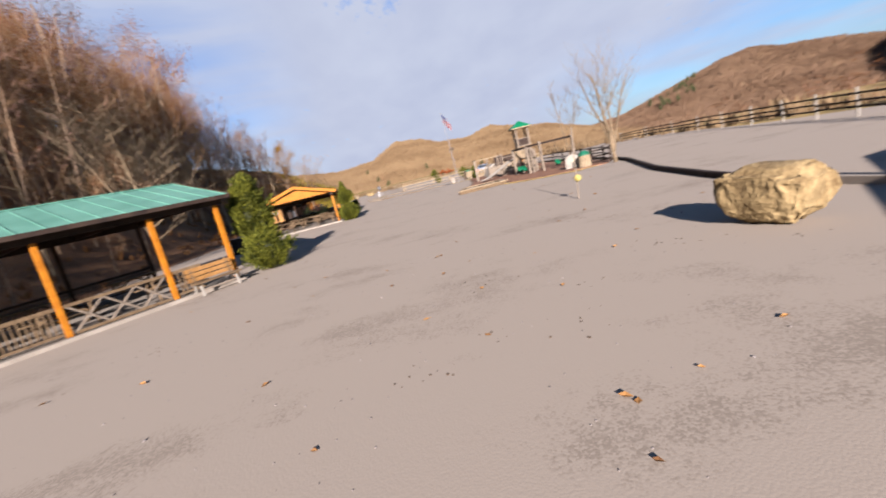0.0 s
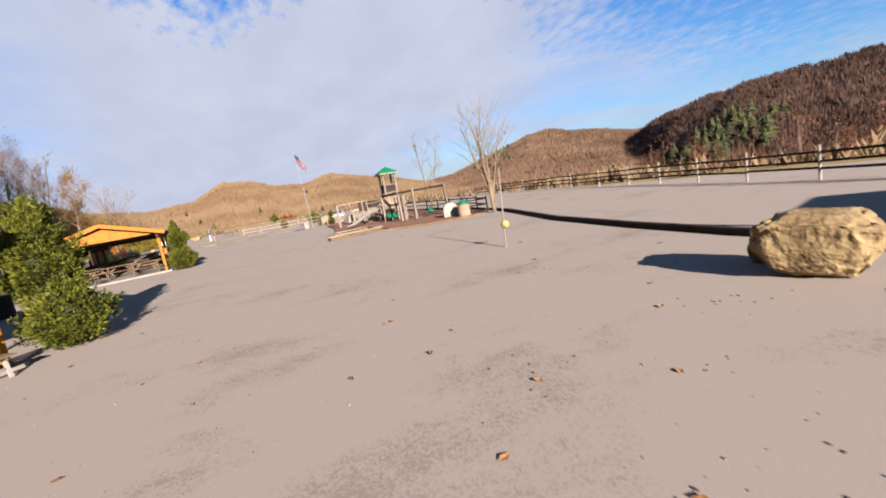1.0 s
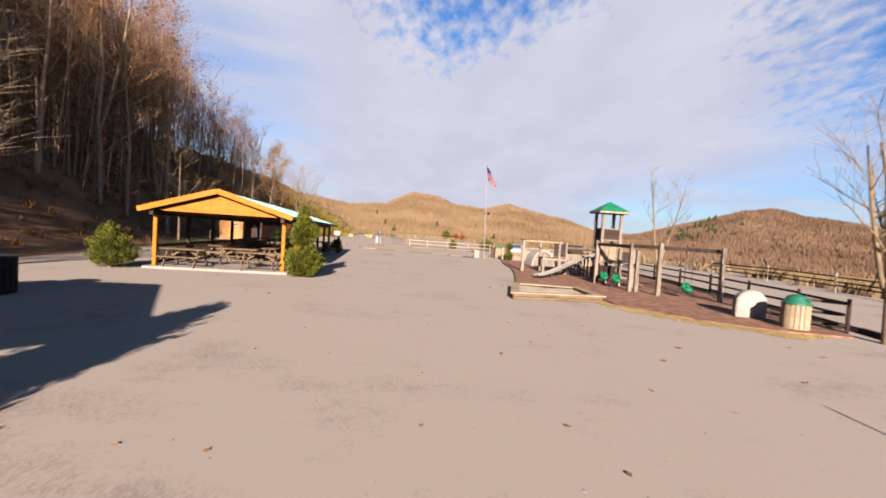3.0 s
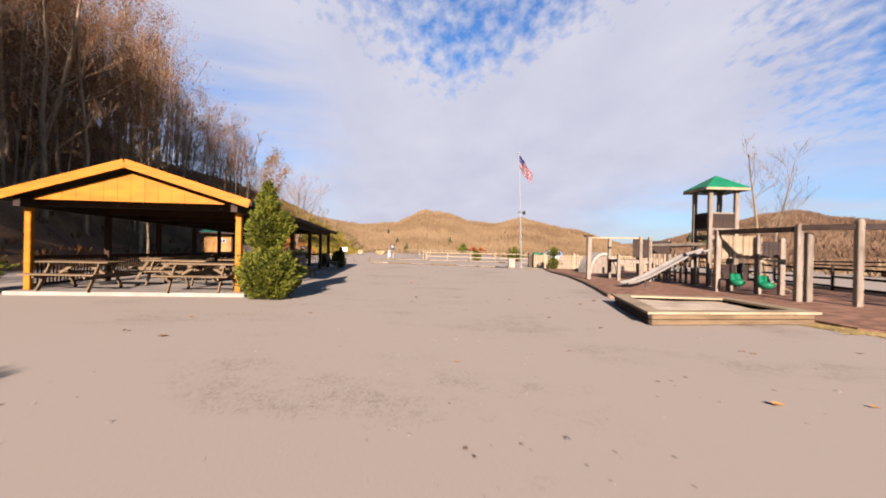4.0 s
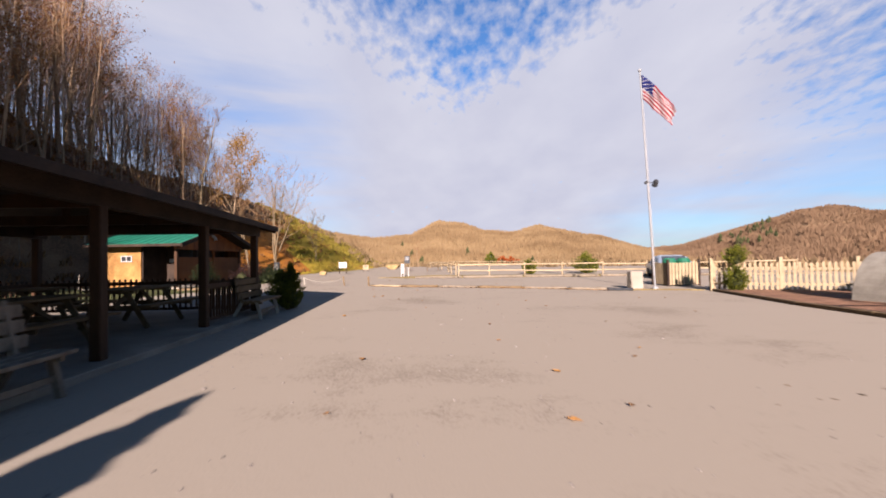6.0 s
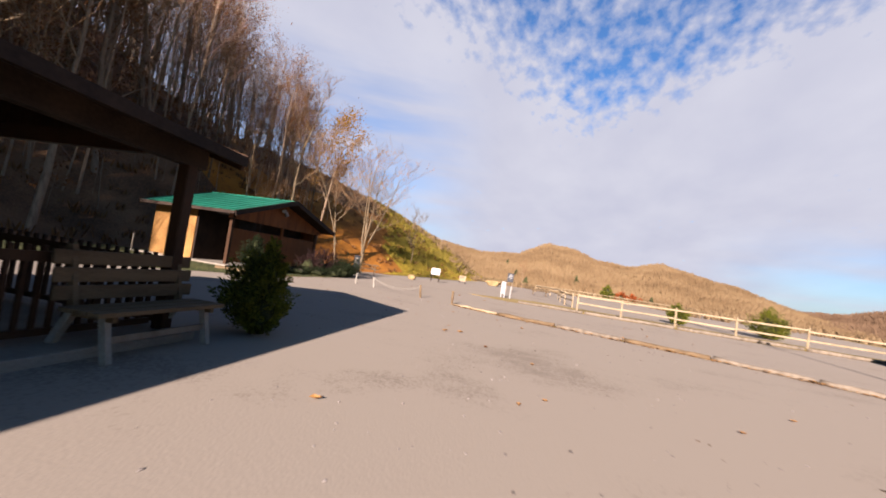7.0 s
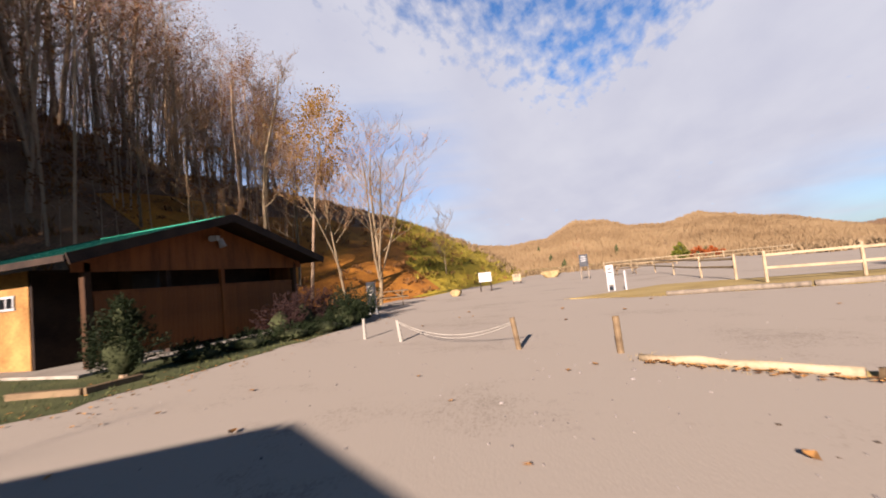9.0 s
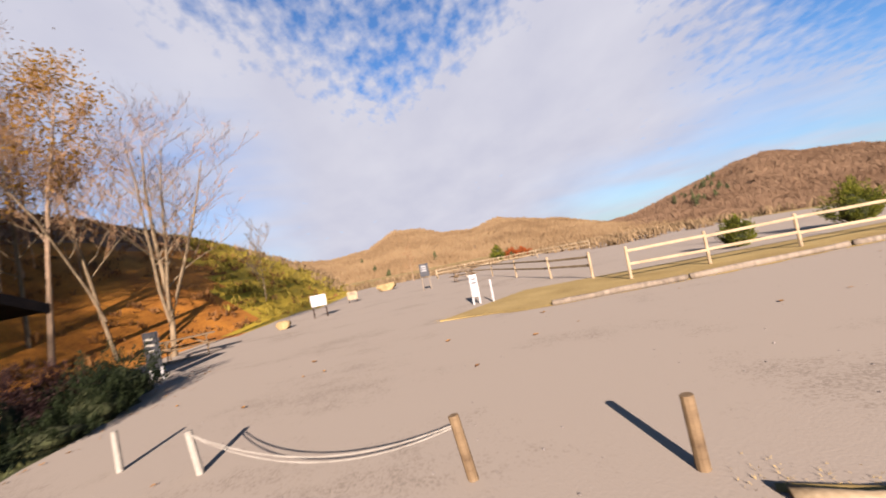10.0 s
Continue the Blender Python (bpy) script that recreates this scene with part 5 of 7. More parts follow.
def tree_skeleton(rng, height, trunk_r, spread, first, limbs, forks=0, levels=3, up=0.55):
    """Tapered trunk, limbs from the height share first upwards, branches and twigs."""
    wood, twigs, tips, slivers = [], [], [], []

    def grow(p, d, length, r, level):
        n = 5 if level < 2 else 3
        pts = [(p.copy(), r)]
        q = p.copy()
        for i in range(n):
            d = (d + Vector((rng.gauss(0, 1), rng.gauss(0, 1), rng.gauss(0, 0.6))) * (0.07 + 0.05 * level) + Vector((0, 0, 0.06 if level else 0.0))).normalized()
            q = q + d * length / n
            pts.append((q.copy(), max(0.004, r * (1 - 0.75 * (i + 1) / n))))
        if level >= 3:
            slivers.append((pts[0][0], pts[-1][0], max(0.011, r)))
        else:
            (wood if level < 2 else twigs).append(pts)
        if level >= levels:
            tips.append(q.copy())
            return
        kids = {0: limbs, 1: 7, 2: 9}.get(level, 3)
        for c in range(kids):
            t = (first + (1 - first) * (c + rng.random()) / kids) if level == 0 else 0.25 + 0.75 * (c + rng.random()) / kids
            t = min(t, 0.98)
            i = int(t * n)
            a, b = pts[i], pts[min(i + 1, n)]
            at = a[0].lerp(b[0], t * n - i)
            ang = rng.uniform(0, 2 * math.pi)
            out = Vector((math.cos(ang), math.sin(ang), 0))
            lift = up + rng.uniform(-0.2, 0.35) + (0.4 * t if level == 0 else 0)
            nd = (out * (1.0 if level == 0 else 0.8) + d * (0.25 if level == 0 else 0.7) + Vector((0, 0, lift * 0.6))).normalized()
            if level == 0:
                ln = spread * (1.1 - 0.55 * t) * rng.uniform(0.7, 1.2)
            else:
                ln = length * rng.uniform(0.35, 0.62)
            grow(at, nd, ln, max(0.006, (a[1] * (1 - (t * n - i)) + b[1] * (t * n - i)) * (0.42 if level == 0 else 0.48)), level + 1)
        if level == 0:
            tips.append(q.copy())

    grow(Vector((0, 0, -0.2)), Vector((rng.uniform(-.05, .05), rng.uniform(-.05, .05), 1)).normalized(), height, trunk_r, 0)
    for f in range(forks):
        ang = rng.uniform(0, 6.28)
        grow(Vector((0, 0, height * rng.uniform(0.1, 0.2))), Vector((math.cos(ang) * 0.35, math.sin(ang) * 0.35, 1)).normalized(), height * 0.8, trunk_r * 0.7, 0)
    return wood, twigs, tips, slivers


def leaf_mesh(name, centres, rng, per, size, jitter, mat):
    verts, faces = [], []
    for c in centres:
        for _ in range(per):
            p = c + Vector((rng.gauss(0, jitter), rng.gauss(0, jitter), rng.gauss(0, jitter)))
            u = Vector((rng.gauss(0, 1), rng.gauss(0, 1), rng.gauss(0, 1))).normalized() * size * rng.uniform(0.6, 1.3)
            w = u.orthogonal().normalized() * size * rng.uniform(0.3, 0.6)
            b = len(verts)
            for q in (p - u, p + w, p + u, p - w):
                verts.append((q.x, q.y, q.z))
            faces.append((b, b + 1, b + 2, b + 3))
    return mesh_of(name, verts, faces, mat)


def tree_kind(seed, height, trunk_r, spread, first, limbs, leaf=None, share=1.0, per=5, forks=0, levels=3, up=0.55, twig_mat="twig", size=0.07, bark="bark"):
    rng = random.Random(seed)
    wood, twigs, tips, slivers = tree_skeleton(rng, height, trunk_r, spread, first, limbs, forks, levels, up)
    kinds = [("trunk", tubes_mesh("trunk", wood, M[bark]), "grey-brown trunk and limbs"), ("crown", tubes_mesh("crown", twigs, M[twig_mat], False, slivers), "bare winter twigs")]
    if leaf:
        tips = [t for t in tips if rng.random() < share]
        kinds.append(("leaves", leaf_mesh("leaves", tips, rng, per, size, 0.34, M[leaf]), "last withered leaves"))
    return kinds


def plant(kinds, m, label, group="", name="tree"):
    ob = thing(name, m, label, "tree", group)
    for nm, me, lab in kinds:
        o = new(nm, me)
        o.parent = ob
        o["label"] = lab
    return ob


KINDS = [
    tree_kind(11, 13.5, 0.15, 4.3, 0.2, 14, "brown_leaf", 0.2, 4, up=0.75),
    tree_kind(12, 14.5, 0.17, 4.6, 0.3, 14, "rust_leaf", 0.6, 5),
    tree_kind(13, 12.0, 0.11, 3.6, 0.18, 13, "brown_leaf", 0.2, 4, up=0.75, bark="pale_bark"),
    tree_kind(14, 13.5, 0.16, 4.8, 0.3, 13, "rust_leaf", 0.7, 5),
    tree_kind(15, 11.0, 0.12, 3.2, 0.25, 12, "ochre_leaf", 0.4, 4),
    tree_kind(16, 13.0, 0.13, 3.9, 0.25, 11, "brown_leaf", 0.2, 4, forks=1, up=0.7),
    tree_kind(17, 8.0, 0.07, 2.4, 0.2, 10, "rust_leaf", 0.3, 4),
    tree_kind(18, 6.5, 0.055, 2.0, 0.2, 10, "ochre_leaf", 0.3, 3),
]
LABELS = ["tall bare grey-brown tree on the wooded slope", "tall tree still holding a few rust-red leaves", "slim bare tree on the wooded slope", "broad tree with withered reddish leaves",
          "slim tree with sparse ochre leaves", "forked bare tree on the wooded slope", "thin bare sapling on the wooded slope", "small sapling with sparse ochre leaves"]


def wood_edge(x):
    """y at which the wood gives way to the open grass slope."""
    return 46.0 + 1.25 * (-18.0 - x)


def forest():
    rng = random.Random(5)
    spots = []
    tries = 0
    while len(spots) < 235 and tries < 12000:
        tries += 1
        y = rng.uniform(-36, 22) if rng.random() < 0.3 else rng.uniform(22, 66)
        depth = rng.random() ** 1.3 * 34
        x = float(toe(y)) - 0.6 - depth
        if (-26 < x < -12 and 32 < y < 43) or (x > -22.5 and 8 < y < 33):
            continue
        if y > wood_edge(x) + rng.gauss(0, 2.0) or (y > 40 and depth < 2):
            continue
        gap = 2.2 if depth < 14 else 3.0
        if any((x - a) ** 2 + (y - b) ** 2 < gap * gap for a, b in spots):
            continue
        spots.append((x, y))
    for x, y in spots:
        k = rng.choices(range(8), (3, 2.6, 2.4, 2.4, 0.8, 2.2, 1.8, 0.8))[0]
        s = rng.uniform(0.9, 1.3)
        if x > -21 and -25 < y < 10:  # only low growth along the edge that the sun passes over
            k, s = rng.choice((2, 6, 6, 7)), rng.uniform(0.75, 1.05)
        if y > wood_edge(x) - 12:
            s *= 0.66
        z = float(ground_height(np.array(x), np.array(y)))
        m = pose(x, y, z, rng.uniform(-4, 4), rng.uniform(-4, 5), rng.uniform(0, 360)) @ Matrix.Diagonal((s, s, s, 1))
        plant(KINDS[k], m, LABELS[k], "trees of the wooded slope")


forest()

# single trees
plant(tree_kind(31, 5.8, 0.13, 3.4, 0.35, 8, None, forks=4, levels=2, up=0.75, twig_mat="pale_bark", bark="pale_bark"), placed(15.75, 0.5, 40), "bare pale-barked tree beside the playground fence")
plant(tree_kind(32, 7.2, 0.1, 2.2, 0.3, 10, None, up=0.9, forks=1, twig_mat="pale_bark", bark="pale_bark"), placed(19.6, 19.5, 10), "bare two-stemmed tree behind the playground")
plant(tree_kind(33, 8.6, 0.12, 3.7, 0.3, 13, None, up=0.8, forks=3, bark="pale_bark"), pose(-15.9, 50.0, 0.1, 0, 3, 60), "bare many-stemmed tree leaning out from the wood edge")
plant(tree_kind(34, 9.4, 0.09, 2.9, 0.35, 13, None, up=0.85, forks=1, bark="pale_bark"), pose(-18.1, 50.0, 0.5, 0, 5, 200), "slim bare tree at the foot of the slope")
plant(tree_kind(39, 12.5, 0.13, 2.6, 0.3, 13, None, up=0.9, forks=1, twig_mat="twig", bark="pale_bark"), pose(-20.6, 46.6, 1.6, 0, 2, 20), "tall bare tree standing over the washroom hedge")
plant(tree_kind(45, 10.4, 0.11, 3.0, 0.42, 14, "ochre_leaf", 0.6, 6, up=0.85, size=0.08), pose(-19.3, 48.5, 0.9, 0, 4, 0), "tree with yellow ochre leaves in its top")
plant(tree_kind(36, 6.0, 0.06, 2.4, 0.25, 10, None, up=0.7, twig_mat="pale_bark", bark="pale_bark"), pose(-17.5, 66.0, 0.8, 0, 0, 10), "small bare tree on the grassy slope")
plant(tree_kind(37, 9.0, 0.14, 5.2, 0.18, 14, None, up=0.45, forks=1, twig_mat="pale_bark", bark="pale_bark"), pose(-13.4, 1.0, 0, 0, 8, 40), "bare spreading tree at the wood edge")
plant(tree_kind(40, 7.5, 0.1, 3.4, 0.25, 12, None, up=0.55, twig_mat="pale_bark", bark="pale_bark"), placed(-18.8, 27.2, 80, 0.2), "bare pale tree on the lawn before the washroom")
plant(tree_kind(38, 4.2, 0.05, 1.3, 0.3, 9, None, up=0.8), placed(-6.0, 84.0, 0), "small bare tree beside the road")


def evergreen(name, m, lobes, sprays, size, mat, label, seed, trunk=True, category="shrub"):
    """lobes: (centre, radius, height) of each upright mass; sprays of small scale-leaves stand out all over them."""
    rng = random.Random(seed)
    ob = thing(name, m, label, category)
    bm = B()
    for (cx, cy, cz), r, h in lobes:
        made = bmesh.ops.create_icosphere(bm, subdivisions=3, radius=1.0)["verts"]
        for v in made:
            d = v.co.normalized()
            taper = 1.0 - 0.55 * max(0.0, d.z)
            k = 0.56 + 0.2 * noise.noise(d * 2.2 + Vector((seed, cx, cz)))
            v.co = Vector((cx + d.x * r * k * taper, cy + d.y * r * k * taper, cz + d.z * h / 2 * (0.86 + 0.1 * noise.noise(d * 3))))
    part("inner_growth", bm, M["core"], ob, "inner mass coloured dark for shade between the sprays", True)
    verts, faces = [], []
    total = sum(r * h for _, r, h in lobes)
    each = 46
    for (cx, cy, cz), r, h in lobes:
        for _ in range(int(sprays * r * h / total / each)):
            # a plume: one leading shoot with its sprays, standing out and upwards
            z = rng.uniform(-1, 1)
            a = rng.uniform(0, 2 * math.pi)
            s = math.sqrt(1 - z * z)
            d = Vector((s * math.cos(a), s * math.sin(a), z))
            lump = 0.66 + 0.36 * noise.noise(d * 2.4 + Vector((seed, cx * 3, cz)))
            taper = 1.0 - 0.55 * max(0.0, z)
            foot = Vector((cx + d.x * r * lump * taper, cy + d.y * r * lump * taper, cz + z * h / 2 * (0.8 + 0.2 * lump)))
            axis = (Vector((d.x, d.y, d.z * 0.5 + 0.9)).normalized() + Vector((rng.gauss(0, .22), rng.gauss(0, .22), 0))).normalized()
            reach = min(r, h * 0.8, 0.7) * rng.uniform(0.4, 1.1)
            across = axis.orthogonal().normalized()
            other = axis.cross(across)
            for _ in range(each):
                t = rng.random() ** 0.8
                ang = rng.uniform(0, 6.283)
                out = across * math.cos(ang) + other * math.sin(ang)
                p = foot + axis * reach * t + out * reach * 0.32 * (1.05 - t) * rng.random() ** 0.5
                if p.z < 0.03:
                    continue
                u = (axis + out * 0.7 + Vector((rng.gauss(0, .25), rng.gauss(0, .25), rng.gauss(0, .25)))).normalized()
                L = size * rng.uniform(0.6, 1.4)
                wa = u.orthogonal().normalized()
                wa = (wa * math.cos(ang) + u.cross(wa) * math.sin(ang)) * L * 0.2
                b = len(verts)
                mid = p + u * L * 0.45
                for q in (p - u * L * 0.2, mid + wa, p + u * L, mid - wa):
                    verts.append((q.x, q.y, q.z))
                faces.append((b, b + 1, b + 2, b + 3))
    me = mesh_of("foliage", verts, faces, M[mat])
    f = new("foliage", me)
    f.parent = ob
    f["label"] = "dense sprays of scale leaves"
    if trunk:
        bm = B()
        rod(bm, (0, 0, -0.1), (0, 0, 0.6), 0.08, 0.05)
        part("stem", bm, M["bark"], ob)
    return ob


evergreen("juniper", placed(-2.7, -9.75, 0), [((0.1, -0.1, 0.6), 0.82, 1.25), ((-0.15, 0.1, 2.35), 0.56, 2.0), ((-0.5, 0.15, 2.1), 0.36, 1.6), ((0.2, 0, 1.9), 0.3, 1.0)], 36000, 0.085, "juniper", "tall ragged yellow-green juniper beside the pavilion", 21)
evergreen("juniper", placed(-2.4, 7.6, 0), [((0.0, 0.0, 0.42), 0.6, 0.95), ((-0.06, 0.05, 1.75), 0.36, 1.15), ((-0.1, 0.05, 2.35), 0.19, 1.05), ((0.3, 0.12, 1.85), 0.22, 0.5), ((-0.34, 0.0, 1.5), 0.17, 0.45)], 60000, 0.075, "juniper", "upright juniper over a round bushy skirt", 22)
evergreen("juniper", placed(-10.0, 7.0, 0), [((0.1, 0, 0.5), 0.72, 1.05), ((-0.1, 0.1, 1.0), 0.42, 1.0)], 16000, 0.07, "juniper", "round green juniper beside the pavilion post", 23)
evergreen("juniper", placed(-4.45, 23.95, 0), [((-0.12, 0.05, 0.42), 0.36, 0.85), ((0.12, -0.05, 0.35), 0.26, 0.75), ((0.1, 0, 0.78), 0.19, 0.75)], 22000, 0.042, "juniper", "small cone-shaped juniper at the pavilion corner", 24)
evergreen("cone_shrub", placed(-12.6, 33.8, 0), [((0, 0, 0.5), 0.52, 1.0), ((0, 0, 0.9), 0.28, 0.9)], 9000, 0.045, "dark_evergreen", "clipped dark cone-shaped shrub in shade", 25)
evergreen("topiary", placed(10.15, 27.5, 0), [((0, 0, 0.38), 0.3, 0.8), ((0, 0, 1.2), 0.3, 0.5)], 12000, 0.045, "juniper", "two-tier clipped green topiary", 26)
evergreen("shrub", placed(6.2, 47.0, 0), [((0, 0, 0.4), 0.45, 0.9)], 9000, 0.06, "juniper", "rounded green shrub behind the rail fence", 27)
evergreen("shrub", placed(10.6, 46.6, 0), [((0, 0, 0.6), 0.75, 1.3), ((0.5, 0.2, 0.45), 0.5, 0.9)], 14000, 0.06, "juniper", "large rounded green shrub behind the rail fence", 28)
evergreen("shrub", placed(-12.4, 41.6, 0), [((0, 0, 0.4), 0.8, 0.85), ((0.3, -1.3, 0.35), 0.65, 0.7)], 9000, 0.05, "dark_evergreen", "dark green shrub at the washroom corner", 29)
evergreen("shrub", placed(-13.0, 39.3, 0), [((0, -0.9, 0.4), 0.55, 0.8), ((0, 0.1, 0.45), 0.62, 0.95), ((0.1, 1.1, 0.4), 0.55, 0.8)], 14000, 0.045, "dark_red", "dark reddish-brown shrub against the washroom wall", 31)
M["red_leaf"] = foliage("red_leaves", (0.10, 0.022, 0.004), (0.24, 0.055, 0.010), 0.8, 0.4)
evergreen("conifer", placed(7.2, 97.0, 0), [((0, 0, 0.8), 0.9, 1.6), ((0, 0, 1.6), 0.55, 1.2)], 5000, 0.16, "juniper", "small dark green conifer in the tan brush", 32, True, "tree")
evergreen("shrub", placed(10.4, 98.0, 0), [((-0.8, 0, 0.6), 1.2, 1.2), ((1.0, 0.3, 0.5), 1.2, 1.0)], 5000, 0.16, "red_leaf", "orange-red autumn shrub in the tan brush", 33)
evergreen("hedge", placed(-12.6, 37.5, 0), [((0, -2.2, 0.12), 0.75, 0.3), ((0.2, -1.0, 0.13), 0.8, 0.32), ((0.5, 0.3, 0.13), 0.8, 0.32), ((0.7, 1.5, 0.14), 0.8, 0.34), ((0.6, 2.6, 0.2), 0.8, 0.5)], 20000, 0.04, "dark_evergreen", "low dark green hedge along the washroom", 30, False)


def scatter_crowns(name, spots, rng, mats, heights, label, shoots=9, width=0.32):
    """Far winter wood: each crown a fan of fine shoots that spread from a short stem."""
    verts, faces = [], []
    for x, y, z in spots:
        h = rng.uniform(*heights)
        across = -math.atan2(x, y)
        for _ in range(shoots):
            u, a = rng.gauss(0, 0.5), across + rng.gauss(0, 0.5)
            dx, dy = math.cos(a), math.sin(a)
            foot = Vector((x + dx * u * h * width * 0.5, y + dy * u * h * width * 0.5, z - 1.0 + h * rng.uniform(0.0, 0.35)))
            tip = Vector((x + dx * u * h * width * 1.9, y + dy * u * h * width * 1.9, z + h * (1.0 - 0.25 * u * u) * rng.uniform(0.7, 1.05)))
            w = Vector((dx, dy, 0)) * h * rng.uniform(0.03, 0.08)
            mid = foot.lerp(tip, 0.6)
            b = len(verts)
            for q in (foot - w * 0.4, foot + w * 0.4, mid + w, tip, mid - w):
                verts.append(tuple(q))
            faces.append((b, b + 1, b + 2, b + 3, b + 4))
    ob = new(name, mesh_of(name, verts, faces, M[mats]))
    return tagged(ob, label, "woodland", "", "stuff")


def hill_spots(name, count, rng, far, low=0.0):
    me = bpy.data.objects[name].data
    co = np.empty(len(me.vertices) * 3)
    me.vertices.foreach_get("co", co)
    co = co.reshape(-1, 27, 3)
    out = []
    for _ in range(count):
        i, j = rng.uniform(0, len(co) - 1.001), rng.uniform(low, 21.9)
        a, b, u, v = int(i), int(j), i - int(i), j - int(j)
        p = co[a, b] * (1 - u) * (1 - v) + co[a + 1, b] * u * (1 - v) + co[a, b + 1] * (1 - u) * v + co[a + 1, b + 1] * u * v
        out.append(tuple(p))
    return out


rng = random.Random(77)
scatter_crowns("far_woods", hill_spots("hill_north", 14000, rng, 620), rng, "bare_crown", (2.8, 5.2), "bare tan winter trees covering the north hill", 9, 0.42)
scatter_crowns("far_woods", hill_spots("hill_east", 14000, rng, 760), rng, "brown_crown", (2.8, 5.2), "bare brown winter trees covering the east hill", 8, 0.42)
scatter_crowns("far_woods", hill_spots("hill_south", 9000, rng, 420), rng, "shaded_crown", (2, 3.6), "brown winter trees covering the steep hill, coloured dark for its shaded side", 8, 0.45)


def far_pines(count, bearings, ranges, label, seed, co_name="hill_south", heights=(8, 13)):
    rng = random.Random(seed)
    spots = [p for p in hill_spots(co_name, 6000, rng, 420)]
    verts, faces = [], []
    made = 0
    for x, y, z in spots:
        b = math.degrees(math.atan2(x - 1.5, y))
        r = math.hypot(x - 1.5, y)
        if not (bearings[0] < b < bearings[1] and ranges[0] < r < ranges[1]) or made >= count:
            continue
        made += 1
        h = rng.uniform(*heights)
        for t in range(7):
            zz, rr = z + h * (0.12 + 0.125 * t), h * 0.36 * (1 - (t / 7.4) ** 1.6)
            base = len(verts)
            n = 9
            for i in range(n):
                a = 6.283 * i / n + t
                k = rr * rng.uniform(0.6, 1.25)
                verts.append((x + k * math.cos(a), y + k * math.sin(a), zz - rng.uniform(0, 0.5)))
            verts.append((x, y, zz + h * 0.2))
            for i in range(n):
                faces.append((base + i, base + (i + 1) % n, base + n))
    ob = new("far_pines", mesh_of("far_pines", verts, faces, M["far_pine"]))
    tagged(ob, label, "woodland", "", "stuff")


far_pines(46, (55, 69), (135, 205), "dark green pines among bare trees on the hill", 3, heights=(5, 9))
far_pines(24, (30, 36), (380, 540), "patch of olive-green pines on the far hill", 4, "hill_east", (6, 9))
far_pines(5, (-8, 16), (230, 380), "scattered green trees at the foot of the far hill", 5, "hill_north", (5, 8))


def brush(name, count, area, size, mat, label, seed, keep=lambda x, y: True):
    """Ragged low growth: loose bunches of thin blades."""
    rng = random.Random(seed)
    verts, faces = [], []
    while count:
        x, y = rng.uniform(area[0], area[1]), rng.uniform(area[2], area[3])
        if not keep(x, y):
            continue
        count -= 1
        z = float(ground_height(np.array(x), np.array(y)))
        h = rng.uniform(*size)
        for _ in range(12):
            a, l = rng.uniform(0, 6.28), h * rng.uniform(0.5, 1.1)
            c = Vector((x + rng.gauss(0, h * 0.35), y + rng.gauss(0, h * 0.35), z))
            d = Vector((math.cos(a) * 0.5, math.sin(a) * 0.5, 1)).normalized() * l
            w = Vector((-math.sin(a), math.cos(a), 0)) * l * 0.09
            b = len(verts)
            for q in (c - w, c + w, c + d * 0.7 + w * 0.9, c + d, c + d * 0.6 - w):
                verts.append(tuple(q))
            faces.append((b, b + 1, b + 2, b + 3, b + 4))
    ob = new(name, mesh_of(name, verts, faces, M[mat]))
    return tagged(ob, label, "undergrowth", "", "stuff")


on_slope = lambda x, y: x < float(toe(y)) - 0.3
brush("undergrowth", 1500, (-45, -13, -40, 50), (0.2, 0.7), "brush", "brown leafless undergrowth under the trees", 1, on_slope)
brush("undergrowth", 900, (-40, -12.5, 44, 80), (0.15, 0.5), "brush", "orange autumn brush at the foot of the slope", 2, on_slope)
brush("undergrowth", 1000, (-60, -12.5, 58, 105), (0.15, 0.6), "green_brush", "yellow-green brush on the sunlit slope", 3, lambda x, y: on_slope(x, y) and y > 56 + 1.7 * max(0, -15.5 - x))
brush("undergrowth", 900, (-30, 40, 70, 120), (0.4, 1.1), "tan_brush", "tan dry brush at the end of the lot", 4, lambda x, y: y > 88 or x > 12)
brush("undergrowth", 900, (28, 60, -40, 70), (0.5, 1.6), "tan_brush", "brown brush beyond the lot fence", 6)


def on_hillside(rng):
    y = rng.uniform(-40, 20) if rng.random() < 0.27 else rng.uniform(20, 75)
    x = float(toe(y)) - 4 - rng.random() * 60
    if (y > 22 and x > -48 and rng.random() < 0.4) or y > wood_edge(x) + rng.gauss(0, 2.0) or (x > -23 and 8 < y < 43):
        return None
    return x, y, rng.uniform(10, 17) * (1 if y < wood_edge(x) - 13 else 0.6)


def beyond_fence(rng):
    y = rng.uniform(-40, 40)
    return rng.uniform(33, 75) + max(0.0, y) * 0.3, y, rng.uniform(2.2, 4.6)


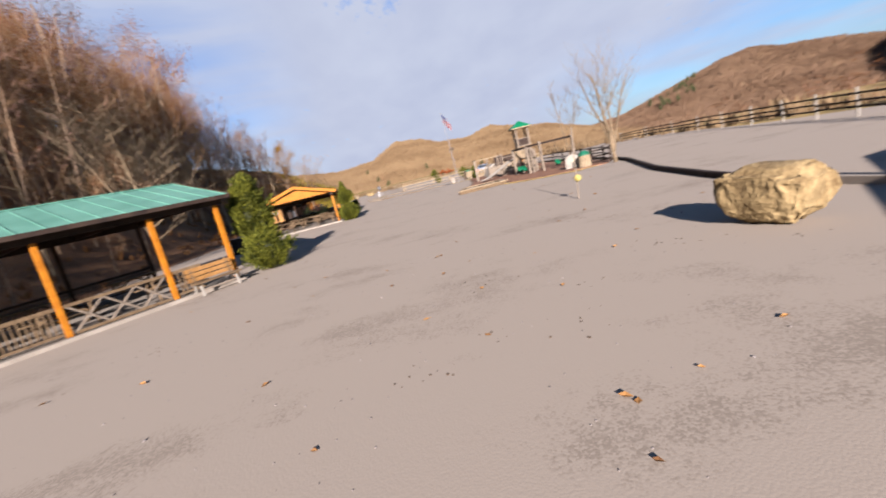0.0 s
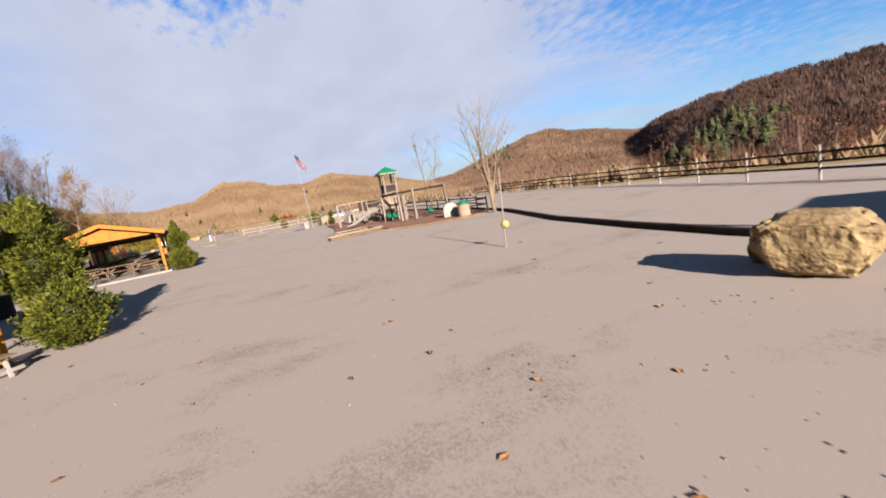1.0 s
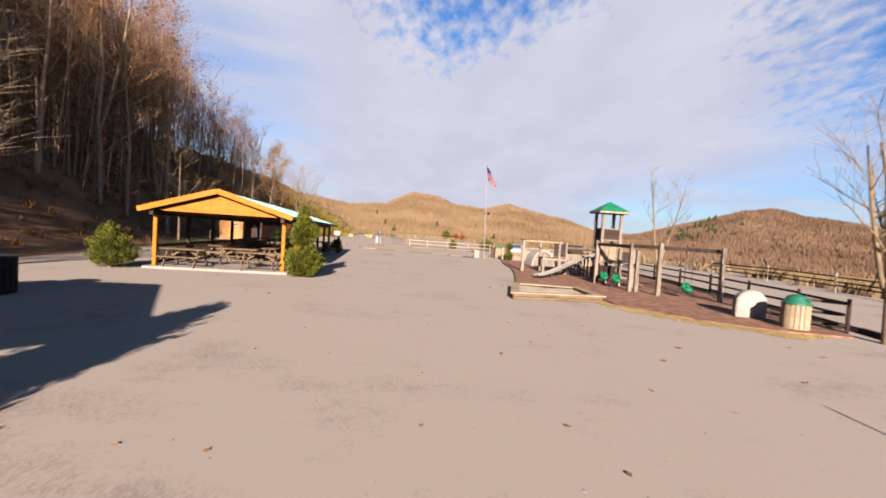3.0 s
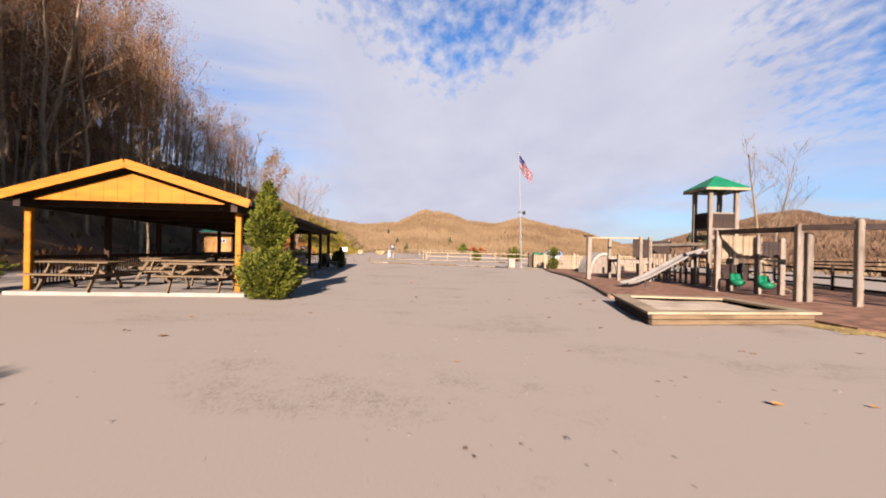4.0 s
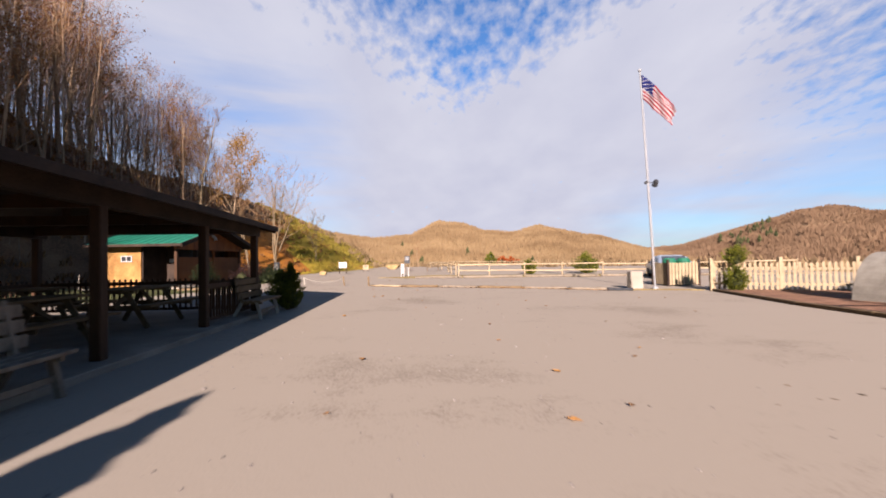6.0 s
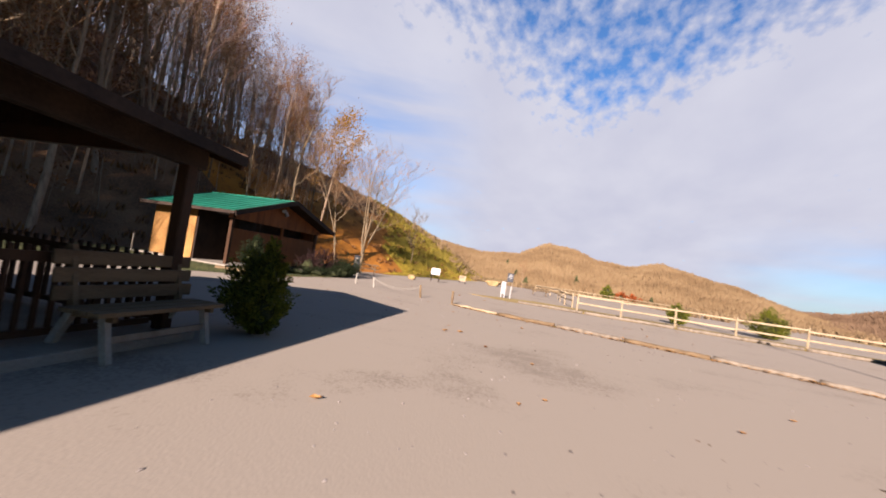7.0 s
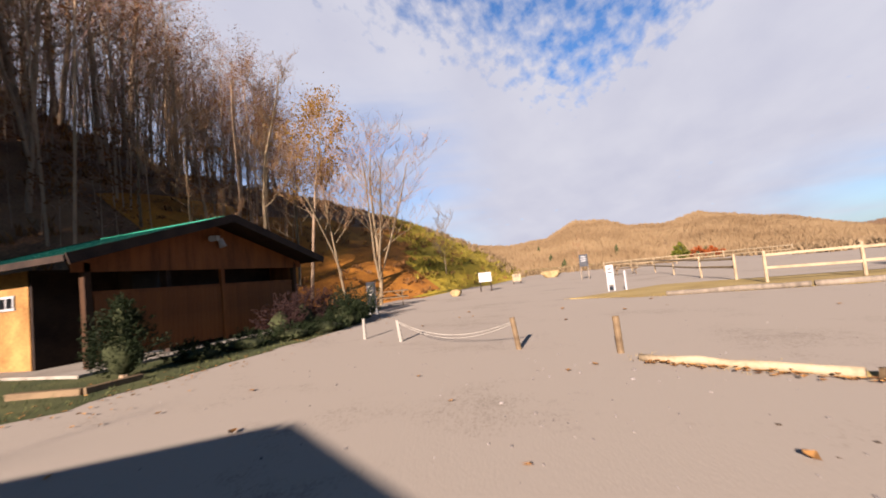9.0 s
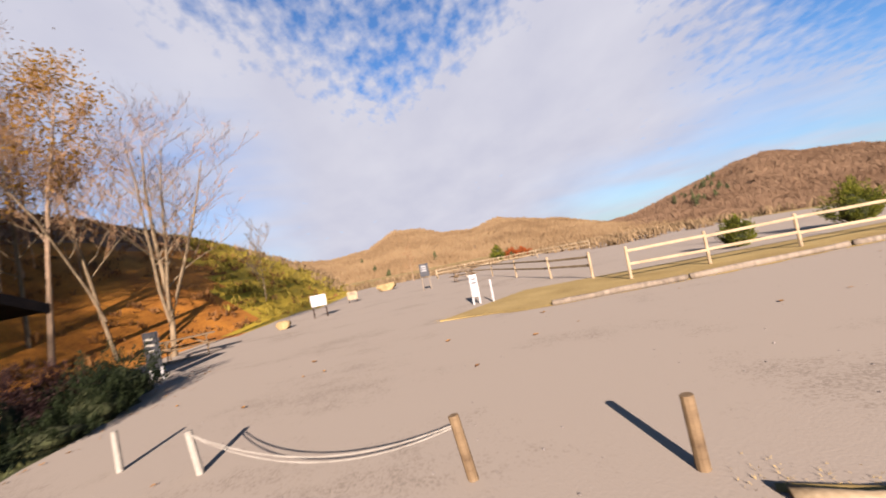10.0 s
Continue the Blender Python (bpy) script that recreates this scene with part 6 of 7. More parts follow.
def slope_woods(count, seed, place, label):
    """A wood in the distance: thin stems that fork into curving limbs with fine twigs, nearly bare."""
    rng = random.Random(seed)
    stems, sf, twigs, tf, leaves = [], [], [], [], []

    def shoot(p, q, w):
        side = (q - p).cross(Vector((rng.gauss(0, 1), rng.gauss(0, 1), rng.gauss(0, 1)))).normalized() * w
        b = len(twigs)
        twigs.extend((tuple(p - side), tuple(p + side), tuple(q)))
        tf.append((b, b + 1, b + 2))

    def limb(p, d, length, w):
        """Two bends, with twigs along them."""
        for k in range(3):
            q = p + d * length / 3
            shoot(p, q + d * length * 0.12, w * (1 - 0.28 * k))
            for _ in range(3 if k else 2):
                e = p.lerp(q, rng.random())
                t = (d + Vector((rng.gauss(0, 0.8), rng.gauss(0, 0.8), rng.gauss(0.2, 0.4)))).normalized()
                shoot(e, e + t * length * rng.uniform(0.25, 0.5), w * 0.5)
            d = (d + Vector((rng.gauss(0, 0.2), rng.gauss(0, 0.2), 0.15))).normalized()
            p = q
        return p

    while count:
        spot = place(rng)
        if spot is None:
            continue
        x, y, h = spot
        count -= 1
        z = float(ground_height(np.array(x), np.array(y)))
        lean = Vector((rng.gauss(0.03, 0.06), rng.gauss(0, 0.06), 1))
        r = h * 0.006 * rng.uniform(0.6, 1.2)
        foot = Vector((x, y, z - 0.2))
        b = len(stems)
        for t, rr in ((0, r), (0.5, r * 0.7), (1, r * 0.12)):
            c = foot + lean * h * t
            for j in range(4):
                stems.append((c.x + rr * math.cos(j * 1.57), c.y + rr * math.sin(j * 1.57), c.z))
        for k in range(2):
            for j in range(4):
                sf.append((b + 4 * k + j, b + 4 * k + (j + 1) % 4, b + 4 * k + 4 + (j + 1) % 4, b + 4 * k + 4 + j))
        first = rng.uniform(0.12, 0.4)
        clad = rng.random() < 0.5
        for k in range(9):
            t = first + (0.97 - first) * (k + rng.random()) / 9
            a = rng.uniform(0, 6.283)
            d = Vector((math.cos(a), math.sin(a), rng.uniform(0.35, 1.2))).normalized()
            tip = limb(foot + lean * h * t, d, h * rng.uniform(0.2, 0.36) * (1.15 - 0.55 * t), h * 0.0017)
            if clad:
                for _ in range(12):
                    leaves.append(tip + Vector((rng.gauss(0, 1), rng.gauss(0, 1), rng.gauss(0, 0.6))) * h * 0.06)
    ob = new("withered_leaves", leaf_mesh("withered_leaves", leaves, rng, 1, 0.095, 0.1, M["rust_leaf"]))
    tagged(ob, "rust-red withered leaves still on " + label, "woodland", "", "stuff")
    ob = new("slope_woods", mesh_of("slope_woods", stems, sf, M["bark"]))
    tagged(ob, "thin grey-brown stems of " + label, "woodland", "", "stuff")
    ob = new("slope_woods", mesh_of("slope_woods", twigs, tf, M["brown_twig"]))
    tagged(ob, "fine reddish brown twigs of " + label, "woodland", "", "stuff")


M["brown_twig"] = foliage("reddish_twigs", (0.12, 0.070, 0.049), (0.26, 0.155, 0.108), 0.95, 0.08, 0.3)
slope_woods(1020, 8, on_hillside, "the hillside wood")


def understorey(rng):
    y = rng.uniform(10, 80)
    x = float(toe(y)) - 3 - rng.random() * 50
    if y > wood_edge(x) + 4 or (x > -23 and y < 43):
        return None
    return x, y, rng.uniform(2.5, 6.5)


slope_woods(450, 10, understorey, "the saplings under the hillside wood")
slope_woods(330, 9, beyond_fence, "the thicket beyond the fence")


# ---- furniture and small things ----
def picnic_table():
    ob = thing("picnic_table", Matrix.Identity(4), "wooden picnic table with fixed plank benches", "picnic table", "picnic tables")
    for i in range(5):
        bm = B()
        box(bm, (1.83, 0.135, 0.04), (0, -0.29 + 0.145 * i, 0.74), bevel=0.005)
        part("top_plank", bm, M["table_wood"], ob)
    for y in (-0.72, 0.72):
        bm = B()
        box(bm, (1.83, 0.26, 0.04), (0, y, 0.44), bevel=0.005)
        part("bench_plank", bm, M["table_wood"], ob)
    for x in (-0.62, 0.62):
        for s in (-1, 1):
            bm = B()
            beam(bm, (x, s * 0.62, 0.0), (x, s * 0.2, 0.72), 0.04, 0.09)
            part("leg", bm, M["table_wood"], ob)
        bm = B()
        beam(bm, (x + 0.045, -0.8, 0.39), (x + 0.045, 0.8, 0.39), 0.04, 0.09)
        beam(bm, (x + 0.045, -0.34, 0.69), (x + 0.045, 0.34, 0.69), 0.04, 0.07)
        part("cross_bar", bm, M["table_wood"], ob)
        bm = B()
        beam(bm, (x, 0, 0.4), (x * 0.2, 0, 0.71), 0.04, 0.07)
        part("brace", bm, M["table_wood"], ob)
    return ob


table = picnic_table()
SLAB = Matrix.Translation((0, 0, 0.1))
table.matrix_basis = PAV_FAR @ SLAB @ placed(-1.45, 0.75, 2)
for x, y, r in ((-4.55, 0.75, -3), (-3.0, 2.6, 4), (-1.9, 4.6, 90), (-4.5, 4.8, 88), (-1.9, 7.4, 90), (-4.4, 7.6, 91), (-2.0, 10.4, 89), (-4.4, 10.4, 92), (-2.1, 13.2, 90), (-4.4, 13.1, 90)):
    copy_thing(table, PAV_FAR @ SLAB @ placed(x, y, r))
for x, y, r in ((-2.0, 11.0, 90), (-2.0, 8.0, 91), (-2.0, 5.0, 89), (-2.1, 2.2, 90), (-5.6, 11.0, 90), (-5.6, 8.0, 90), (-5.5, 5.0, 92)):
    copy_thing(table, near @ SLAB @ placed(x, y, r))
copy_thing(table, placed(-14.4, 48.2, 25))
copy_thing(table, placed(-2.4, 62.5, 5))


def park_bench(m, mat, label, back_mat=None, leg_mat="grey_wood"):
    ob = thing("park_bench", m, label, "bench", "park benches")
    for i in range(3):
        bm = B()
        box(bm, (1.55, 0.13, 0.04), (0, -0.34 + 0.15 * i, 0.44), bevel=0.005)
        part("seat_slat", bm, M[mat], ob)
    for i in range(3):
        bm = B()
        box(bm, (1.55, 0.035, 0.13), (0, 0.1 + 0.03 * i, 0.56 + 0.155 * i), bevel=0.005)
        part("back_slat", bm, M[back_mat or mat], ob)
    for x in (-0.6, 0.6):
        bm = B()
        beam(bm, (x, -0.36, 0), (x, -0.26, 0.42), 0.06, 0.07)
        part("leg", bm, M[leg_mat], ob)
        bm = B()
        beam(bm, (x, 0.3, 0), (x, 0.06, 0.42), 0.06, 0.07)
        part("leg", bm, M[leg_mat], ob)
        bm = B()
        beam(bm, (x, 0.06, 0.36), (x, 0.2, 0.98), 0.05, 0.07)
        beam(bm, (x, -0.38, 0.4), (x, 0.1, 0.4), 0.05, 0.07)
        part("back_post", bm, M[mat], ob)
    bm = B()
    beam(bm, (-0.6, -0.3, 0.2), (0.6, -0.3, 0.2), 0.04, 0.06)
    part("stretcher", bm, M["grey_wood"], ob)
    return ob


park_bench(placed(-4.62, 22.35, 95.5), "table_wood", "weathered brown park bench standing in the pavilion's shade", None, "stone")
park_bench(placed(-4.0, 15.6, 97), "grey_wood", "weathered park bench beside a pavilion post")
park_bench(PAV_NEAR @ placed(0.05, -1.4, 90), "table_wood", "brown plank bench in front of the long pavilion", "tan_ply", "stone")


# the wheel stop that ends the row of kerb logs by the stone marker
tagged(log((6.15, 28.98, 0.05), (7.05, 28.72, 0.05), 0.06, "black rubber-like log end beside the stone marker", "black"), category="log")

# cross braces on the long pavilion's front, between the posts
def cross_panel(a, b, z0=0.15, z1=0.95):
    ob = thing("lattice_rail", near, "low cross-braced timber rail between pavilion posts", "railing")
    a, b = Vector(a), Vector(b)
    for z in (z0 + 0.02, z1):
        bm = B()
        beam(bm, a + Vector((0, 0, z)), b + Vector((0, 0, z)), 0.05, 0.08)
        part("rail", bm, M["table_wood"], ob)
    n = 3
    for i in range(n):
        p, q = a.lerp(b, i / n), a.lerp(b, (i + 1) / n)
        for u, v in ((p, q), (q, p)):
            bm = B()
            beam(bm, u + Vector((0.0, 0, z0 + 0.03)), v + Vector((0.0, 0, z1 - 0.03)), 0.035, 0.05)
            part("cross_brace", bm, M["grey_wood"], ob)


cross_panel((-0.42, 7.85, 0), (-0.42, 10.35, 0))


def bin_enclosure():
    ob = thing("bin_enclosure", placed(10.1, 30.9, 8), "pale slatted timber enclosure round green litter bins", "bin enclosure")
    for k, (a, b) in enumerate((((-0.7, 0), (0.7, 0)), ((0.7, 0), (0.7, 1.1)), ((-0.7, 1.1), (-0.7, 0)))):
        planks(ob, "slat", a, b, 0.05, 1.0, "pale_wood", 9 if k == 0 else 7, 0.03, 0.78)
    for x, y in ((-0.7, 0), (0.7, 0), (-0.7, 1.1), (0.7, 1.1)):
        bm = B()
        box(bm, (0.1, 0.1, 1.15), (x * 1.02, y, 0.57), bevel=0.01)
        part("post", bm, M["dark_wood"], ob)
    for x in (-0.32, 0.34):
        bm = B()
        rod(bm, (x, 0.5, 0), (x, 0.5, 1.05), 0.26, 0.29, 16)
        rod(bm, (x, 0.5, 1.05), (x, 0.5, 1.2), 0.31, 0.22, 16)
        part("bin", bm, M["dark_green"], ob, "dark green plastic bin")


bin_enclosure()


def board_sign(m, w, h, z, label, face="white_paint", leg="dark_wood", bars=4, ink="black", tilt=0.0):
    ob = thing("notice_board", m, label, "sign")
    for x in (-w * 0.42, w * 0.42):
        bm = B()
        rod(bm, (x, 0.04, -0.05), (x, 0.04, z + h), 0.04, 0.035)
        part("leg", bm, M[leg], ob)
    bm = B()
    box(bm, (w, 0.05, h), (0, 0, z + h / 2), bevel=0.006)
    board = part("board", bm, M[face], ob)
    for i in range(bars):
        bm = B()
        box(bm, (w * (0.7 if i % 2 else 0.55), 0.006, h * 0.06), (0, -0.028, z + h * (0.8 - 0.17 * i)))
        part("text_bar", bm, M[ink], board)
    return ob


board_sign(placed(-11.1, 55.2, 8), 0.8, 0.6, 0.6, "white notice board on dark legs beside the road", bars=0)
board_sign(placed(-10.6, 64.0, 5), 0.7, 0.6, 0.2, "small tan notice board on the verge", "pale_wood", bars=2)
board_sign(placed(-5.15, 60.3, 0), 0.6, 0.85, 0.9, "black sign board with pale lines on posts", "black", "grey_wood", 3, "white_paint")
board_sign(placed(-13.15, 44.0, -30), 0.6, 0.95, 0.35, "dark framed notice board by the washroom hedge", "black", "white_paint", 3, "stone")
board_sign(placed(-3.95, 46.2, 0), 0.26, 0.75, 0.25, "narrow white sign on a short post at the verge", "white_paint", "white_paint", 2)
short_post(-3.45, 45.9, 0.75, 0.04, "white_paint", "short white post on the verge")
boulder("boulder", -8.6, 73.0, (0.9, 0.5, 0.35), 12.0, "pale boulder lying on the verge by the road")
boulder("boulder", -12.2, 52.3, (0.3, 0.25, 0.2), 14.0, "small pale rock at the foot of the slope")
boulder("boulder", -15.5, 45.8, (0.35, 0.3, 0.2), 15.0, "small tan rock at the foot of the slope")


def timber_planter():
    ob = thing("planter_edge", placed(-12.5, 32.95, 12), "low weathered timber edging round the cone shrub", "planter")
    for a, b in (((-0.75, -0.35), (0.55, -0.35)), ((0.55, -0.35), (0.75, 0.5))):
        bar(ob, "timber", (*a, 0.06), (*b, 0.06), 0.12, 0.12, "table_wood")


timber_planter()


def standpipe():
    ob = thing("standpipe", placed(-19.6, 34.2, 0), "thin grey water standpipe with a tap", "tap")
    bm = B()
    rod(bm, (0, 0, 0), (0, 0, 0.75), 0.025)
    part("pipe", bm, M["concrete"], ob)
    bm = B()
    rod(bm, (0, 0, 0.72), (0.12, -0.08, 0.7), 0.022)
    box(bm, (0.1, 0.02, 0.02), (0, 0, 0.8))
    part("spout", bm, M["concrete"], ob)


standpipe()

# bare-earth and grass verge with its kerb, north of the lot
VERGE = [(-5.4, 43.8), (-2.6, 42.5), (0.8, 42.0), (5.0, 41.8), (10.0, 41.3), (16.0, 40.7), (24.0, 39.6), (24.0, 43.2), (14.0, 44.4), (5.0, 46.0), (-2.0, 47.4)]


def verge():
    bm = B()
    f = bm.faces.new([bm.verts.new((x, y, 0.022)) for x, y in VERGE])
    r = bmesh.ops.extrude_face_region(bm, geom=[f])
    for v in r["geom"]:
        if isinstance(v, bmesh.types.BMVert):
            v.co.z = -0.1
    bmesh.ops.triangulate(bm, faces=bm.faces[:])
    bmesh.ops.recalc_face_normals(bm, faces=bm.faces[:])
    structure("verge", bm, M["verge_grass"], "strip of dry yellow grass along the road", "ground")


verge()


def grass_edge():
    """Ragged strip of dry grass where the mulch meets the gravel."""
    rng = random.Random(31)
    inner = [Vector((x, y)) for x, y in ((9.5, 8.6), (9.75, 7.2), (9.8, 5.0), (10.6, 3.5), (11.9, 2.2), (13.3, 1.3), (14.8, 0.95))]
    line, wide = [], []
    for a, b in zip(inner, inner[1:]):
        for i in range(10):
            line.append(a.lerp(b, i / 10))
    for i, p in enumerate(line):
        d = (line[min(i + 1, len(line) - 1)] - line[max(i - 1, 0)]).normalized()
        out = Vector((d.y, -d.x))
        out = -out if out.x > 0 else out
        wide.append(p + out * (0.35 + 0.45 * rng.random()) * min(1.0, i / 6, (len(line) - 1 - i) / 6))
    verts = [(p.x, p.y, 0.03) for p in line] + [(p.x, p.y, 0.008) for p in wide]
    n = len(line)
    faces = [(i, i + 1, n + i + 1, n + i) for i in range(n - 1)]
    ob = new("grass_edge", mesh_of("grass_edge", verts, faces, M["verge_grass"], True))
    tagged(ob, "ragged strip of dry grass along the mulch", "ground", "", "structure")
    blades, bf = [], []
    for _ in range(1800):
        i = rng.randrange(n)
        p = line[i].lerp(wide[i], rng.random() ** 0.8 * 1.15)
        h, a = rng.uniform(0.02, 0.07), rng.uniform(0, 6.283)
        w = Vector((math.cos(a), math.sin(a), 0)) * 0.006
        q = Vector((p.x + rng.uniform(-.1, .1), p.y + rng.uniform(-.1, .1), 0.01))
        b = len(blades)
        blades += [tuple(q - w), tuple(q + w), tuple(q + Vector((rng.gauss(0, .02), rng.gauss(0, .02), h)))]
        bf.append((b, b + 1, b + 2))
    ob = new("grass_blades", mesh_of("grass_blades", blades, bf, M["verge_grass"]))
    tagged(ob, "short dry grass blades at the playground edge", "grass", "", "stuff")


grass_edge()


def dry_strip(line, wide, blades, label, seed, tall=(0.04, 0.11)):
    """A ragged strip of dry grass along a line, with its blades."""
    rng = random.Random(seed)
    pts = []
    for a, b in zip(line, line[1:]):
        a, b = Vector((*a, 0)), Vector((*b, 0))
        k = max(2, int((b - a).length / 0.25))
        side = Vector((a.y - b.y, b.x - a.x, 0)).normalized()
        pts += [(a.lerp(b, i / k), side) for i in range(k)]
    verts, faces = [], []
    for i, (p, side) in enumerate(pts):
        w = wide * (0.45 + 0.7 * abs(noise.noise(p * 0.9 + Vector((seed, 0, 0))) * 1.6)) * min(1.0, 0.15 + i / 5, 0.15 + (len(pts) - 1 - i) / 5)
        verts += [tuple(p - side * w + Vector((0, 0, 0.006))), tuple(p + Vector((0, 0, 0.035))), tuple(p + side * w * 0.8 + Vector((0, 0, 0.006)))]
    for i in range(len(pts) - 1):
        for j in range(2):
            faces.append((3 * i + j, 3 * i + 3 + j, 3 * i + 4 + j, 3 * i + 1 + j))
    ob = new("grass_strip", mesh_of("grass_strip", verts, faces, M["verge_grass"], True))
    tagged(ob, label, "ground", "", "structure")
    tufts, tf = [], []
    for _ in range(blades):
        p, side = rng.choice(pts)
        q = p + side * rng.gauss(0, wide * 0.5) + Vector((rng.uniform(-.15, .15), rng.uniform(-.15, .15), 0.005))
        a, h = rng.uniform(0, 6.283), rng.uniform(*tall)
        w = Vector((math.cos(a), math.sin(a), 0)) * 0.004
        b = len(tufts)
        tufts += [tuple(q - w), tuple(q + w), tuple(q + Vector((rng.gauss(0, .4), rng.gauss(0, .4), 1)) * h)]
        tf.append((b, b + 1, b + 2))
    ob = new("grass_blades", mesh_of("grass_blades", tufts, tf, M["verge_grass"]))
    tagged(ob, "short straw-coloured blades of " + label, "grass", "", "stuff")


dry_strip([(x, y + 0.12) for x, y in KERB], 0.2, 2600, "dry grass along the kerb logs", 41, (0.008, 0.025))
dry_strip([(7.0, 28.95), (8.2, 28.85), (9.7, 28.3)], 0.25, 700, "dry grass round the foot of the flagpole", 44, (0.02, 0.06))
dry_strip([(x, y + 0.1) for x, y in VERGE[:7]], 0.3, 3600, "dry yellow grass at the verge's edge", 42, (0.025, 0.06))

# lawn green with the shade of slope and washroom put into it
M["lawn"] = material("shade_dark_lawn", (0.020, 0.026, 0.008), (0.062, 0.060, 0.020), 0.8, 0.95, 0.7, 24.0)


def lawn():
    """Thin grass between the lot and the wooded slope, round the washroom."""
    edge = [(20, -13.8), (25, -12.9), (28, -12.5), (30.5, -11.9), (32, -11.2), (36, -11.3), (40, -11.6), (43, -12.6), (45, -14.5)]
    ys, xs = [p[0] for p in edge], [p[1] for p in edge]
    ay = np.arange(20, 45.01, 0.4)
    verts, faces, cols = [], [], 24
    for i, y in enumerate(ay):
        x1 = float(np.interp(y, ys, xs)) + 0.25 * noise.noise(Vector((0, y * 1.3, 4)))
        x0 = min(float(toe(y)) - 0.5, x1 - 1)
        for j in range(cols + 1):
            x = x1 + (x0 - x1) * j / cols
            verts.append((x, y, float(ground_height(np.array(x), np.array(y))) + (0.004 if j == 0 else 0.022 + 0.012 * noise.noise(Vector((x, y, 0))))))
        if i:
            k = (i - 1) * (cols + 1)
            faces += [(k + j, k + j + 1, k + cols + 2 + j, k + cols + 1 + j) for j in range(cols)]
    tagged(new("lawn", mesh_of("lawn", verts, [q[::-1] for q in faces], M["lawn"], True)), "thin grass coloured dark for shade between the gravel and the wooded slope", "ground", "", "structure")
    rng = random.Random(43)
    tufts, tf = [], []
    for _ in range(5000):
        y = rng.uniform(20.2, 44.5)
        x = float(np.interp(y, ys, xs)) - 0.05 - rng.random() ** 1.7 * 5
        if x < -13.4 and 33.8 < y < 41.5:
            continue
        q = Vector((x, y, float(ground_height(np.array(x), np.array(y))) + 0.015))
        a, h = rng.uniform(0, 6.283), rng.uniform(0.03, 0.1)
        w = Vector((math.cos(a), math.sin(a), 0)) * 0.008
        b = len(tufts)
        tufts += [tuple(q - w), tuple(q + w), tuple(q + Vector((rng.gauss(0, .03), rng.gauss(0, .03), h)))]
        tf.append((b, b + 1, b + 2))
    tagged(new("grass_blades", mesh_of("grass_blades", tufts, tf, M["lawn"])), "thin green blades of the lawn, coloured dark for shade", "grass", "", "stuff")


lawn()
for a, b in zip(VERGE[1:6], VERGE[2:7]):
    log((a[0], a[1] - 0.05, 0.07), (a[0] + (b[0] - a[0]) * 0.97, a[1] + (b[1] - a[1]) * 0.97 - 0.05, 0.07), 0.08, "thin weathered log edging the grass verge", "grey_wood")
rail_fence([(0.3, 46.6, 0), (-0.1, 50, 0), (-0.4, 55, 0), (-0.6, 61, 0), (-1.5, 68, 0), (-3.5, 76, 0)], 0.95, ("pale_wood", "pale_wood"), "split rail fence of pale wood running up the road", "", (0.45, 0.8))
rail_fence([(-3.5, 78, 0), (0, 80.5, 0), (4, 81, 0), (8, 79, 0), (12, 74, 0)], 0.95, ("pale_wood", "pale_wood"), "far rail fence of pale wood at the lot's end", "", (0.5, 0.85))


# ---- parked car ----
M["car_paint"] = material("silver_blue_paint", (0.30, 0.34, 0.38), (0.40, 0.44, 0.48), 1.0, 0.3, 0.0, 20.0, metal=0.6)
M["tyre"] = material("tyre_rubber", (0.012, 0.012, 0.012), (0.03, 0.03, 0.03), 4.0, 0.85, 0.2, 60.0)
M["car_glass"] = material("dark_car_glass", (0.02, 0.025, 0.03), (0.04, 0.045, 0.05), 1.0, 0.08, 0.0, 10.0)
M["tail_red"] = material("red_lens", (0.35, 0.012, 0.012), (0.5, 0.02, 0.02), 2.0, 0.25, 0.0, 20.0)


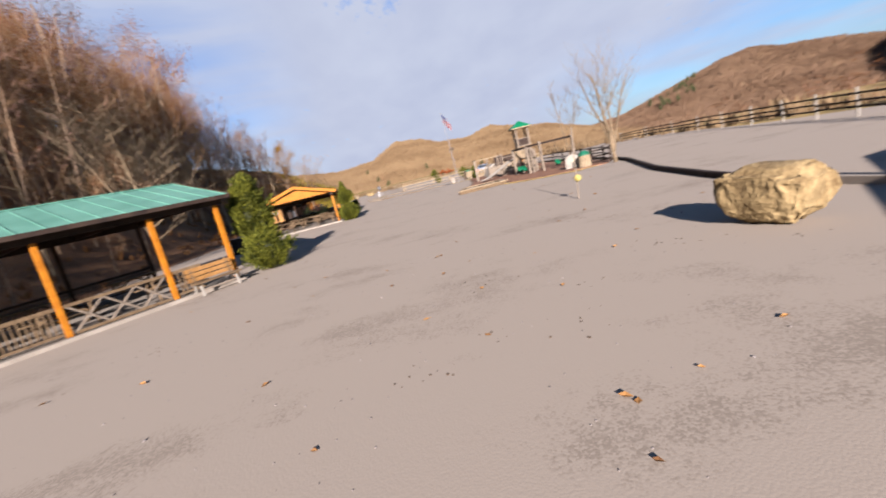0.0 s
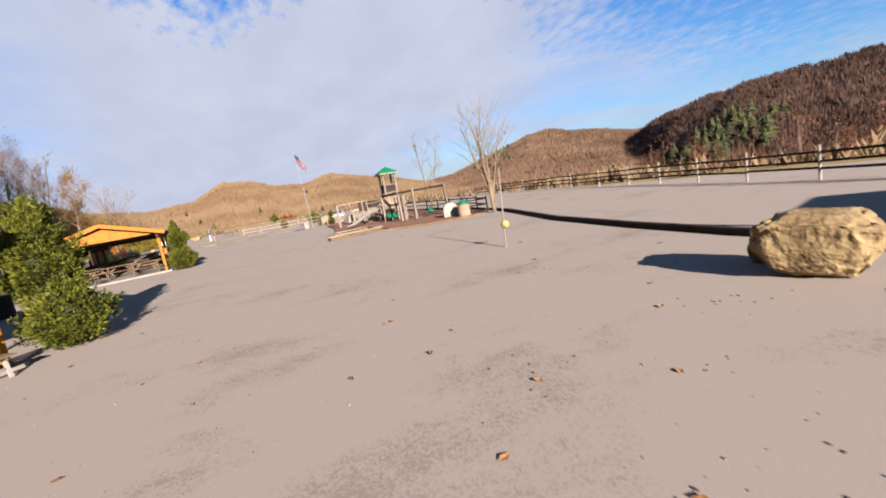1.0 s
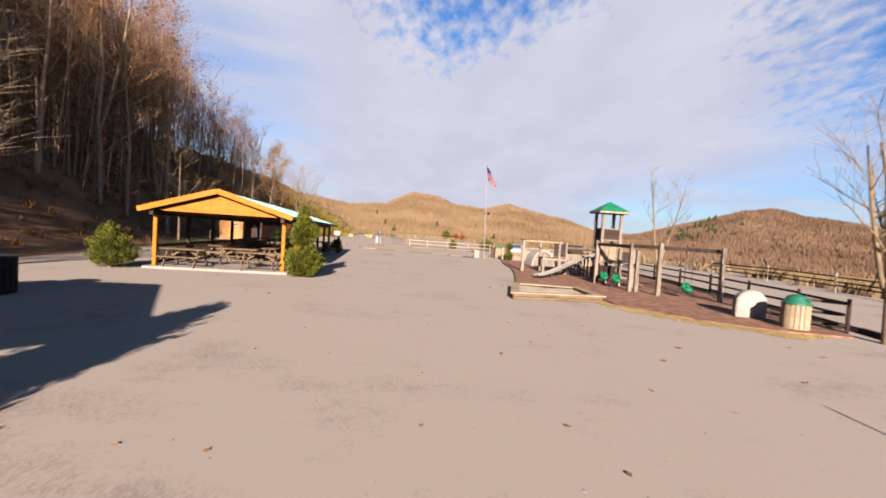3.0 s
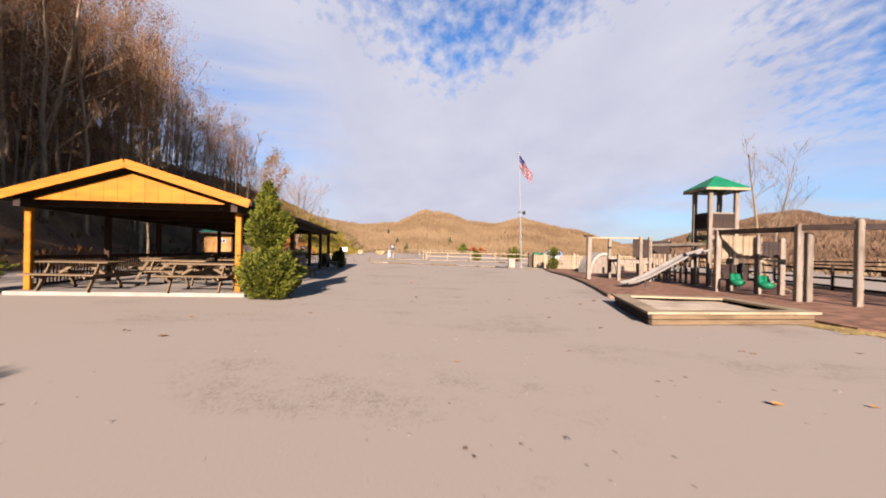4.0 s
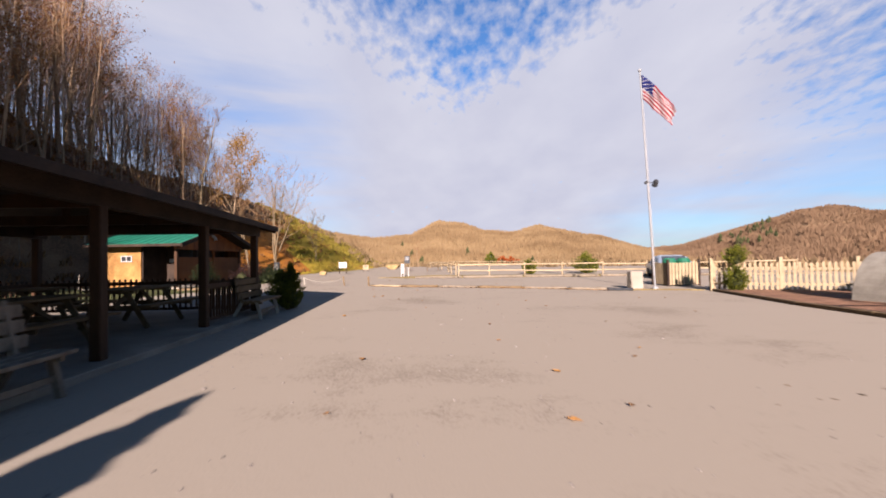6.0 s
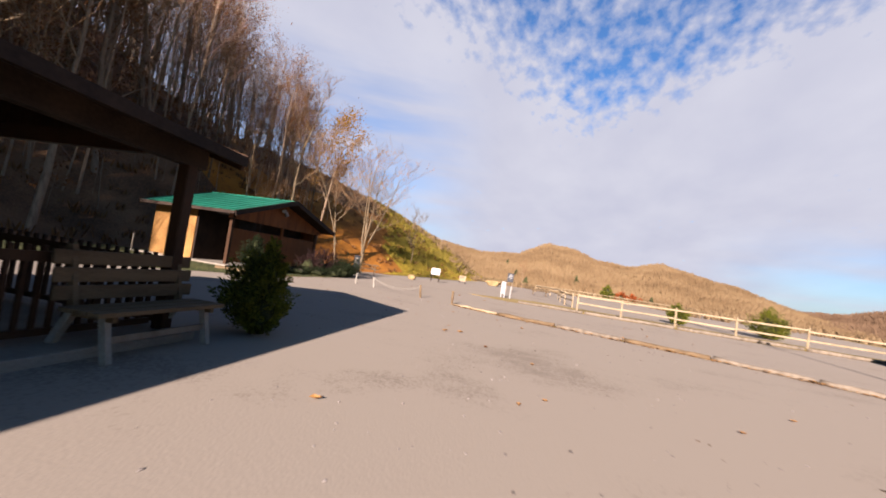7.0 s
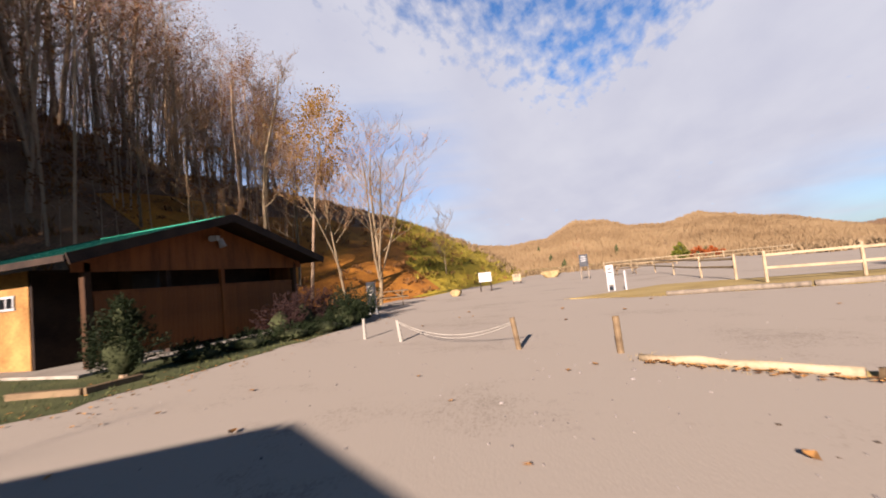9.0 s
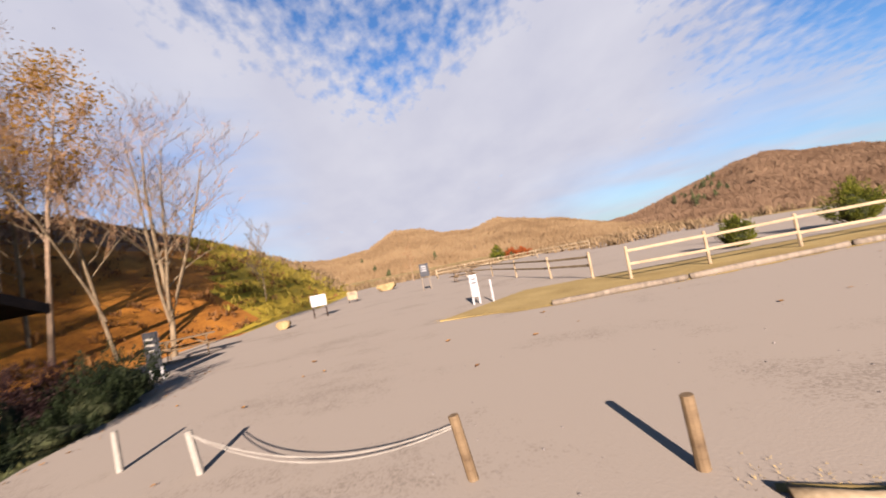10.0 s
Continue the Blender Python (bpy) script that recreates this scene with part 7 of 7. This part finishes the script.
def parked_car():
    ob = thing("parked_car", placed(12.9, 38.0, -14) @ Matrix.Diagonal((0.97, 1, 0.9, 1)), "silver-blue sedan parked beside the rail fence", "car")
    # local y ahead; side profile lofted across the width
    prof = [(-2.25, 0.42), (-2.28, 0.7), (-2.2, 0.95), (-1.75, 1.02), (-1.2, 1.42), (-0.4, 1.5), (0.35, 1.45), (1.0, 1.03), (2.0, 0.88), (2.25, 0.7), (2.25, 0.4), (1.9, 0.28), (-1.9, 0.28)]
    bm = B()
    rings = []
    for x, k, top in ((-0.88, 0.97, 0.86), (-0.8, 1.0, 0.96), (-0.5, 1.01, 1.0), (0.5, 1.01, 1.0), (0.8, 1.0, 0.96), (0.88, 0.97, 0.86)):
        ring = []
        for y, z in prof:
            inset = 0.16 * max(0.0, z - 1.0) / 0.5 * (1 if x > 0 else -1)
            ring.append(bm.verts.new((x - inset * (abs(x) > 0.6), y * k, z if z < 0.9 else 0.9 + (z - 0.9) * (top if abs(x) > 0.6 else 1))))
        rings.append(ring)
    m = len(prof)
    for a, b in zip(rings, rings[1:]):
        for i in range(m):
            bm.faces.new((a[i], a[(i + 1) % m], b[(i + 1) % m], b[i]))
    bm.faces.new(rings[0])
    bm.faces.new(rings[-1][::-1])
    bmesh.ops.recalc_face_normals(bm, faces=bm.faces[:])
    part("body", bm, M["car_paint"], ob, "silver-blue painted body", True)
    bm = B()
    beam(bm, (0, -1.78, 1.08), (0, -1.24, 1.42), 1.25, 0.03, up=(0, -0.5, 0.85))
    part("rear_window", bm, M["car_glass"], ob, "dark rear window")
    for s in (-1, 1):
        for y0, y1 in ((-1.1, -0.35), (-0.28, 0.45)):
            bm = B()
            box(bm, (0.03, y1 - y0, 0.3), (s * 0.83, (y0 + y1) / 2, 1.2), Matrix.Rotation(radians(-14 * s), 3, "Y"))
            part("side_window", bm, M["car_glass"], ob, "dark side window")
        bm = B()
        box(bm, (0.34, 0.08, 0.17), (s * 0.66, -2.23, 0.84), bevel=0.02)
        part("tail_lamp", bm, M["tail_red"], ob, "red tail lamp")
        bm = B()
        box(bm, (0.14, 0.1, 0.1), (s * 0.97, 0.62, 1.03), bevel=0.02)
        part("mirror", bm, M["black"], ob)
        for y in (-1.38, 1.4):
            bm = B()
            rod(bm, (s * 0.68, y, 0.32), (s * 0.9, y, 0.32), 0.32, 0.32, 24)
            wheel = part("wheel", bm, M["tyre"], ob, "black tyre")
            bm = B()
            rod(bm, (s * 0.88, y, 0.32), (s * 0.915, y, 0.32), 0.2, 0.18, 16)
            part("rim", bm, M["concrete"], wheel, "grey wheel rim")
    bm = B()
    box(bm, (1.6, 0.12, 0.2), (0, -2.27, 0.5), bevel=0.03)
    part("bumper", bm, M["black"], ob, "dark rear bumper")
    bm = B()
    box(bm, (0.32, 0.02, 0.13), (0, -2.3, 0.72))
    part("number_plate", bm, M["white_paint"], ob, "blank pale plate")


parked_car()


# ---- fallen leaves, stones and twigs on the lot ----
M["fallen_leaf"] = foliage("fallen_leaves", (0.06, 0.026, 0.010), (0.24, 0.12, 0.035), 0.85, 2.0, 0.1)


def fallen_leaves(name, spots, label, size=(0.035, 0.075), seed=4, lift=0.0):
    rng = random.Random(seed)
    verts, faces = [], []
    for x, y, z in spots:
        a, L = rng.uniform(0, 6.28), rng.uniform(*size)
        u, w = Vector((math.cos(a), math.sin(a), 0)) * L, Vector((-math.sin(a), math.cos(a), 0)) * L * 0.6
        c = Vector((x, y, z + 0.012))
        up = Vector((0, 0, L * rng.uniform(0.15, 0.7)))
        b = len(verts)
        for q in (c - u + up * 0.5, c - u * 0.2 + w + up * 0.8, c + u + up * 0.4, c - u * 0.2 - w + up * 0.7, c):
            verts.append(tuple(q))
        faces += [(b, b + 4, b + 1), (b + 1, b + 4, b + 2), (b + 2, b + 4, b + 3), (b + 3, b + 4, b)]
    ob = new(name, mesh_of(name, verts, faces, M["fallen_leaf"]))
    return tagged(ob, label, "leaves", "", "stuff")


rng = random.Random(9)
spots = [(rng.uniform(-9, 13), rng.uniform(-30, 42), 0.0) for _ in range(280)]
spots = [p for p in spots if not (p[0] > 7 and p[1] > 4) and not (p[0] < -3.5 and (p[1] < -6 or 7 < p[1] < 24))]
fallen_leaves("fallen_leaves", spots, "scattered brown fallen leaves on the gravel")
line = []
for a, b in zip(KERB, KERB[1:]):
    for _ in range(90):
        t = rng.random()
        line.append((a[0] + (b[0] - a[0]) * t + rng.gauss(0, 0.05), a[1] + (b[1] - a[1]) * t - 0.14 - abs(rng.gauss(0, 0.07)), rng.uniform(0, 0.03)))
fallen_leaves("fallen_leaves", line, "drift of brown leaves against the kerb logs", (0.02, 0.05), 5)
line = []
for _ in range(500):
    t = rng.uniform(0, 1)
    line.append((-11.2 + rng.gauss(0, 0.7) - 1.6 * t, 31.5 + 13 * t + rng.gauss(0, 0.4), 0))
fallen_leaves("fallen_leaves", line, "brown leaves gathered along the washroom beds", (0.02, 0.045), 6)


LANE = [(3.5, -27), (2.4, -15), (1.8, 0), (0.2, 13), (-2.0, 24), (-5.5, 33)]  # the worn middle of the lot


def pebbles():
    rng = random.Random(12)
    bm = B()
    bmesh.ops.create_icosphere(bm, subdivisions=1, radius=1.0)
    bv = [v.co.copy() for v in bm.verts]
    bf = [tuple(v.index for v in f.verts) for f in bm.faces]
    bm.free()
    verts, faces = [], []
    for _ in range(2600):
        if rng.random() < 0.7:
            k = rng.randrange(len(LANE) - 1)
            a, b = LANE[k], LANE[k + 1]
            t = rng.random()
            x, y = a[0] + (b[0] - a[0]) * t + rng.gauss(0, 3.0), a[1] + (b[1] - a[1]) * t + 2 + rng.gauss(0, 2.0)
        else:
            x, y = rng.uniform(-9, 12), rng.uniform(-32, 42)
        if (x > 6 and y > 4) or (x < -3 and 6 < y < 25) or x > 11.5:
            continue
        r = rng.uniform(0.005, 0.014) * (1.8 if rng.random() < 0.08 else 1)
        s = Vector((rng.uniform(0.7, 1.4), rng.uniform(0.7, 1.4), rng.uniform(0.45, 0.8))) * r
        b = len(verts)
        for v in bv:
            verts.append((x + v.x * s.x, y + v.y * s.y, v.z * s.z + s.z * 0.3))
        faces += [tuple(i + b for i in f) for f in bf]
    ob = new("loose_stones", mesh_of("loose_stones", verts, faces, M["pebble"]))
    tagged(ob, "loose grey and tan stones on the gravel", "gravel", "", "stuff")


M["pebble"] = foliage("loose_stone", (0.05, 0.042, 0.036), (0.14, 0.12, 0.104), 0.9, 3.0, 0.0)
pebbles()


def clods():
    """Dark crumbs of soil and bark trodden into the gravel, thickest by the boulder and along the lane."""
    rng = random.Random(23)
    bm = B()
    bmesh.ops.create_icosphere(bm, subdivisions=1, radius=1.0)
    bv = [v.co.copy() for v in bm.verts]
    bf = [tuple(v.index for v in f.verts) for f in bm.faces]
    bm.free()
    verts, faces = [], []
    heaps = [(rng.uniform(3, 11), rng.uniform(-27, -9)) for _ in range(26)] + [(rng.uniform(-5, 6), rng.uniform(-24, 33)) for _ in range(30)]
    for hx, hy in heaps:
        for _ in range(rng.randint(2, 9)):
            x, y = hx + rng.gauss(0, 0.3), hy + rng.gauss(0, 0.22)
            if (x > 6 and y > 3) or (x < -3 and 6 < y < 25):
                continue
            r = rng.uniform(0.006, 0.018)
            s3 = Vector((rng.uniform(0.8, 2.2), rng.uniform(0.8, 1.6), rng.uniform(0.25, 0.55))) * r
            c, n = math.cos(rng.uniform(0, 6.28)), len(verts)
            d = math.sqrt(max(0.0, 1 - c * c))
            for v in bv:
                u, w = v.x * s3.x, v.y * s3.y
                verts.append((x + u * c - w * d, y + u * d + w * c, v.z * s3.z + s3.z * 0.4))
            faces += [tuple(i + n for i in f) for f in bf]
    ob = new("soil_crumbs", mesh_of("soil_crumbs", verts, faces, M["soil"]))
    tagged(ob, "dark crumbs of soil and bark on the gravel", "gravel", "", "stuff")


M["soil"] = foliage("dark_soil", (0.022, 0.015, 0.010), (0.07, 0.048, 0.03), 0.95, 2.0, 0.0)
clods()
